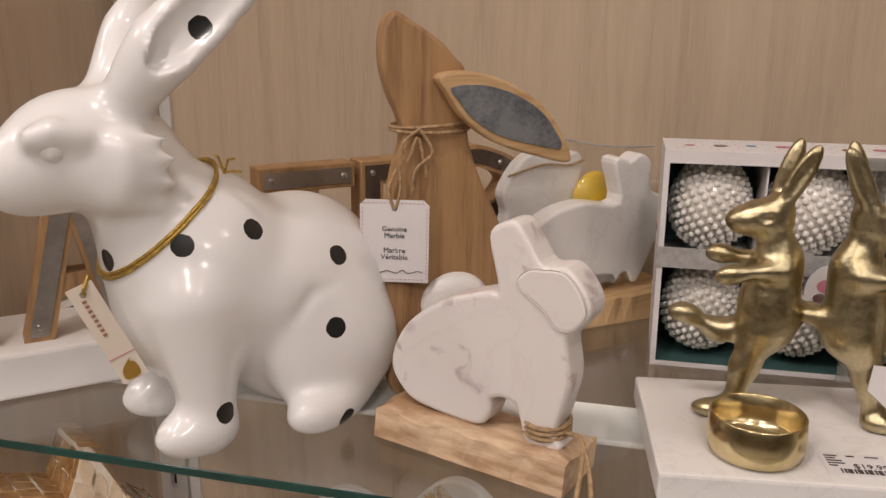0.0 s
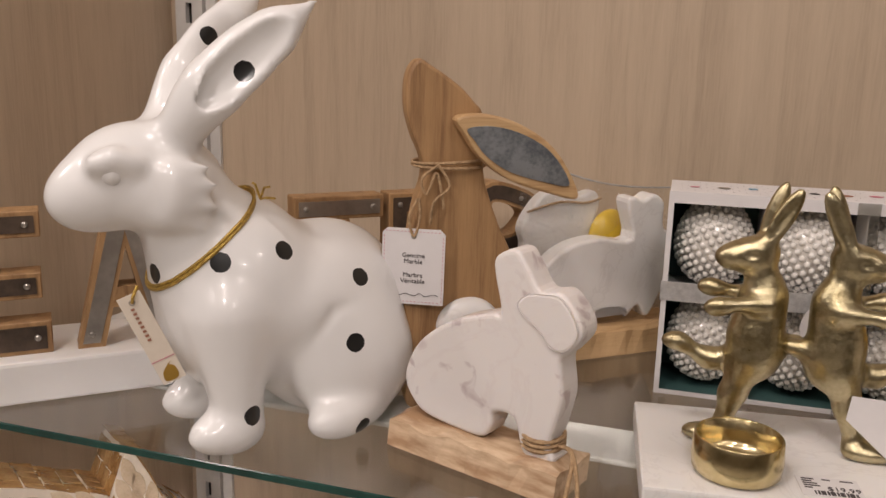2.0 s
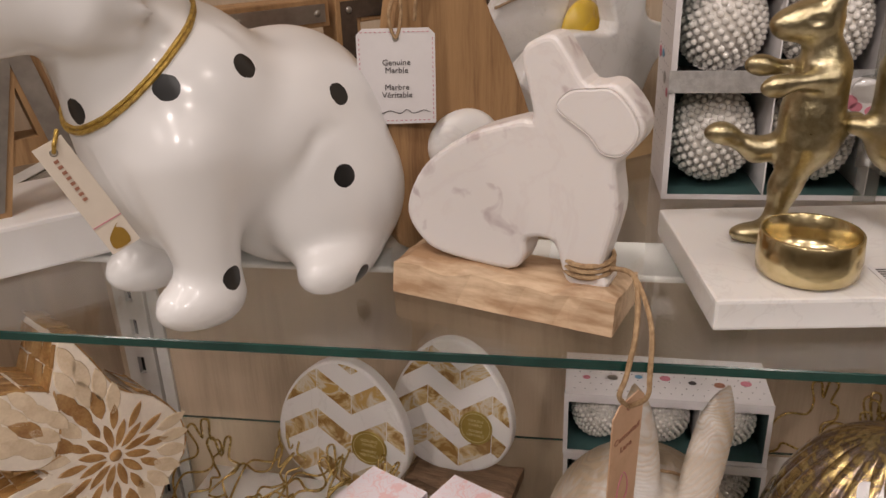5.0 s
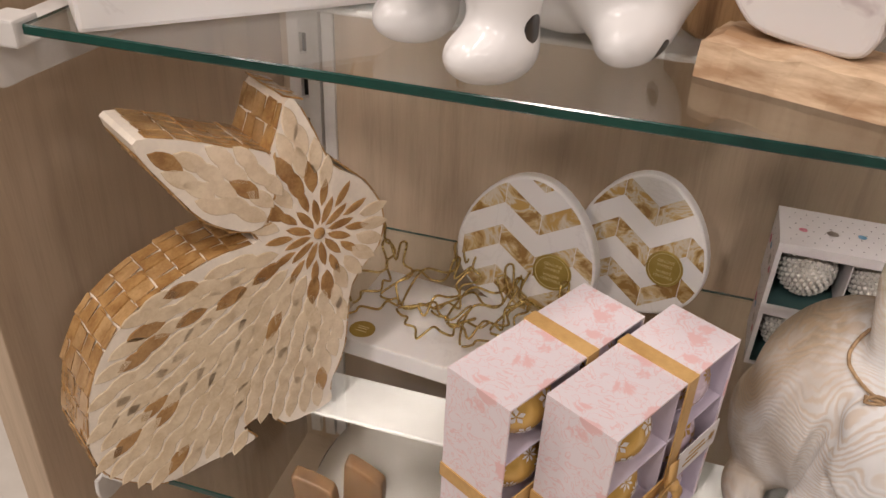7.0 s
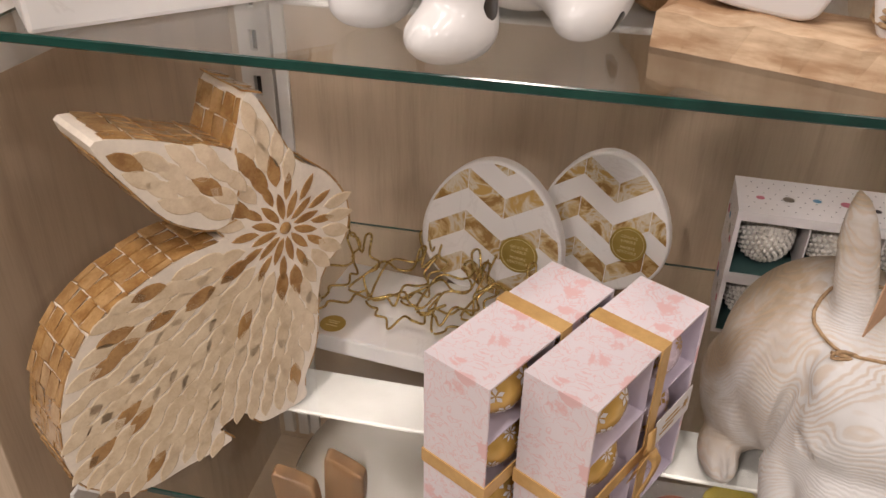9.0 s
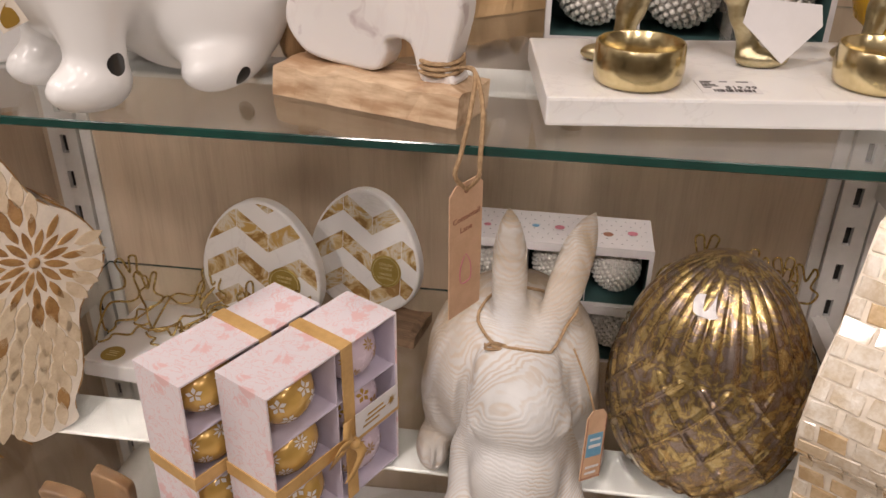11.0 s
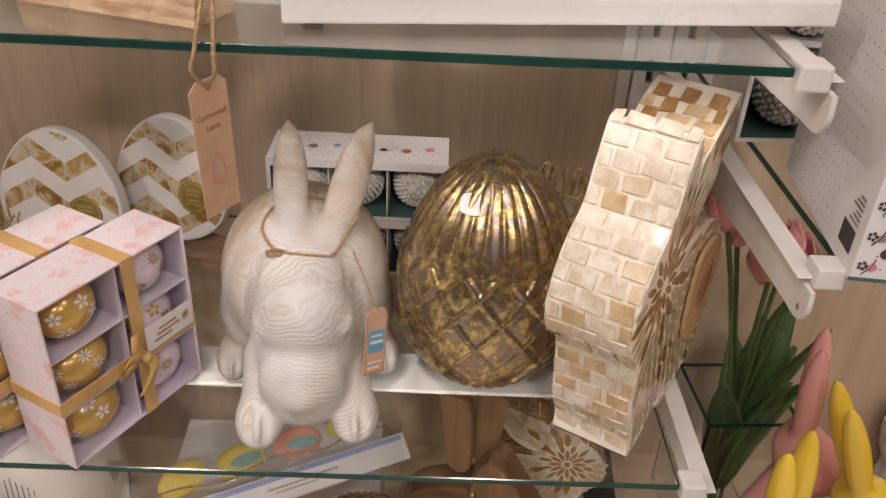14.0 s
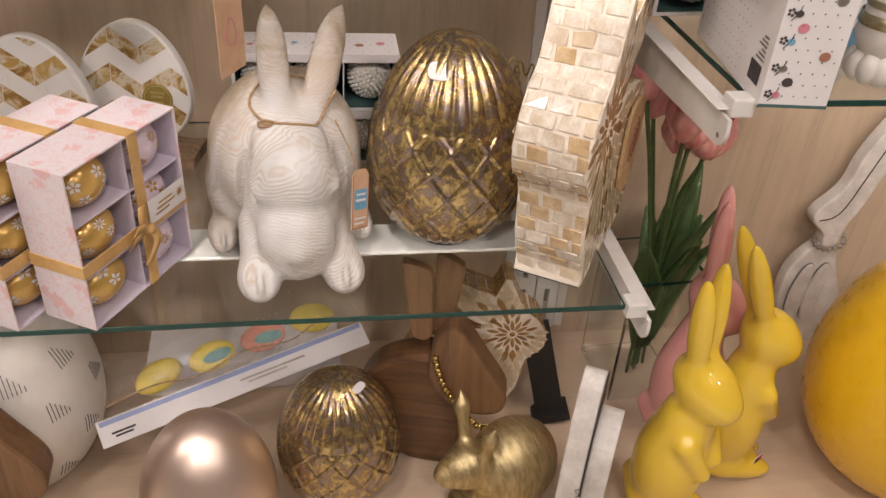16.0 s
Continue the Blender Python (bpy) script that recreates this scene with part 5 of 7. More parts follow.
def capiz_rabbit(m, thick, tiles, label, both=False):
    """A flat rabbit, its faces laid with shell petals round a flower and its rim with small shell tiles."""
    t = thing("capiz_rabbit", label, "rabbit ornament", m, "capiz shell rabbits")
    rnd = random.Random(11)
    tiles_of = TILE_SETS[tiles]
    rows = 4 if tiles == "brown" else 3
    for name, outline, y0 in (("body", CAPIZ, 0.0), ("ear", CAPIZ_EAR, -0.0015)):
        line = [tuple(float(c) for c in q) for q in curve_points(outline, 4)]
        core = part(name, slab_from([np.array(q) for q in line], y0, thick if name == "body" else thick * 0.98), GROUT, t, "pale grouted shell mosaic")
        step = 0.0192 if tiles == "brown" else 0.0160
        pts = [Vector((q[0], 0, q[1])) for q in line]
        acc, k = 0.0, 0
        for i, p in enumerate(pts):
            q = pts[(i + 1) % len(pts)]
            seg = (q - p).length
            while acc < seg:
                c = p.lerp(q, acc / seg)
                d = (q - p).normalized()
                nrm = Vector((d.z, 0, -d.x))
                if inside((c + nrm * 0.002).xz, line):
                    nrm = -nrm
                w = thick / rows
                if not (c.z < 0.004 and nrm.z < -0.5) and not (name == "ear" and (c - Vector((0.022, 0, 0.302))).length < 0.011):
                    cuts = [j / rows for j in range(rows + 1)] if k % 2 == 0 else [0] + [(j + 0.5) / rows for j in range(rows)] + [1]
                    for f0, f1 in zip(cuts, cuts[1:]):
                        y, wide = thick * (f0 + f1) / 2 + y0, (f1 - f0) * rows
                        rot = Matrix((d, Vector((0, 1, 0)), nrm)).transposed().to_4x4()
                        u = rnd.random()
                        if tiles == "pearl":
                            mesh = tiles_of[4] if u < 0.08 else tiles_of[int(u * 40) % 4]
                            if c.z < 0.115 and c.x > 0.1 and u > 0.3 and c.z > 0.03:
                                mesh = TILE_SETS["pearl"][4]
                            if name == "ear" or c.x < 0.12:
                                mesh = TILE_SETS["brown"][int(u * 4)] if u > 0.7 else tiles_of[4]
                        else:
                            mesh = tiles_of[int(u * 4)]
                        o = new("mosaic_tile", mesh)
                        o.parent = core
                        o.matrix_basis = Matrix.Translation(c + Vector((0, y, 0)) + nrm * 0.0002) @ rot @ Matrix.Rotation(rnd.uniform(-0.05, 0.05), 4, 'Z') @ Matrix.Diagonal((0.93, wide * 0.92, 1, 1))
                acc += step
                k += 1
            acc -= seg
        cx, cz = 0.158, 0.185
        for side in ((-1, 1) if both else (-1,)):
            for ring in range(16):
                r = 0.0205 + ring * 0.0165
                n = 12 if ring < 2 else max(12, int(2 * math.pi * r / 0.0136))
                for i in range(n):
                    a = 2 * math.pi * (i + 0.5 * (ring % 2)) / n + 0.1
                    x, z = cx + r * math.cos(a), cz + r * math.sin(a)
                    if name == "ear" and z < 0.205:
                        continue
                    if not inside((x, z), line) or (name == "body" and inside((x, z), CAPIZ_EAR)):
                        continue
                    if min((x - q[0]) ** 2 + (z - q[1]) ** 2 for q in line) < 0.0055 ** 2:
                        continue
                    amber = ring < 2 or rnd.random() < (0.40 if ring == 2 else 0.11)
                    o = new("petal", PETALS[1 if amber else 0])
                    o.parent = core
                    s = 0.82 if ring < 2 else rnd.uniform(0.95, 1.05)
                    y = y0 if side < 0 else thick
                    turn = Matrix.Diagonal((1, 1 if side < 0 else -1, 1, 1))
                    o.matrix_basis = Matrix.Translation((x, y + side * 0.00005, z)) @ turn @ Matrix.Rotation(-a + rnd.uniform(-0.05, 0.05), 4, "Y") @ Matrix.Diagonal((s, 1, s * (1.0 if ring > 1 else 0.72), 1))
    part("flower_centre", lathe([(0, 0), (0.0055, 0), (0.005, 0.001), (0, 0.0012)], 14), CAPIZ_AMBER, t, "", True, pose(0.158, 0, 0.185, 90))
    part("felt_sole", box(0.0, 0.08, 0.001, thick - 0.001, -0.0012, 0.0012), BLACKPAINT, t, "black felt sole")
    part("felt_sole", box(0.118, 0.16, 0.001, thick - 0.001, -0.0012, 0.0012), BLACKPAINT, t, "black felt sole")
    return t


capiz_rabbit(pose(-0.413, -0.006, LOW + 0.0012, 0, 0, 56.7), 0.056, "brown", "golden capiz shell mosaic rabbit with flower petal inlay")
r2 = capiz_rabbit(pose(0.434, 0.205, LOW + 0.0012, 0, 0, 238.3), 0.072, "pearl", "pearly capiz shell rabbit seen edge-on with a wooden label", True)
lab = part("wooden_label", slab_from(curve_points([(-0.002, 0.06), (-0.02, 0.10), (-0.012, 0.15), (0.03, 0.165), (0.062, 0.15), (0.06, 0.08), (0.03, 0.055)], 4), 0.0735, 0.0775), MANGO_PALE, r2, "thin pale wooden label with rings")
for k in range(4):
    ring = [Vector((0.022 + (0.005 + 0.005 * k) * math.cos(a), 0.0778, 0.115 + (0.005 + 0.005 * k) * 1.3 * math.sin(a))) for a in np.linspace(0, 2 * math.pi, 25)]
    part("burnt_ring", tube(ring, 0.0008, 4), INK_BROWN, lab)


# gold wire rabbits on a marble tray
def wire_line(x0, z0, s):
    base = [(0, 0), (0.004, 0.018), (0.012, 0.028), (0.026, 0.027), (0.032, 0.034), (0.029, 0.048), (0.034, 0.050), (0.038, 0.037), (0.042, 0.049), (0.046, 0.047), (0.043, 0.034), (0.049, 0.029), (0.046, 0.022), (0.037, 0.018), (0.038, 0.004), (0.030, 0.006), (0.024, 0.0), (0.012, 0.004), (0.008, 0.0)]
    return [(x0 + s * x, z0 + s * z) for x, z in base]


def wire_rabbits(name, label, m, offsets, tray=None, tint=None):
    t = thing(name, label, "rabbit ornament", m)
    if tray:
        part("marble_tray", box(*tray, 0.003, 0.024, 0.003), MARBLE, t, "white marble tray")
        for fx in (tray[0] + 0.015, tray[1] - 0.015):
            for fy in (tray[2] + 0.015, tray[3] - 0.015):
                part("foot_pad", lathe([(0, 0), (0.006, 0), (0.006, 0.003), (0, 0.003)], 12), BLACKPAINT, t, "", False, pose(fx, fy, 0))
    for x, y, yaw, tilt, s, z in offsets:
        pts = [(p[0], 0.004 * math.sin(i * 1.9), p[1]) for i, p in enumerate(wire_line(-0.024 * s, 0, s))]
        part("wire_rabbit", tube(curve_points(pts, 5), 0.0013, 6), GOLDWIRE, t, "bent gold wire rabbit outline", True, pose(x, y, z, tilt, 0, yaw))
    return t


wr = wire_rabbits("wire_rabbit_set", "tangled gold wire rabbits lying on a white marble tray", pose(-0.345, 0.195, LOW, 0, 0, -6),
                  [(0.02, 0.05, 30, -55, 1.5, 0.027), (0.045, 0.06, -20, -62, 1.5, 0.03), (0.075, 0.075, 15, -58, 1.55, 0.028), (0.10, 0.05, -35, -66, 1.5, 0.031), (0.125, 0.065, 5, -60, 1.5, 0.028), (0.15, 0.045, 28, -68, 1.5, 0.033), (0.17, 0.06, -12, -55, 1.5, 0.028), (0.005, 0.08, 60, -35, 1.4, 0.027), (0.06, 0.03, -50, -75, 1.3, 0.034)],
                  (-0.01, 0.20, 0.0, 0.125))
seal = part("gold_seal", lathe([(0, 0), (0.0125, 0), (0.013, 0.0004), (0.0125, 0.0008), (0, 0.0008)], 32), SEAL_GOLD, wr, "round gold paper seal", False, pose(0.018, 0.018, 0.0242))
bars(seal, [(-0.006, 0.006, 0.003, 0.0042), (-0.005, 0.005, 0.0, 0.0012), (-0.006, 0.006, -0.004, -0.0028)], SEAL_TEXT)
for o in seal.children:
    o.matrix_basis = pose(0, 0, 0.0, -90) @ Matrix.Identity(4)
wire_rabbits("wire_rabbit_set", "tangled gold wire rabbits standing behind the gold egg", pose(0.28, 0.30, LOW), [(0.01, 0.06, 10, -10, 1.5, 0.065), (0.055, 0.05, -25, -14, 1.5, 0.055), (0.105, 0.04, 18, -28, 1.4, 0.055), (0.08, 0.06, 40, -20, 1.4, 0.05), (0.115, 0.06, -30, -5, 1.4, 0.05), (0.06, 0.07, 0, -5, 1.6, 0.024), (0.10, 0.07, 20, -5, 1.5, 0.024)], (-0.03, 0.14, 0.02, 0.10))


# marble eggs with shell chevrons
def clipped(quad, hull):
    """The part of a polygon that lies within a convex outline."""
    area = sum(a[0] * b[1] - b[0] * a[1] for a, b in zip(hull, hull[1:] + hull[:1]))
    ring = hull if area > 0 else hull[::-1]
    for a, b in zip(ring, ring[1:] + ring[:1]):
        side = lambda q: (b[0] - a[0]) * (q[1] - a[1]) - (b[1] - a[1]) * (q[0] - a[0])
        out = []
        for p, q in zip(quad, quad[1:] + quad[:1]):
            sp, sq = side(p), side(q)
            if sp >= 0:
                out.append(p)
            if (sp >= 0) != (sq >= 0):
                k = sp / (sp - sq)
                out.append((p[0] + (q[0] - p[0]) * k, p[1] + (q[1] - p[1]) * k))
        quad = out
        if not quad:
            break
    keep = []
    for q in quad:
        if not keep or math.hypot(q[0] - keep[-1][0], q[1] - keep[-1][1]) > 0.0004:
            keep.append(q)
    return keep


def chevron_egg(m, label, phase):
    t = thing("marble_egg", label, "egg ornament", m, "chevron marble eggs")
    egg = []
    for a in np.linspace(0, 2 * math.pi, 49)[:-1]:
        egg.append((0.066 * math.sin(a) * (1 - 0.16 * (-math.cos(a))), 0.068 - 0.071 * math.cos(a) * (0.93 if math.cos(a) > 0 else 1.04)))
    egg = [np.array(q) for q in egg][::-1]
    g = part("egg", slab_from(egg, 0.0, 0.018, 0.003, 2), MARBLE, t, "flat white marble egg", False, pose(0, 0.0, 0.013, -9))
    poly = [tuple(float(c) for c in q) for q in egg]
    rim = [(x * 0.955, 0.068 + (z - 0.068) * 0.955) for x, z in poly]
    half, rise, band = 0.035, 0.022, 0.0195
    for row in range(-1, 4):
        z0 = 0.004 + row * 0.042 + phase
        for k in range(-3, 3):
            xa, xb = (k + 0.3) * half, (k + 1.3) * half - 0.0007
            za, zb = (z0, z0 + rise) if k % 2 == 0 else (z0 + rise, z0)
            quad = clipped([(xa, za), (xb, zb), (xb, zb + band), (xa, za + band)], rim)
            if len(quad) < 3 or max(q[0] for q in quad) - min(q[0] for q in quad) < 0.006:
                continue
            part("shell_inlay", slab_from([np.array(q) for q in quad], -0.0004, 0.0002), SHELL, g, "mother-of-pearl chevron inlay")
    s = part("gold_seal", lathe([(0, 0), (0.0175, 0), (0.018, 0.0003), (0.0175, 0.0006), (0, 0.0006)], 32), SEAL_GOLD, g, "round gold paper seal", False, pose(0.028, -0.0004, 0.056, 90))
    part("seal_ring", tube([Vector((0.0155 * math.cos(a), 0.0155 * math.sin(a), 0.0007)) for a in np.linspace(0, 2 * math.pi, 33)], 0.0003, 4), SEAL_TEXT, s)
    for text, z in (("GENUINE", 0.0075), ("MARBLE", 0.0030), ("MARBRE", -0.0035), ("V\u00c9RITABLE", -0.0080)):
        words(text, 0.0040, SEAL_TEXT, g, pose(0.028, -0.0012, 0.056 + z, 90))
    live_base("plinth", 0.115, 0.060, 0.0165, BARKWOOD, pose(-0.042, -0.026, 0), t, "weathered dark wooden plinth")
    return t


chevron_egg(pose(-0.190, 0.300, LOW, 0, 0, -12) @ Matrix.Diagonal((1.15, 1.0, 1.09, 1)), "white marble egg with gold shell chevrons on a wooden plinth", 0.0)
chevron_egg(pose(-0.080, 0.345, LOW, 0, 0, -12) @ Matrix.Diagonal((1.06, 1.0, 1.10, 1)), "cloudy marble egg with amber shell chevrons on a wooden plinth", 0.006)


# boxed painted eggs tied with gold ribbon
def painted_egg(mat, pattern, seed):
    bm = bmesh.new()
    bmesh.ops.create_uvsphere(bm, u_segments=24, v_segments=16, radius=0.0235)
    for v in bm.verts:
        v.co.z *= 1.10
    me = bpy.data.meshes.new("painted_egg")
    for f in bm.faces:
        f.smooth = True
    rnd = random.Random(seed)
    spots = [(0.0, -1.0, 0.25), (-0.8, -0.6, -0.2), (0.75, -0.65, -0.1), (0.1, -0.9, -0.65), (-0.3, -0.8, 0.75), (0.9, -0.3, 0.5), (-0.95, -0.2, 0.3)]
    n0 = len(bm.faces)
    for sx, sy, sz in spots:
        d = Vector((sx, sy, sz)).normalized()
        c = Vector((d.x * 0.0235, d.y * 0.0235, d.z * 0.0235 * 1.10)) * 1.012
        q = d.to_track_quat("Z", "Y").to_matrix().to_4x4()
        k = 8 if pattern == "star" else 5
        a0 = rnd.uniform(0, 3)
        for i in range(k):
            a = a0 + 2 * math.pi * i / k
            tip, w = (0.0060, 0.0009) if pattern == "star" else (0.0064, 0.0018)
            pts = [(0.0006 * math.cos(a), 0.0006 * math.sin(a)), (tip * 0.6 * math.cos(a) - w * math.sin(a), tip * 0.6 * math.sin(a) + w * math.cos(a)), (tip * math.cos(a), tip * math.sin(a)), (tip * 0.6 * math.cos(a) + w * math.sin(a), tip * 0.6 * math.sin(a) - w * math.cos(a))]
            f = bm.faces.new([bm.verts.new(Matrix.Translation(c) @ q @ Vector((x, y, -18 * (x * x + y * y)))) for x, y in pts][::-1])
            f.material_index = 1
    bm.normal_update()
    bm.to_mesh(me)
    bm.free()
    me.materials.append(mat)
    me.materials.append(CARD if mat is EGGGOLD else INK_GOLD)
    return me


EGGS = [painted_egg(EGGGOLD, "leaf", 1), painted_egg(EGGGOLD, "star", 2), painted_egg(EGGLILAC, "star", 3), painted_egg(EGGLILAC, "leaf", 4)]


def pink_box(m, label):
    """Card box, open-windowed on its right side (local +x), two columns of three eggs."""
    w, d, h, k = 0.058, 0.152, 0.166, 0.0016
    t = thing("egg_gift_box", label, "gift box", m, "boxes of painted eggs")
    part("front_panel", box(0, w, 0, k, 0, h), TOILE, t, "rose-printed card")
    part("back_panel", box(0, w, d - k, d, 0, h), TOILE, t, "rose-printed card")
    part("side_panel", box(0, k, k, d - k, 0, h), TOILE, t, "rose-printed card")
    part("top_panel", box(k, w, k, d - k, h - k, h), TOILE, t, "rose-printed card")
    part("bottom_panel", box(k, w, k, d - k, 0, k), LILAC, t, "lilac card")
    part("inner_lining", box(k, k + 0.001, k, d - k, k, h - k), LILAC, t, "lilac card lining")
    part("inner_lining", box(k, w - 0.001, d - k - 0.001, d - k, k, h - k), LILAC, t, "lilac card lining")
    part("divider", box(k, w - 0.002, d / 2 - 0.0006, d / 2 + 0.0006, k, h - k), LILAC, t, "lilac card divider")
    for j in (1, 2):
        part("divider", box(k, w - 0.002, k, d - k, h * j / 3 - 0.0006, h * j / 3 + 0.0006), LILAC, t, "lilac card divider")
    for i in range(2):
        for j in range(3):
            e = new("painted_egg", EGGS[(j % 2) + 2 * i])
            e.parent = t
            e.matrix_basis = pose(w * 0.53, d * (0.25 + 0.5 * i) + 0.001, h * (j + 0.5) / 3) @ Matrix.Diagonal((1.04, 1.36, 0.98, 1)) @ pose(0, 0, 0, 8 * j, 0, 90 + 14 * j)
            tagged(e, "gold egg with white flowers" if i == 0 else "lilac egg with gold stars")
    g = 0.0012
    part("ribbon", join(box(-g, w + g, d * 0.53, d * 0.53 + 0.013, h, h + g), box(w, w + g, d * 0.53, d * 0.53 + 0.013, -0.0, h), box(-g, 0, d * 0.53, d * 0.53 + 0.013, 0, h)), GOLDSATIN, t, "gold satin ribbon")
    part("ribbon", join(box(-g, w + g, -g, 0, h * 0.36, h * 0.36 + 0.013), box(w, w + g, 0, d, h * 0.36, h * 0.36 + 0.013), box(-g, 0, 0, d, h * 0.36, h * 0.36 + 0.013)), GOLDSATIN, t, "gold satin ribbon")
    y, z = d * 0.53 + 0.006, h * 0.36 + 0.006
    bow = join(ball(0.006, (w + 0.005, y, z), 2), ribbon(curve_points([(w + 0.004, y, z), (w + 0.009, y - 0.02, z + 0.010), (w + 0.006, y - 0.03, z - 0.004), (w + 0.004, y - 0.008, z - 0.002)], 5, False), 0.011, (0.3, 0.2, 1)),
               ribbon(curve_points([(w + 0.004, y, z), (w + 0.010, y + 0.004, z - 0.012), (w + 0.008, y - 0.012, z - 0.034)], 5, False), 0.010, (0.2, 1, 0.2)), ribbon(curve_points([(w + 0.004, y, z), (w + 0.009, y - 0.012, z + 0.016), (w + 0.006, y - 0.008, z + 0.030)], 5, False), 0.009, (0.2, 1, 0.2)))
    part("bow", bow, GOLDSATIN, t, "gold satin bow", True)
    card = part("gift_card", box(w + 0.003, w + 0.0036, d * 0.60, d * 0.97, h * 0.40, h * 0.40 + 0.026), CARD, t, "small white label card", False)
    for i, (a, b, zz) in enumerate(((0.70, 0.84, 0.016), (0.68, 0.86, 0.011), (0.66, 0.80, 0.006))):
        part("print_bar", box(w + 0.0036, w + 0.0039, d * a, d * b, h * 0.40 + zz, h * 0.40 + zz + 0.0018), INK_GOLD, card)
    star = [np.array(((0.006 if i % 2 else 0.0022) * math.cos(math.pi * i / 8), (0.006 if i % 2 else 0.0022) * math.sin(math.pi * i / 8))) for i in range(16)]
    part("star_mark", slab_from(star, -0.0002, 0), INK_GOLD, card, "", False, pose(w + 0.0038, d * 0.91, h * 0.40 + 0.014, 0, 0, 90))


pink_box(pose(-0.118, 0.024, LOW, 0, 0, -29), "rose-printed box of six painted eggs tied with gold ribbon")
pink_box(pose(-0.188, 0.028, LOW, 0, 0, -29), "rose-printed box of six painted eggs beside its twin")


# whitewashed carved rabbit
def carved_rabbit():
    """Crouching rabbit facing -y: round haunches, a broad flat forehead, laid-back pointed ears and toed paws."""
    p = [E((0, 0.066, 0.098), (0.080, 0.084, 0.088)), E((0, 0.0, 0.068), (0.050, 0.060, 0.058)), E((-0.001, -0.016, 0.108), (0.042, 0.047, 0.050), (22, 0, 0)), E((-0.003, -0.050, 0.062), (0.038, 0.031, 0.038)), E((-0.002, -0.048, 0.040), (0.036, 0.027, 0.026)),
         E((-0.002, -0.006, 0.141), (0.036, 0.030, 0.018), (34, 0, 0)), E((-0.004, -0.073, 0.060), (0.015, 0.012, 0.013))]
    p += [E((-0.009, 0.044, 0.200), (0.0155, 0.010, 0.056), (-31, 0, 0)), C((-0.009, 0.058, 0.220), (-0.010, 0.077, 0.249), 0.0105, 0.0012), E((0.041, 0.044, 0.199), (0.0165, 0.010, 0.058), (-29, 22, 0)), C((0.050, 0.058, 0.221), (0.064, 0.076, 0.247), 0.0110, 0.0012)]
    side = [E((0.042, -0.054, 0.019), (0.0215, 0.029, 0.021)), C((0.036, -0.010, 0.055), (0.041, -0.044, 0.024), 0.021, 0.018), E((0.073, 0.038, 0.018), (0.016, 0.030, 0.018)), E((0.056, 0.078, 0.055), (0.030, 0.055, 0.050)), E((0.031, -0.027, 0.112), (0.011, 0.018, 0.008), (20, 0, 12))]
    for q in side:
        p.append(q)
        if q[0] == "e":
            p.append(("e", (-q[1][0], q[1][1], q[1][2]), q[2], None if q[3] is None else (q[3][0], -q[3][1], -q[3][2])))
        else:
            p.append(("c", (-q[1][0], q[1][1], q[1][2]), (-q[2][0], q[2][1], q[2][2]), q[3], q[4]))
    cuts = []
    for sx in (0.042, -0.042):
        for k in (-0.0075, 0.0065):
            cuts.append(C((sx + k, -0.090, 0.006), (sx + k * 0.9, -0.064, 0.045), 0.0032))
    for sx in (0.073, -0.073):
        for k in (-0.005, 0.005):
            cuts.append(C((sx + k, 0.002, 0.006), (sx + k, 0.022, 0.036), 0.0026))
    cuts += [C((s * 0.046, 0.0, 0.150), (s * 0.052, 0.008, 0.030), 0.005) for s in (1, -1)]
    cuts += [C((-0.004, -0.087, 0.048), (-0.024, -0.079, 0.042), 0.0024), C((-0.004, -0.087, 0.048), (0.018, -0.079, 0.042), 0.0024)]
    cuts += [E((s * 0.041, -0.030, 0.100), (0.006, 0.010, 0.006)) for s in (1, -1)]
    data = solid(p, cuts, 0.008, 0.0022, 0.004)
    ob = figure("carved_rabbit", data, CARVED, None, "", pose(0.117, 0.100, LOW - float(data[0][:, 2].min()), 0, 0, 7))
    tagged(ob, "whitewashed carved wooden rabbit with long upright ears", "rabbit statue")
    t = thing("twine_collar", "jute twine with a kraft label round the rabbit's ears", "twine", ob.matrix_basis.copy())
    ring = [np.array((0.010 + 0.046 * math.cos(a), 0.022 + 0.030 * math.sin(a), 0.172 + 0.004 * math.sin(a))) for a in np.linspace(0, 2 * math.pi, 41)[:-1]]
    near = [data[0][np.argmin(np.linalg.norm(data[0] - q, axis=1))] for q in ring]
    near = [(near[i - 1] + near[i] + near[(i + 1) % 40]) / 3 for i in range(40)]
    hub = np.array((0.010, 0.020, 0.150))
    loop = [Vector(tuple(float(c) for c in hub + (q - hub) * 1.06)) for q in near + near[:1]]
    knot = loop[26]
    part("twine", tube(loop, 0.0014, 6), TWINE, t)
    part("knot", tube(curve_points([tuple(knot + Vector(o)) for o in ((0.004, 0, 0), (-0.008, -0.002, 0.004), (-0.013, -0.002, -0.002), (0.0, -0.003, -0.001), (-0.014, -0.001, 0.002))], 4, False), 0.0013, 6), TWINE, t)
    part("twine_drop", tube(curve_points([(0.044, -0.002, 0.161), (0.056, -0.020, 0.135), (0.063, -0.034, 0.112)], 5, False), 0.0009, 5), TWINE, t)
    g = part("kraft_label", slab_from([np.array(q) for q in ((-0.012, -0.054), (0.013, -0.054), (0.013, 0.0), (0.007, 0.006), (-0.006, 0.006), (-0.012, 0.0))], -0.0005, 0.0005), KRAFT, t, "kraft label with a blue panel", False, pose(0.063, -0.034, 0.116, -12, 16, 38))
    part("blue_panel", box(-0.009, 0.010, -0.0009, -0.0006, -0.034, -0.014), BLUEBOX, g, "blue printed panel")
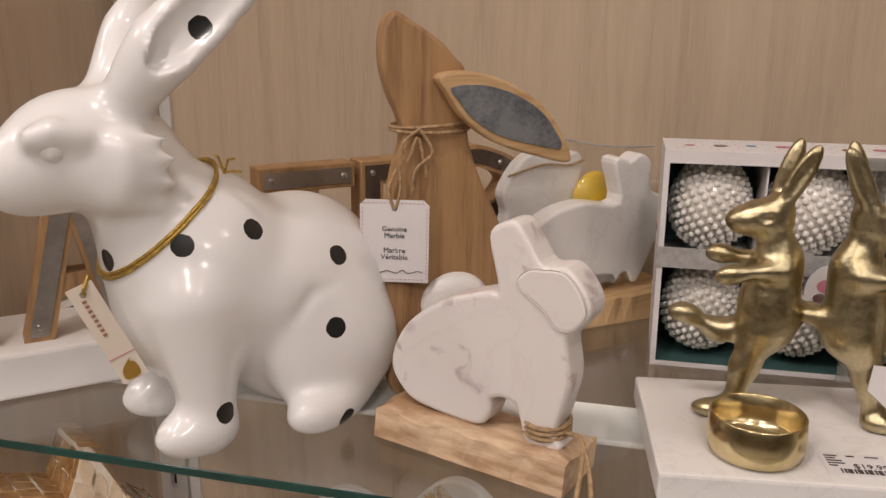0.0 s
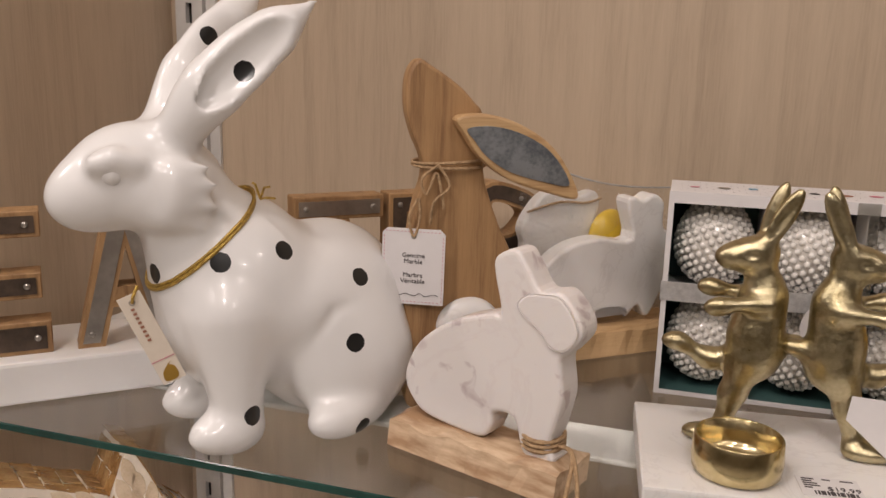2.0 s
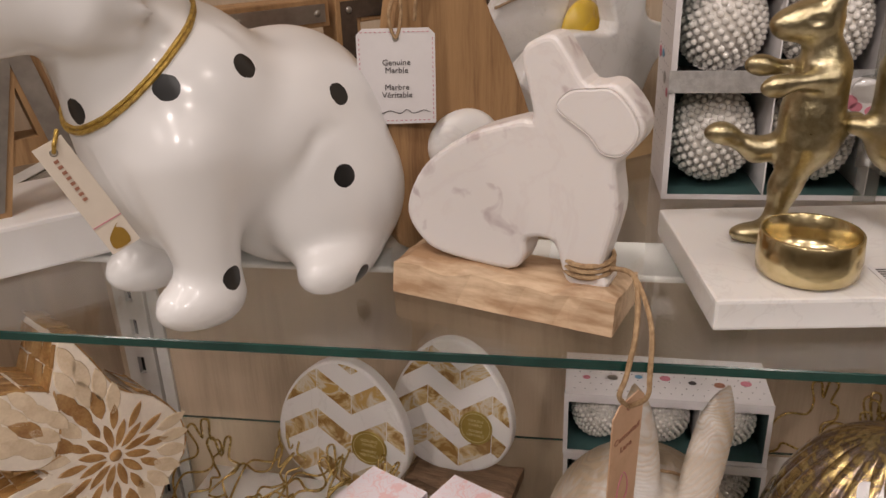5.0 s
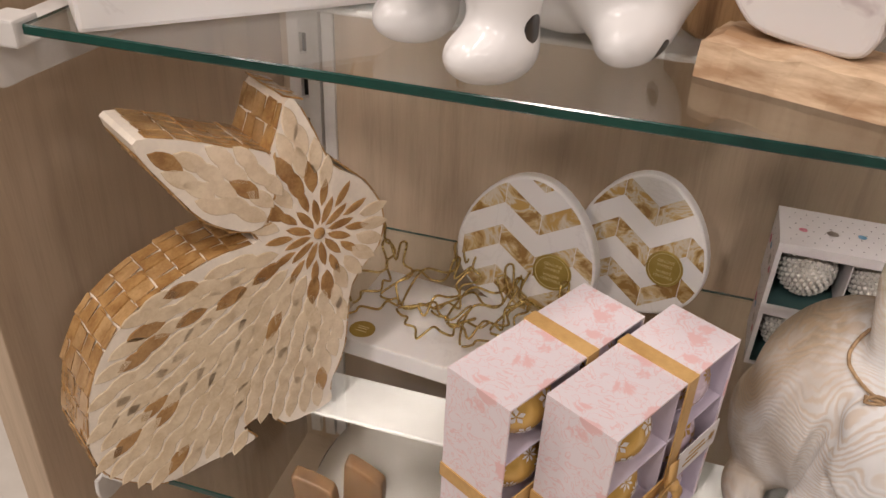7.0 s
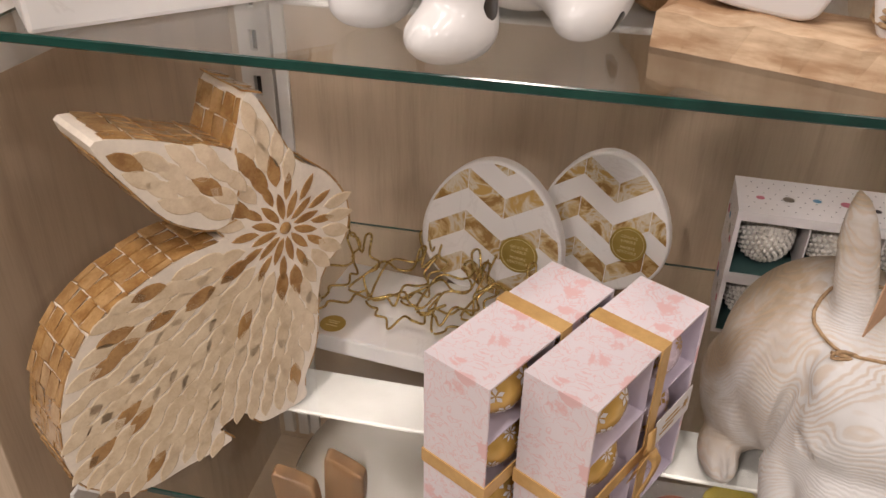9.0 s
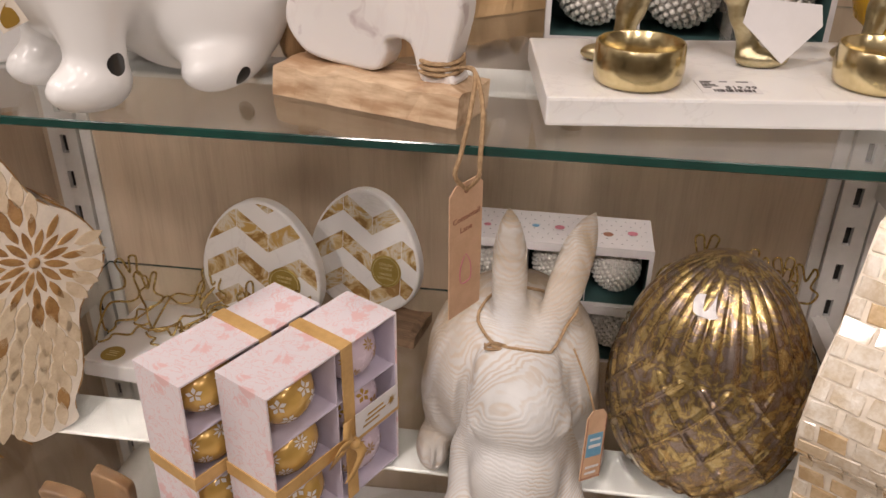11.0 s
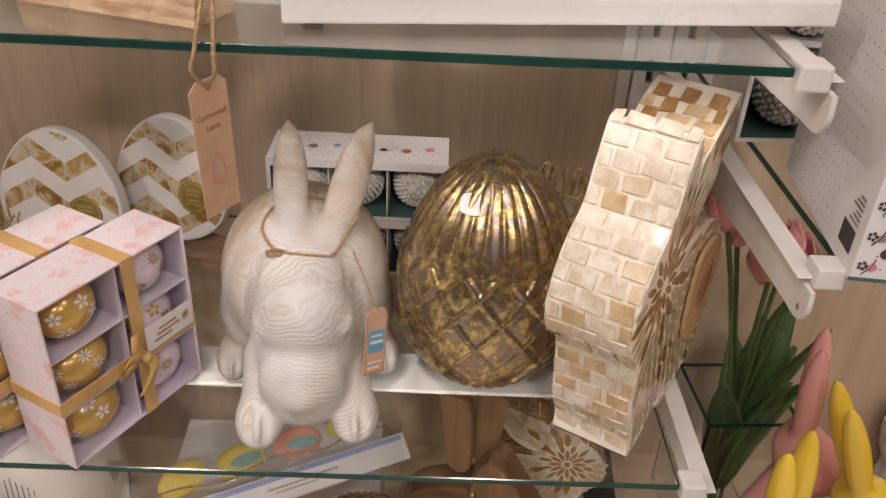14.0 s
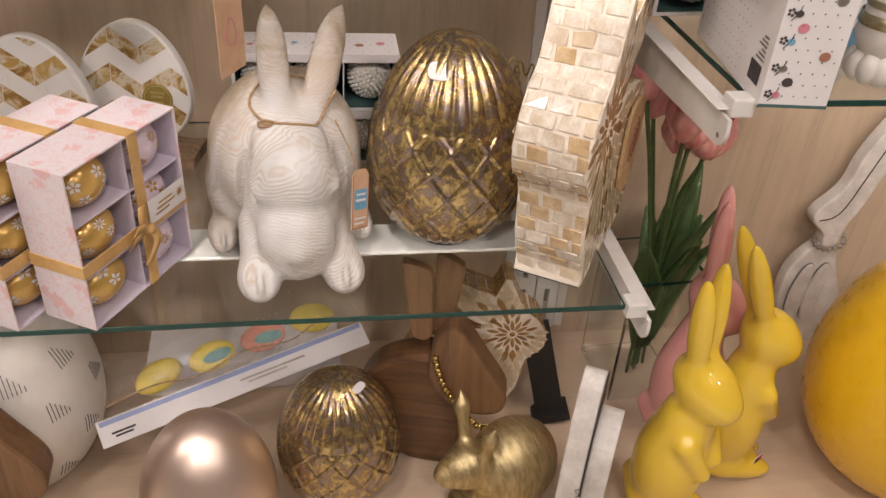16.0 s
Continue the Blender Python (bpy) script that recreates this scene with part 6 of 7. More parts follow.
    bars(g, [(-0.008, 0.009, -0.044, -0.042), (-0.008, 0.006, -0.049, -0.047), (-0.006, 0.007, -0.020, -0.018), (-0.007, 0.008, -0.026, -0.0235)], CARD, -0.001)
    part("border", join(box(-0.0115, 0.0125, -0.0008, -0.0006, -0.053, -0.0522), box(-0.0115, -0.0108, -0.0008, -0.0006, -0.053, 0.0), box(0.0118, 0.0125, -0.0008, -0.0006, -0.053, 0.0)), INK_BROWN, g)


carved_rabbit()


# second pearl egg box behind the carved rabbit, on top of another one
pearl_box(pose(0.046, 0.322, LOW, 0, 0, -3), 0.20, 0.073, 0.072, 3, 1, "white printed window box of pearl eggs lying on its back", False)
pearl_box(pose(0.045, 0.318, LOW + 0.0734, 0, 0, -1), 0.20, 0.073, 0.072, 3, 1, "white printed window box of pearl eggs stacked on another", False)


# mercury glass egg with raised diamonds
def mercury_egg(m, r, h, label):
    t = thing("mercury_egg", label, "egg ornament", m, "gold mercury glass eggs")
    steps, rings = 300, 200
    co = np.zeros((rings + 1, steps, 3))
    for j in range(rings + 1):
        u = j / rings
        a = math.pi * (0.10 + 0.90 * u)
        z = 0.5 - 0.5 * math.cos(a)
        base = math.sin(a) * (1 + 0.15 * math.cos(a)) * r * 1.005
        for i in range(steps):
            th = 2 * math.pi * i / steps
            if z > 0.66:
                k = min(1, (z - 0.66) / 0.05) * min(1, (1 - z) / 0.12)
                rel = 0.055 * r * k * (abs(math.sin(13 * th)) ** 0.7 - 0.5)
            elif z < 0.16:
                rel = 0.05 * r * (abs(math.sin(14 * th)) ** 0.6 - 0.5) * min(1, z / 0.05)
            else:
                p = (z - 0.16) / 0.50 * 4.6
                d1, d2 = (th * 13 / (2 * math.pi) + p / 2) % 1, (th * 13 / (2 * math.pi) - p / 2) % 1
                e = min(min(d1, 1 - d1), min(d2, 1 - d2))
                rel = 0.040 * r * math.exp(-(e / 0.055) ** 2) + 0.010 * r * math.exp(-((e - 0.35) / 0.16) ** 2)
            rr = base + rel
            co[j, i] = (rr * math.cos(th), rr * math.sin(th), z * h)
    low = co[0, 0, 2]
    co[:, :, 2] -= low
    idx = np.arange((rings + 1) * steps).reshape(rings + 1, steps)
    f = np.stack([idx[:-1], np.roll(idx, -1, 1)[:-1], np.roll(idx, -1, 1)[1:], idx[1:]], -1).reshape(-1, 4)
    figure("egg", (co.reshape(-1, 3), f), MERCURY, t, "diamond-moulded gold mercury glass", pose(0, 0, 0.004))
    rb = float(co[0, 0, 0])
    part("base_ring", lathe([(rb * 0.8, 0), (rb * 1.12, 0), (rb * 1.14, 0.003), (rb * 1.05, 0.009), (rb * 0.8, 0.006)], 48), BLACKPAINT, t, "dark metal base ring", True)
    return t


me1 = mercury_egg(pose(0.284, 0.152, LOW, 0, 0, 12), 0.0850, 0.238, "gold mercury glass egg with diamond relief and a sticker")
st = part("paper_sticker", slab_from(curve_points([(-0.010, -0.007), (-0.011, 0.007), (0.0, 0.010), (0.011, 0.008), (0.010, -0.007), (0.0, -0.010)], 4), -0.0004, 0.0), CARD, me1, "small white paper sticker", False, pose(-0.030, -0.0365, 0.2105, -50, 0, -32))
for i in range(9):
    a = math.pi * (0.1 + 0.8 * i / 8)
    part("print_ray", tube([Vector((0.002 * math.cos(a), -0.0006, -0.004 + 0.002 * math.sin(a))), Vector((0.007 * math.cos(a), -0.0006, -0.004 + 0.008 * math.sin(a)))], 0.0002, 4), STEEL, st)


# ---------------------------------------------------------------- right-hand bay
def tall_box():
    t = thing("printed_box", "tall white carton printed with rows of decorated eggs", "carton", pose(0.527, -0.012, BAY2, 0, 0, -6), "printed cartons")
    w, d, h = 0.062, 0.185, 0.30
    part("carton", box(0, w, 0, d, 0, h, 0.0006, 1), CARD, t)
    part("cut_edge", box(-0.0002, w + 0.0002, -0.0003, 0.0006, 0, 0.003), TEAL, t, "dark printed lower edge")
    front = lambda u, v: pose(u, -0.0004, v)
    left = lambda u, v: pose(-0.0004, u, v, 0, 0, -90)
    dot_print(t, 0.003, w - 0.003, 0.006, h - 0.003, front)
    dot_print(t, 0.05, d - 0.003, 0.006, h - 0.003, left)
    inks = (INK_RED, INK_BROWN, INK, BLUEBOX, STEEL)
    for i in range(24):
        z = 0.012 + i * 0.012
        x = 0.013 + 0.007 * (i % 2) + 0.026 * (i % 4 == 3)
        r = 0.0042 if i % 2 else 0.0030
        o = [np.array((r * 1.2 * math.cos(a), r * math.sin(a))) for a in np.linspace(0, 2 * math.pi, 13)[:-1]]
        part("printed_egg", slab_from(o, -0.0003, 0), inks[(i * 2) % 5], t, "", False, front(x, z))
        if i % 2 == 0:
            part("printed_stem", tube([Vector((x - 0.006, -0.0005, z - 0.006)), Vector((x - 0.001, -0.0005, z)), Vector((x + 0.001, -0.0005, z + 0.007))], 0.0004, 4), INK, t)
            for k in range(5):
                a = k * 1.256
                part("printed_flower", slab_from([np.array((0.0014 * math.cos(b), 0.0014 * math.sin(b))) for b in np.linspace(0, 6.28, 7)[:-1]], -0.0003, 0), INK, t, "", False, front(x - 0.007 + 0.0026 * math.cos(a), z + 0.001 + 0.0026 * math.sin(a)))
    for i in range(16):
        part("barcode_bar", box(-0.0006, -0.0003, 0.012 + 0.0016 * i, 0.0128 + 0.0016 * i + 0.0003 * (i % 3), 0.014, 0.032), INK, t)
    for k in range(6):
        part("print_bar", box(-0.0006, -0.0003, 0.012, 0.030 - 0.004 * (k % 3), 0.036 + 0.004 * k, 0.0375 + 0.004 * k), STEEL, t)


tall_box()
pearl_box(pose(0.515, 0.225, BAY2, 0, 0, 4), 0.12, 0.185, 0.075, 1, 2, "white printed window box of pearl eggs standing upright", False)

banded = thing("banded_egg", "small white egg with gold bands on the glass shelf", "egg ornament", pose(0.672, 0.045, BAY2))
part("egg", lathe([(0, 0.02), (0.02, 0.022), (0.030, 0.045), (0.026, 0.075), (0.012, 0.093), (0, 0.096)], 32), GLAZE_WHITE, banded, "", True)
part("gold_band", lathe([(0.0292, 0.055), (0.0305, 0.056), (0.0296, 0.066), (0.0285, 0.066)], 32), GOLDFOIL, banded, "gold band", True)
part("gold_band", lathe([(0.0270, 0.072), (0.0275, 0.073), (0.0258, 0.078), (0.025, 0.078)], 32), GOLDFOIL, banded, "gold band", True)
for i in range(10):
    a = 2 * math.pi * i / 10
    part("flute", ball(0.012, (0.020 * math.cos(a), 0.020 * math.sin(a), 0.0165), 2, (1, 1, 1.35)), GLAZE_WHITE, banded, "rounded white flute of the foot", True)
blue = thing("blue_packet", "blue printed packet leaning behind the cartons", "packet", pose(0.63, 0.10, BAY2, -8, 0, 5))
part("card", box(0, 0.16, 0, 0.006, 0, 0.15, 0.0015), BLUEBOX, blue)
part("white_patch", slab_from(curve_points([(0.05, 0.03), (0.06, 0.10), (0.10, 0.12), (0.13, 0.08), (0.10, 0.03)], 4), -0.0006, -0.0001), CARD, blue, "white printed patch")


# ---------------------------------------------------------------- deck
def standing_rabbit(lean):
    """Upright glazed rabbit, facing +x."""
    p = [E((-0.006, 0, 0.095), (0.050, 0.048, 0.092)), E((0.0, 0, 0.165), (0.036, 0.036, 0.055)), C((0.002, 0, 0.18), (0.004, 0, 0.225), 0.028, 0.026), E((0.010, 0, 0.247), (0.047, 0.036, 0.037), (0, 34, 0)), E((0.034, 0, 0.226), (0.028, 0.025, 0.025)),
         E((0.0, 0.0, 0.02), (0.055, 0.046, 0.022)), E((-0.05, 0, 0.04), (0.016, 0.016, 0.016))]
    p += mirrored([E((0.040, 0.022, 0.012), (0.034, 0.017, 0.013)), C((0.020, 0.034, 0.165), (0.046, 0.018, 0.120), 0.013, 0.010), E((-0.002 - 0.0014 * lean, 0.019, 0.332), (0.0155, 0.012, 0.078), (-4, -lean, 0))])
    return solid(p, (), 0.016, 0.0036)


body, upright = standing_rabbit(24), standing_rabbit(5)
lowest = float(body[0][:, 2].min())
y1 = tagged(figure("glazed_rabbit", upright, YELLOW, None, "", pose(0.612, 0.078, DECK - lowest, 0, 0, -48) @ Matrix.Diagonal((1.0, 1.0, 1.0, 1))), "glossy yellow ceramic rabbit standing upright", "rabbit statue", "glazed rabbits")
y2 = again(y1, pose(0.732, 0.150, DECK - lowest, 0, 0, -4) @ Matrix.Diagonal((0.95, 0.95, 1.03, 1)))
y2.parent = None
y2.data = figure("spare", body, YELLOW).data
bpy.data.objects.remove(bpy.data.objects["spare"])
pk = again(y1, pose(0.688, 0.225, DECK - lowest, 0, 0, -26) @ Matrix.Diagonal((0.95, 0.95, 1.05, 1)))
pk.parent = None
pk.data = pk.data.copy()
pk.data.materials[0] = PINK
tagged(pk, "glossy pink ceramic rabbit standing behind a yellow one")
sticker = thing("flag_sticker", "tiny red and black paper sticker on the rabbit", "sticker", pose(0.762, 0.106, DECK + 0.058, 0, 0, 30))
part("paper", box(-0.009, 0.009, -0.0006, 0, -0.006, 0.006), CARD, sticker)
part("black_half", box(-0.008, -0.001, -0.0010, -0.0006, -0.005, 0.005), BLACKPAINT, sticker)
part("red_half", box(0.0, 0.008, -0.0010, -0.0006, -0.005, 0.005), SEALRED, sticker)

egg = part("large_egg", lathe([(0, 0.0)] + [(0.158 * math.sin(a) * (1 + 0.12 * math.cos(a)), 0.205 - 0.205 * math.cos(a)) for a in np.linspace(0.12, math.pi - 0.02, 40)] + [(0, 0.41)], 64), ORANGE, None, "", True, pose(0.985, 0.115, DECK))
tagged(egg, "very large glossy amber yellow egg on the deck", "egg ornament")


def turned_egg(name, label, m, r, h, mat):
    prof = [(0, 0)] + [(r * math.sin(a) * (1 + 0.14 * math.cos(a)), h / 2 - h / 2 * math.cos(a)) for a in np.linspace(0.1, math.pi - 0.02, 40)] + [(0, h)]
    return tagged(part(name, lathe(prof, 64), mat, None, "", True, m), label, "egg ornament")


turned_egg("rose_gold_egg", "satin rose gold egg standing on the deck", pose(-0.005, 0.085, DECK), 0.084, 0.225, ROSEGOLD)
me2 = mercury_egg(pose(0.160, 0.165, DECK, 0, 0, 40), 0.081, 0.214, "gold mercury glass egg standing on the deck")
part("paper_sticker", slab_from(curve_points([(-0.009, -0.004), (-0.008, 0.005), (0.008, 0.005), (0.009, -0.004)], 3), -0.0004, 0), CARD, me2, "small white paper sticker", False, pose(0.010, -0.030, 0.203, -62, 0, 10))

# white vase-egg with hatched triangles
ve = thing("patterned_egg", "large matt white ceramic egg with hatched black triangles", "egg ornament", pose(-0.285, 0.25, DECK))
ER, EH = 0.125, 0.31
egg_r = lambda z: ER * math.sqrt(max(0.0, 1 - ((z - EH * 0.47) / (EH * 0.53)) ** 2)) * (1 - 0.14 * (z / EH - 0.5))
part("egg", lathe([(0, 0)] + [(egg_r(EH * i / 40), EH * i / 40) for i in range(1, 40)] + [(0, EH)], 56), GLAZE_WHITE, ve, "", True)
for row in range(4):
    for k in range(9):
        a = 2 * math.pi * (k + 0.5 * (row % 2)) / 9
        z0 = 0.05 + row * 0.055
        lines = None
        for i in range(6):
            u = -0.013 + 0.0052 * i
            top = 0.030 * (1 - abs(u + 0.010) / 0.030)
            pts = []
            for zz in (z0, z0 + max(0.004, top) * 0.5, z0 + max(0.004, top)):
                r = egg_r(zz) + 0.0003
                pts.append(Vector((r * math.cos(a + u / r), r * math.sin(a + u / r), zz)))
            b = tube(pts, 0.00055, 4)
            lines = b if lines is None else join(lines, b)
        part("hatched_triangle", lines, INK, ve, "black hatched triangle")

# dark wooden rabbits with bead strings
def timber_rabbit(m, mat, label):
    t = thing("wooden_rabbit", label, "rabbit ornament", m, "dark wooden rabbits")
    bo = curve_points([(-0.100, 0.02), (-0.112, 0.09), (-0.085, 0.150), (-0.02, 0.175), (0.01, 0.150), (0.03, 0.10), (0.025, 0.03), (0.035, 0.0), (-0.03, 0.0), (-0.06, 0.012), (-0.09, 0.0)], 5)
    part("body", slab_from(bo, -0.022, 0.022, 0.006), mat, t, "dark turned wooden body")
    hd = curve_points([(-0.02, 0.150), (-0.012, 0.205), (0.012, 0.222), (0.050, 0.170), (0.078, 0.125), (0.070, 0.100), (0.035, 0.095), (0.0, 0.115)], 5)
    part("head", slab_from(hd, -0.026, 0.018, 0.005), WALNUT, t, "lighter wooden head")
    for k, (dx, tilt) in enumerate(((-0.026, -6), (-0.006, 5))):
        ear = curve_points([(-0.011, 0.0), (-0.016, 0.05), (-0.0175, 0.088), (-0.0165, 0.099), (-0.006, 0.097), (0.010, 0.090), (0.0165, 0.082), (0.016, 0.05), (0.011, 0.0)], 4)
        part("ear", slab_from(ear, -0.007, 0.007, 0.002), WALNUT, t, "", False, pose(-0.004 + dx, -0.014 + 0.02 * k, 0.205, 0, tilt, 0))
    line = curve_points([(-0.012, -0.027, 0.185), (0.000, -0.031, 0.150), (0.022, -0.032, 0.115), (0.050, -0.032, 0.088), (0.070, -0.030, 0.090)], 6, False)
    s = part("bead_string", tube(line, 0.0007, 5), GOLDWIRE, t, "string of small gold beads")
    bead = None
    for i, q in enumerate(line):
        o = ball(0.0044, (0, 0, 0), 1) if bead is None else None
        place = pose(float(q[0]), float(q[1]) - 0.002, float(q[2]) - 0.003 - 0.002 * (i % 2))
        if bead is None:
            bead = part("bead", o, GOLDWIRE, s, "", True, place)
        else:
            again(bead, place, s)
    return t


timber_rabbit(pose(0.312, 0.215, DECK, 0, 0, -14) @ Matrix.Diagonal((1.12, 1.12, 1.17, 1)), DARKWOOD, "dark wooden rabbit with a gold bead necklace")
timber_rabbit(pose(-0.272, 0.085, DECK, 0, 0, 4) @ Matrix.Diagonal((1.1, 1.1, 1.36, 1)), DARKWOOD, "dark wooden rabbit with tall split ears beside the white egg")

capiz_rabbit(pose(0.298, 0.310, DECK + 0.0012, 0, 0, -6) @ Matrix.Diagonal((0.82, 0.82, 0.82, 1)), 0.056, "brown", "capiz shell flower rabbit standing on the deck")

board = thing("black_board", "black painted wooden board leaning behind the sign", "board", pose(0.500, 0.27, DECK, -14, -14, -6))
part("board", box(-0.022, 0.022, 0, 0.014, 0.0, 0.165, 0.002), BLACKPAINT, board)
part("board_foot", box(-0.030, 0.030, -0.02, 0.034, -0.001, 0.012, 0.002), BLACKPAINT, board)

# distressed white wooden block sign with beads
sg = thing("wooden_block_sign", "distressed white wooden rabbit block with a metal bead string", "block sign", pose(0.462, 0.060, DECK, 0, 0, 62) @ Matrix.Diagonal((1, 1, 1.06, 1)))
part("block", slab_from(curve_points([(-0.05, 0), (-0.055, 0.10), (-0.04, 0.20), (-0.015, 0.262), (0.012, 0.272), (0.035, 0.24), (0.05, 0.15), (0.052, 0.0)], 5), -0.016, 0.012, 0.002), DISTRESSED, sg, "chipped white painted block")
part("back_block", slab_from(curve_points([(-0.04, 0), (-0.042, 0.12), (-0.03, 0.19), (0.02, 0.215), (0.042, 0.15), (0.045, 0.0)], 5), -0.046, -0.0175, 0.002), DISTRESSED, sg, "chipped white painted block")
part("black_edge", slab_from(curve_points([(-0.051, 0), (-0.056, 0.10), (-0.041, 0.20), (-0.016, 0.263), (0.012, 0.273), (0.036, 0.24), (0.051, 0.15), (0.053, 0.0)], 5), -0.0172, -0.0162), BLACKPAINT, sg, "rubbed dark edge")
b0 = None
for i in range(14):
    place = pose(-0.058 + 0.0015 * (i % 3), -0.016 + 0.002 * (i % 2), 0.02 + 0.009 * i)
    b0 = part("bead", ball(0.0035, (0, 0, 0), 1), STEEL, sg, "dull metal bead", True, place) if b0 is None else again(b0, place)

# small gold rabbit with its ears up
gp = [E((0, 0.03, 0.075), (0.060, 0.070, 0.072)), E((-0.015, -0.045, 0.10), (0.032, 0.036, 0.034)), E((-0.022, -0.075, 0.092), (0.018, 0.018, 0.016)), C((-0.032, -0.035, 0.12), (-0.055, -0.03, 0.175), 0.010, 0.009), C((-0.055, -0.03, 0.175), (-0.062, -0.028, 0.20), 0.009, 0.002),
      C((0.004, -0.035, 0.12), (0.012, -0.03, 0.165), 0.010, 0.009), C((0.012, -0.03, 0.165), (0.016, -0.028, 0.19), 0.009, 0.002), E((0, 0, 0.02), (0.055, 0.075, 0.024))]
gr = solid(gp, (), 0.014, 0.004)
tagged(figure("gold_rabbit", gr, ANTIQUE_GOLD, None, "", pose(0.372, 0.105, DECK - float(gr[0][:, 2].min()), 0, 0, -62) @ Matrix.Diagonal((0.95, 0.95, 0.95, 1))), "small antique gold rabbit figure crouching", "rabbit statue")

# packet with a garland of wooden eggs, leaning across the boxes behind
g0, g1 = Vector((-0.155, 0.185, DECK + 0.080)), Vector((0.217, 0.335, DECK + 0.117))
gx = (g1 - g0).normalized()
gy = (Vector((0.05, 0.60, -0.80)) - gx * gx.dot(Vector((0.05, 0.60, -0.80)))).normalized()
GARLAND = Matrix((gx, gy, gx.cross(gy))).transposed().to_4x4()
GARLAND.translation = g0
def garland():
    t = thing("garland_packet", "clear packet holding a garland of painted wooden eggs", "packet", GARLAND)
    L = 0.40
    part("header_card", box(0, L, 0, 0.0012, 0.0, 0.038), CARD, t, "white header card with a blue stripe")
    part("blue_stripe", box(0.004, L - 0.004, -0.0003, -0.0001, 0.029, 0.036), STRIPE_BLUE, t, "blue stripe")
    for a, b, z in ((0.016, 0.048, 0.014), (0.02, 0.044, 0.009), (0.20, 0.30, 0.018), (0.21, 0.27, 0.012)):
        part("print_bar", box(a, b, -0.0004, -0.0001, z, z + 0.003), INK if a < 0.1 else STEEL, t)
    cols = ((LEMON, SALMON), (LEMON, TEALPAINT), (SALMON, TEALPAINT), (LEMON, CARD))
    for i, (c1, c2) in enumerate(cols):
        x = 0.098 + 0.079 * i
        e = part("wooden_egg", ball(0.028, (0, 0, 0), 3, (1.25, 0.32, 0.78)), c1, t, "flat painted wooden egg", True, pose(x, 0.012, 0.072, 0, -14 + 9 * i, 0))
        if i in (1, 2):
            part("painted_patch", ball(0.021, (0.004, -0.0036, -0.003), 3, (1.2, 0.32, 0.55)), c2, e, "", True)
    part("string", tube(curve_points([(0.02, 0.006, 0.055), (0.085, 0.004, 0.060), (0.15, 0.004, 0.050), (0.22, 0.003, 0.060), (0.29, 0.004, 0.050), (0.34, 0.004, 0.062), (0.385, 0.006, 0.052)], 6, False), 0.0013, 5), TWINE, t, "jute string")
    bm = bmesh.new()
    bmesh.ops.create_grid(bm, x_segments=40, y_segments=14, size=0.5)
    for v in bm.verts:
        x, y = v.co.x + 0.5, v.co.y + 0.5
        v.co = Vector((x * L, -0.004 - 0.014 * math.sin(math.pi * y) + 0.005 * noise.noise((x * 18, y * 6, 2)), 0.034 + y * 0.095))
    o = part("clear_front", bm, PLASTIC, t, "crinkled clear plastic", True)
    o.visible_shadow = False


garland()
wedge = tagged(part("white_box", box(0, 0.30, 0, 0.09, 0, 0.06, 0.002), CARD, None, "", False, pose(-0.13, 0.365, DECK, 0, 0, 2)), "plain white carton behind the garland packet", "carton")


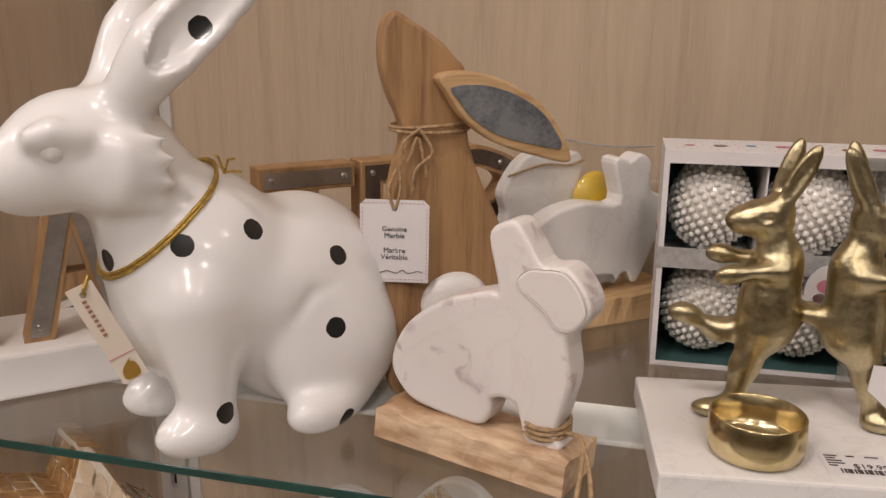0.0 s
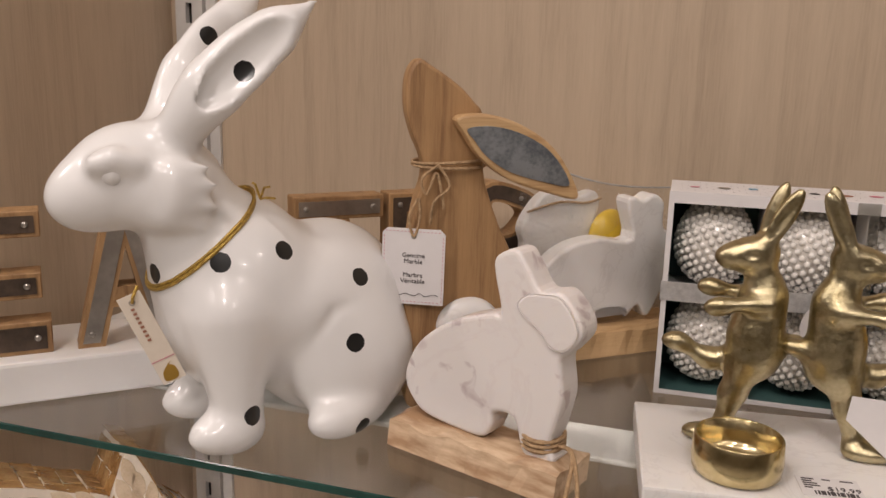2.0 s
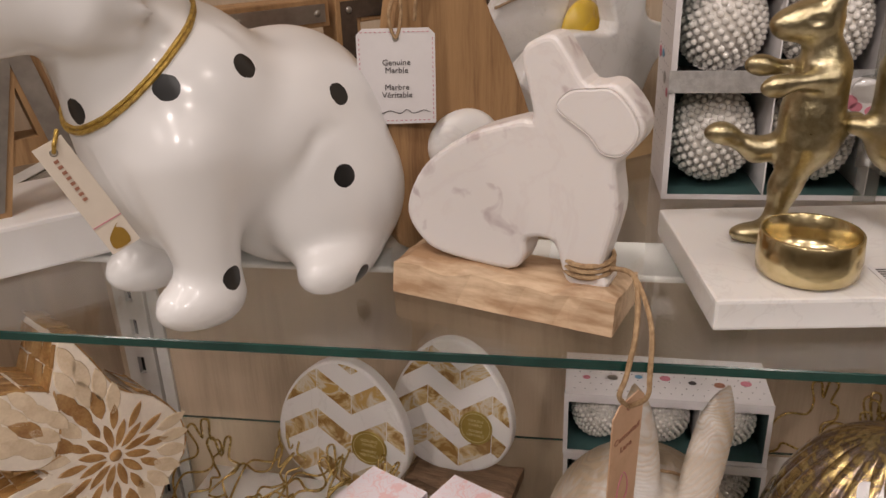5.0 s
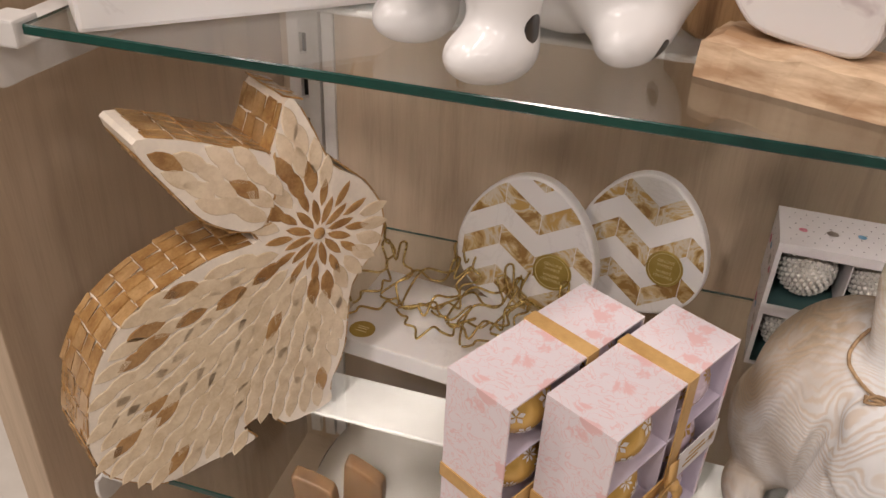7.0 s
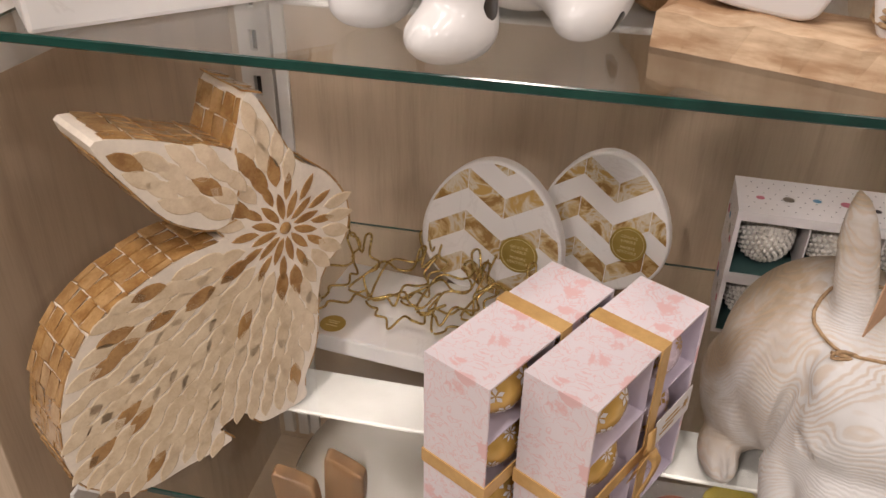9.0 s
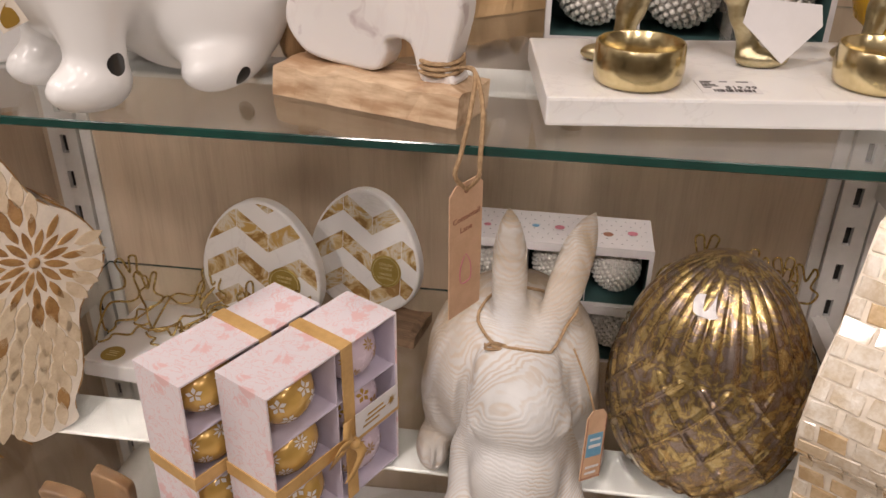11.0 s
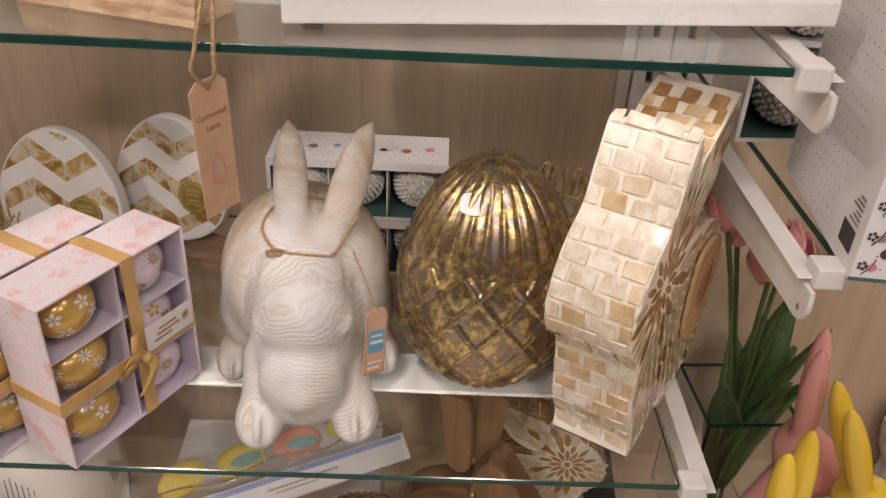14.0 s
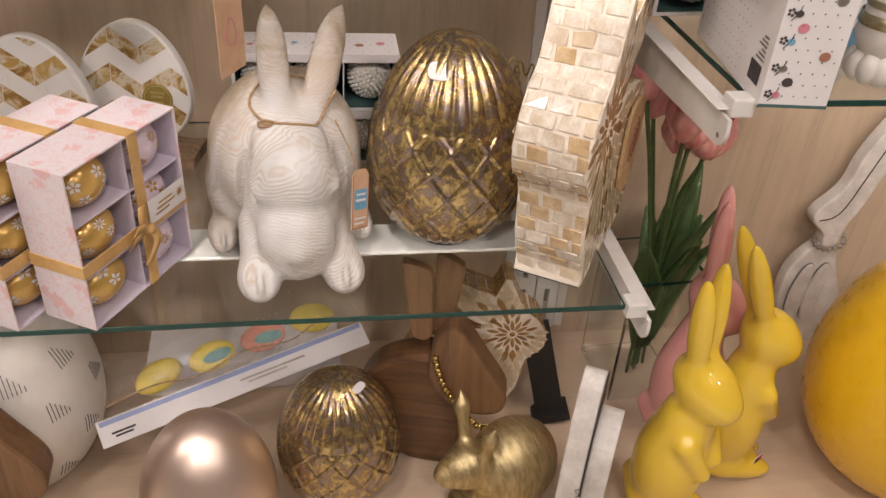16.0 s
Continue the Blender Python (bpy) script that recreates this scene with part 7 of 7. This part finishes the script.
# glass vase of tulips
def tulips():
    v = thing("glass_vase", "square clear glass vase standing on the deck", "vase", pose(0.662, 0.362, DECK, 0, 0, 4))
    w, h, k = 0.064, 0.235, 0.004
    for nm, b in (("glass_wall", (-w, w, -w, -w + k, 0.0, h)), ("glass_wall", (-w, w, w - k, w, 0.0, h)), ("glass_wall", (-w, -w + k, -w + k, w - k, 0.0, h)), ("glass_wall", (w - k, w, -w + k, w - k, 0.0, h)), ("glass_base", (-w + k, w - k, -w + k, w - k, 0.0, 0.014))):
        part(nm, box(*b, 0.0008, 1), GLASS_CLEAR, v).visible_shadow = False
    part("rim", join(box(-w, w, -w, -w + k, h, h + 0.0012), box(w - k, w, -w + k, w - k, h, h + 0.0012), box(-w, -w + k, -w + k, w - k, h, h + 0.0012), box(-w + k, w - k, w - k, w, h, h + 0.0012)), GLASS_EDGE, v, "green glass rim")
    rnd = random.Random(4)
    for i, (dx, dy, hh) in enumerate(((-0.12, -0.105, 0.545), (-0.07, -0.13, 0.50), (-0.045, -0.10, 0.475), (-0.015, -0.09, 0.455), (-0.085, -0.06, 0.50), (-0.03, -0.05, 0.44))):
        t = thing("tulip", "artificial pink tulip with long green leaves", "flower", pose(0.662, 0.362, DECK + 0.016), "tulips")
        bx, by = rnd.uniform(-0.025, 0.025), rnd.uniform(-0.02, 0.02)
        stem = curve_points([(bx, by, 0), (bx * 0.6 + dx * 0.15, by + dy * 0.15, hh * 0.4), (dx * 0.6, dy * 0.6, hh * 0.75), (dx, dy, hh)], 6, False)
        part("stem", tube(stem, 0.0030, 7), LEAF, t, "", True)
        for k in range(6):
            a = 2 * math.pi * k / 6
            bm = bmesh.new()
            rows = []
            for j in range(6):
                q = j / 5
                rad = 0.026 * math.sin(math.pi * (0.12 + 0.70 * q)) + (0.002 if k % 2 else 0)
                wd = 0.021 * math.sin(math.pi * min(0.97, 0.15 + 0.80 * q))
                rows.append([bm.verts.new((rad * math.cos(a + s * wd / 0.022), rad * math.sin(a + s * wd / 0.022), 0.066 * q)) for s in (-0.9, -0.3, 0.3, 0.9)])
            for r0, r1 in zip(rows, rows[1:]):
                for c in range(3):
                    bm.faces.new((r0[c], r0[c + 1], r1[c + 1], r1[c]))
            bm.normal_update()
            bmesh.ops.solidify(bm, geom=list(bm.faces), thickness=0.0008)
            part("petal", bm, PETAL, t, "pink petal", True, pose(dx, dy, hh - 0.004, 16 * rnd.uniform(-1, 1), 14 * rnd.uniform(-1, 1), 0))
        for k in range(2):
            a = rnd.uniform(0, 6.28) if k else -1.2 + 0.5 * i
            le = rnd.uniform(0.20, 0.30)
            bm = bmesh.new()
            rows = []
            for j in range(9):
                q = j / 8
                out = 0.012 + 0.065 * q * q
                wd = 0.030 * math.sin(math.pi * min(0.98, 0.10 + 0.88 * q)) ** 0.8
                c = Vector((bx + out * math.cos(a), by + out * math.sin(a), 0.06 + le * q))
                s = Vector((-math.sin(a), math.cos(a), 0))
                n = Vector((math.cos(a), math.sin(a), 0))
                rows.append([bm.verts.new(c + s * wd * f - n * 0.35 * wd * (1 - abs(f))) for f in (-1, -0.5, 0, 0.5, 1)])
            for r0, r1 in zip(rows, rows[1:]):
                for c in range(4):
                    bm.faces.new((r0[c], r0[c + 1], r1[c + 1], r1[c]))
            bm.normal_update()
            bmesh.ops.solidify(bm, geom=list(bm.faces), thickness=0.0008)
            part("leaf", bm, LEAF, t, "long green leaf", True)


GLASS_CLEAR = clear("vase_glass", (0.96, 0.98, 0.97))
tulips()


# distressed white wooden hare standing against the back panel
def plank_hare():
    t = thing("plank_hare", "distressed white wooden hare cut-out leaning on the back panel", "rabbit ornament", pose(0.995, 0.425, DECK, -1.5, 0, 0))
    body = [(-0.012, 0.212), (-0.044, 0.180), (-0.058, 0.138), (-0.054, 0.085), (-0.040, 0.050), (-0.030, 0.0), (0.105, 0.0), (0.098, 0.040), (0.074, 0.060), (0.056, 0.110), (0.036, 0.158), (0.014, 0.214)]
    part("body", slab_from(curve_points(body, 5), -0.008, 0.016, 0.003), DISTRESSED, t, "chipped white painted body")
    head = [(-0.012, 0.212), (-0.016, 0.232), (-0.030, 0.246), (-0.044, 0.262), (-0.042, 0.280), (-0.018, 0.306), (-0.004, 0.328), (0.006, 0.372), (0.022, 0.410), (0.046, 0.452), (0.062, 0.462), (0.072, 0.440), (0.068, 0.395), (0.054, 0.344), (0.036, 0.284), (0.020, 0.250), (0.012, 0.214)]
    part("head_and_ear", slab_from(curve_points(head, 4), -0.014, 0.012, 0.003), DISTRESSED, t, "chipped white painted head and ear")
    for dx in (0.0, 0.030):
        paw = [(-0.040 + dx, 0.062), (-0.046 + dx, 0.110), (-0.036 + dx, 0.160), (-0.022 + dx, 0.176), (-0.012 + dx, 0.160), (-0.016 + dx, 0.110), (-0.020 + dx, 0.066)]
        part("paw", slab_from(curve_points(paw, 5), -0.018, -0.0085, 0.003), DISTRESSED, t, "raised white painted paw")
        rim = [(x, -0.0135, z) for x, z in curve_points(paw, 4)]
        part("rubbed_line", tube(rim + rim[:1], 0.0011, 5), BLACKPAINT, t, "rubbed dark edge")
    part("rubbed_line", tube(curve_points([(-0.034, -0.0145, 0.262), (-0.010, -0.0145, 0.268), (0.006, -0.0145, 0.290), (0.026, -0.0145, 0.350), (0.052, -0.0145, 0.430)], 5, False), 0.0011, 5), BLACKPAINT, t, "rubbed dark edge")


plank_hare()
col = thing("bead_collar", "collar of dull metal beads round the wooden hare", "bead string", pose(0.996, 0.424, DECK + 0.219, 0, -8, 0))
b0 = None
for i in range(16):
    a = 2 * math.pi * i / 16
    place = pose(0.023 * math.cos(a), 0.022 * math.sin(a), 0.006 * math.sin(a + 1))
    b0 = part("bead", ball(0.0052, (0, 0, 0), 1), STEEL, col, "", True, place) if b0 is None else again(b0, place)
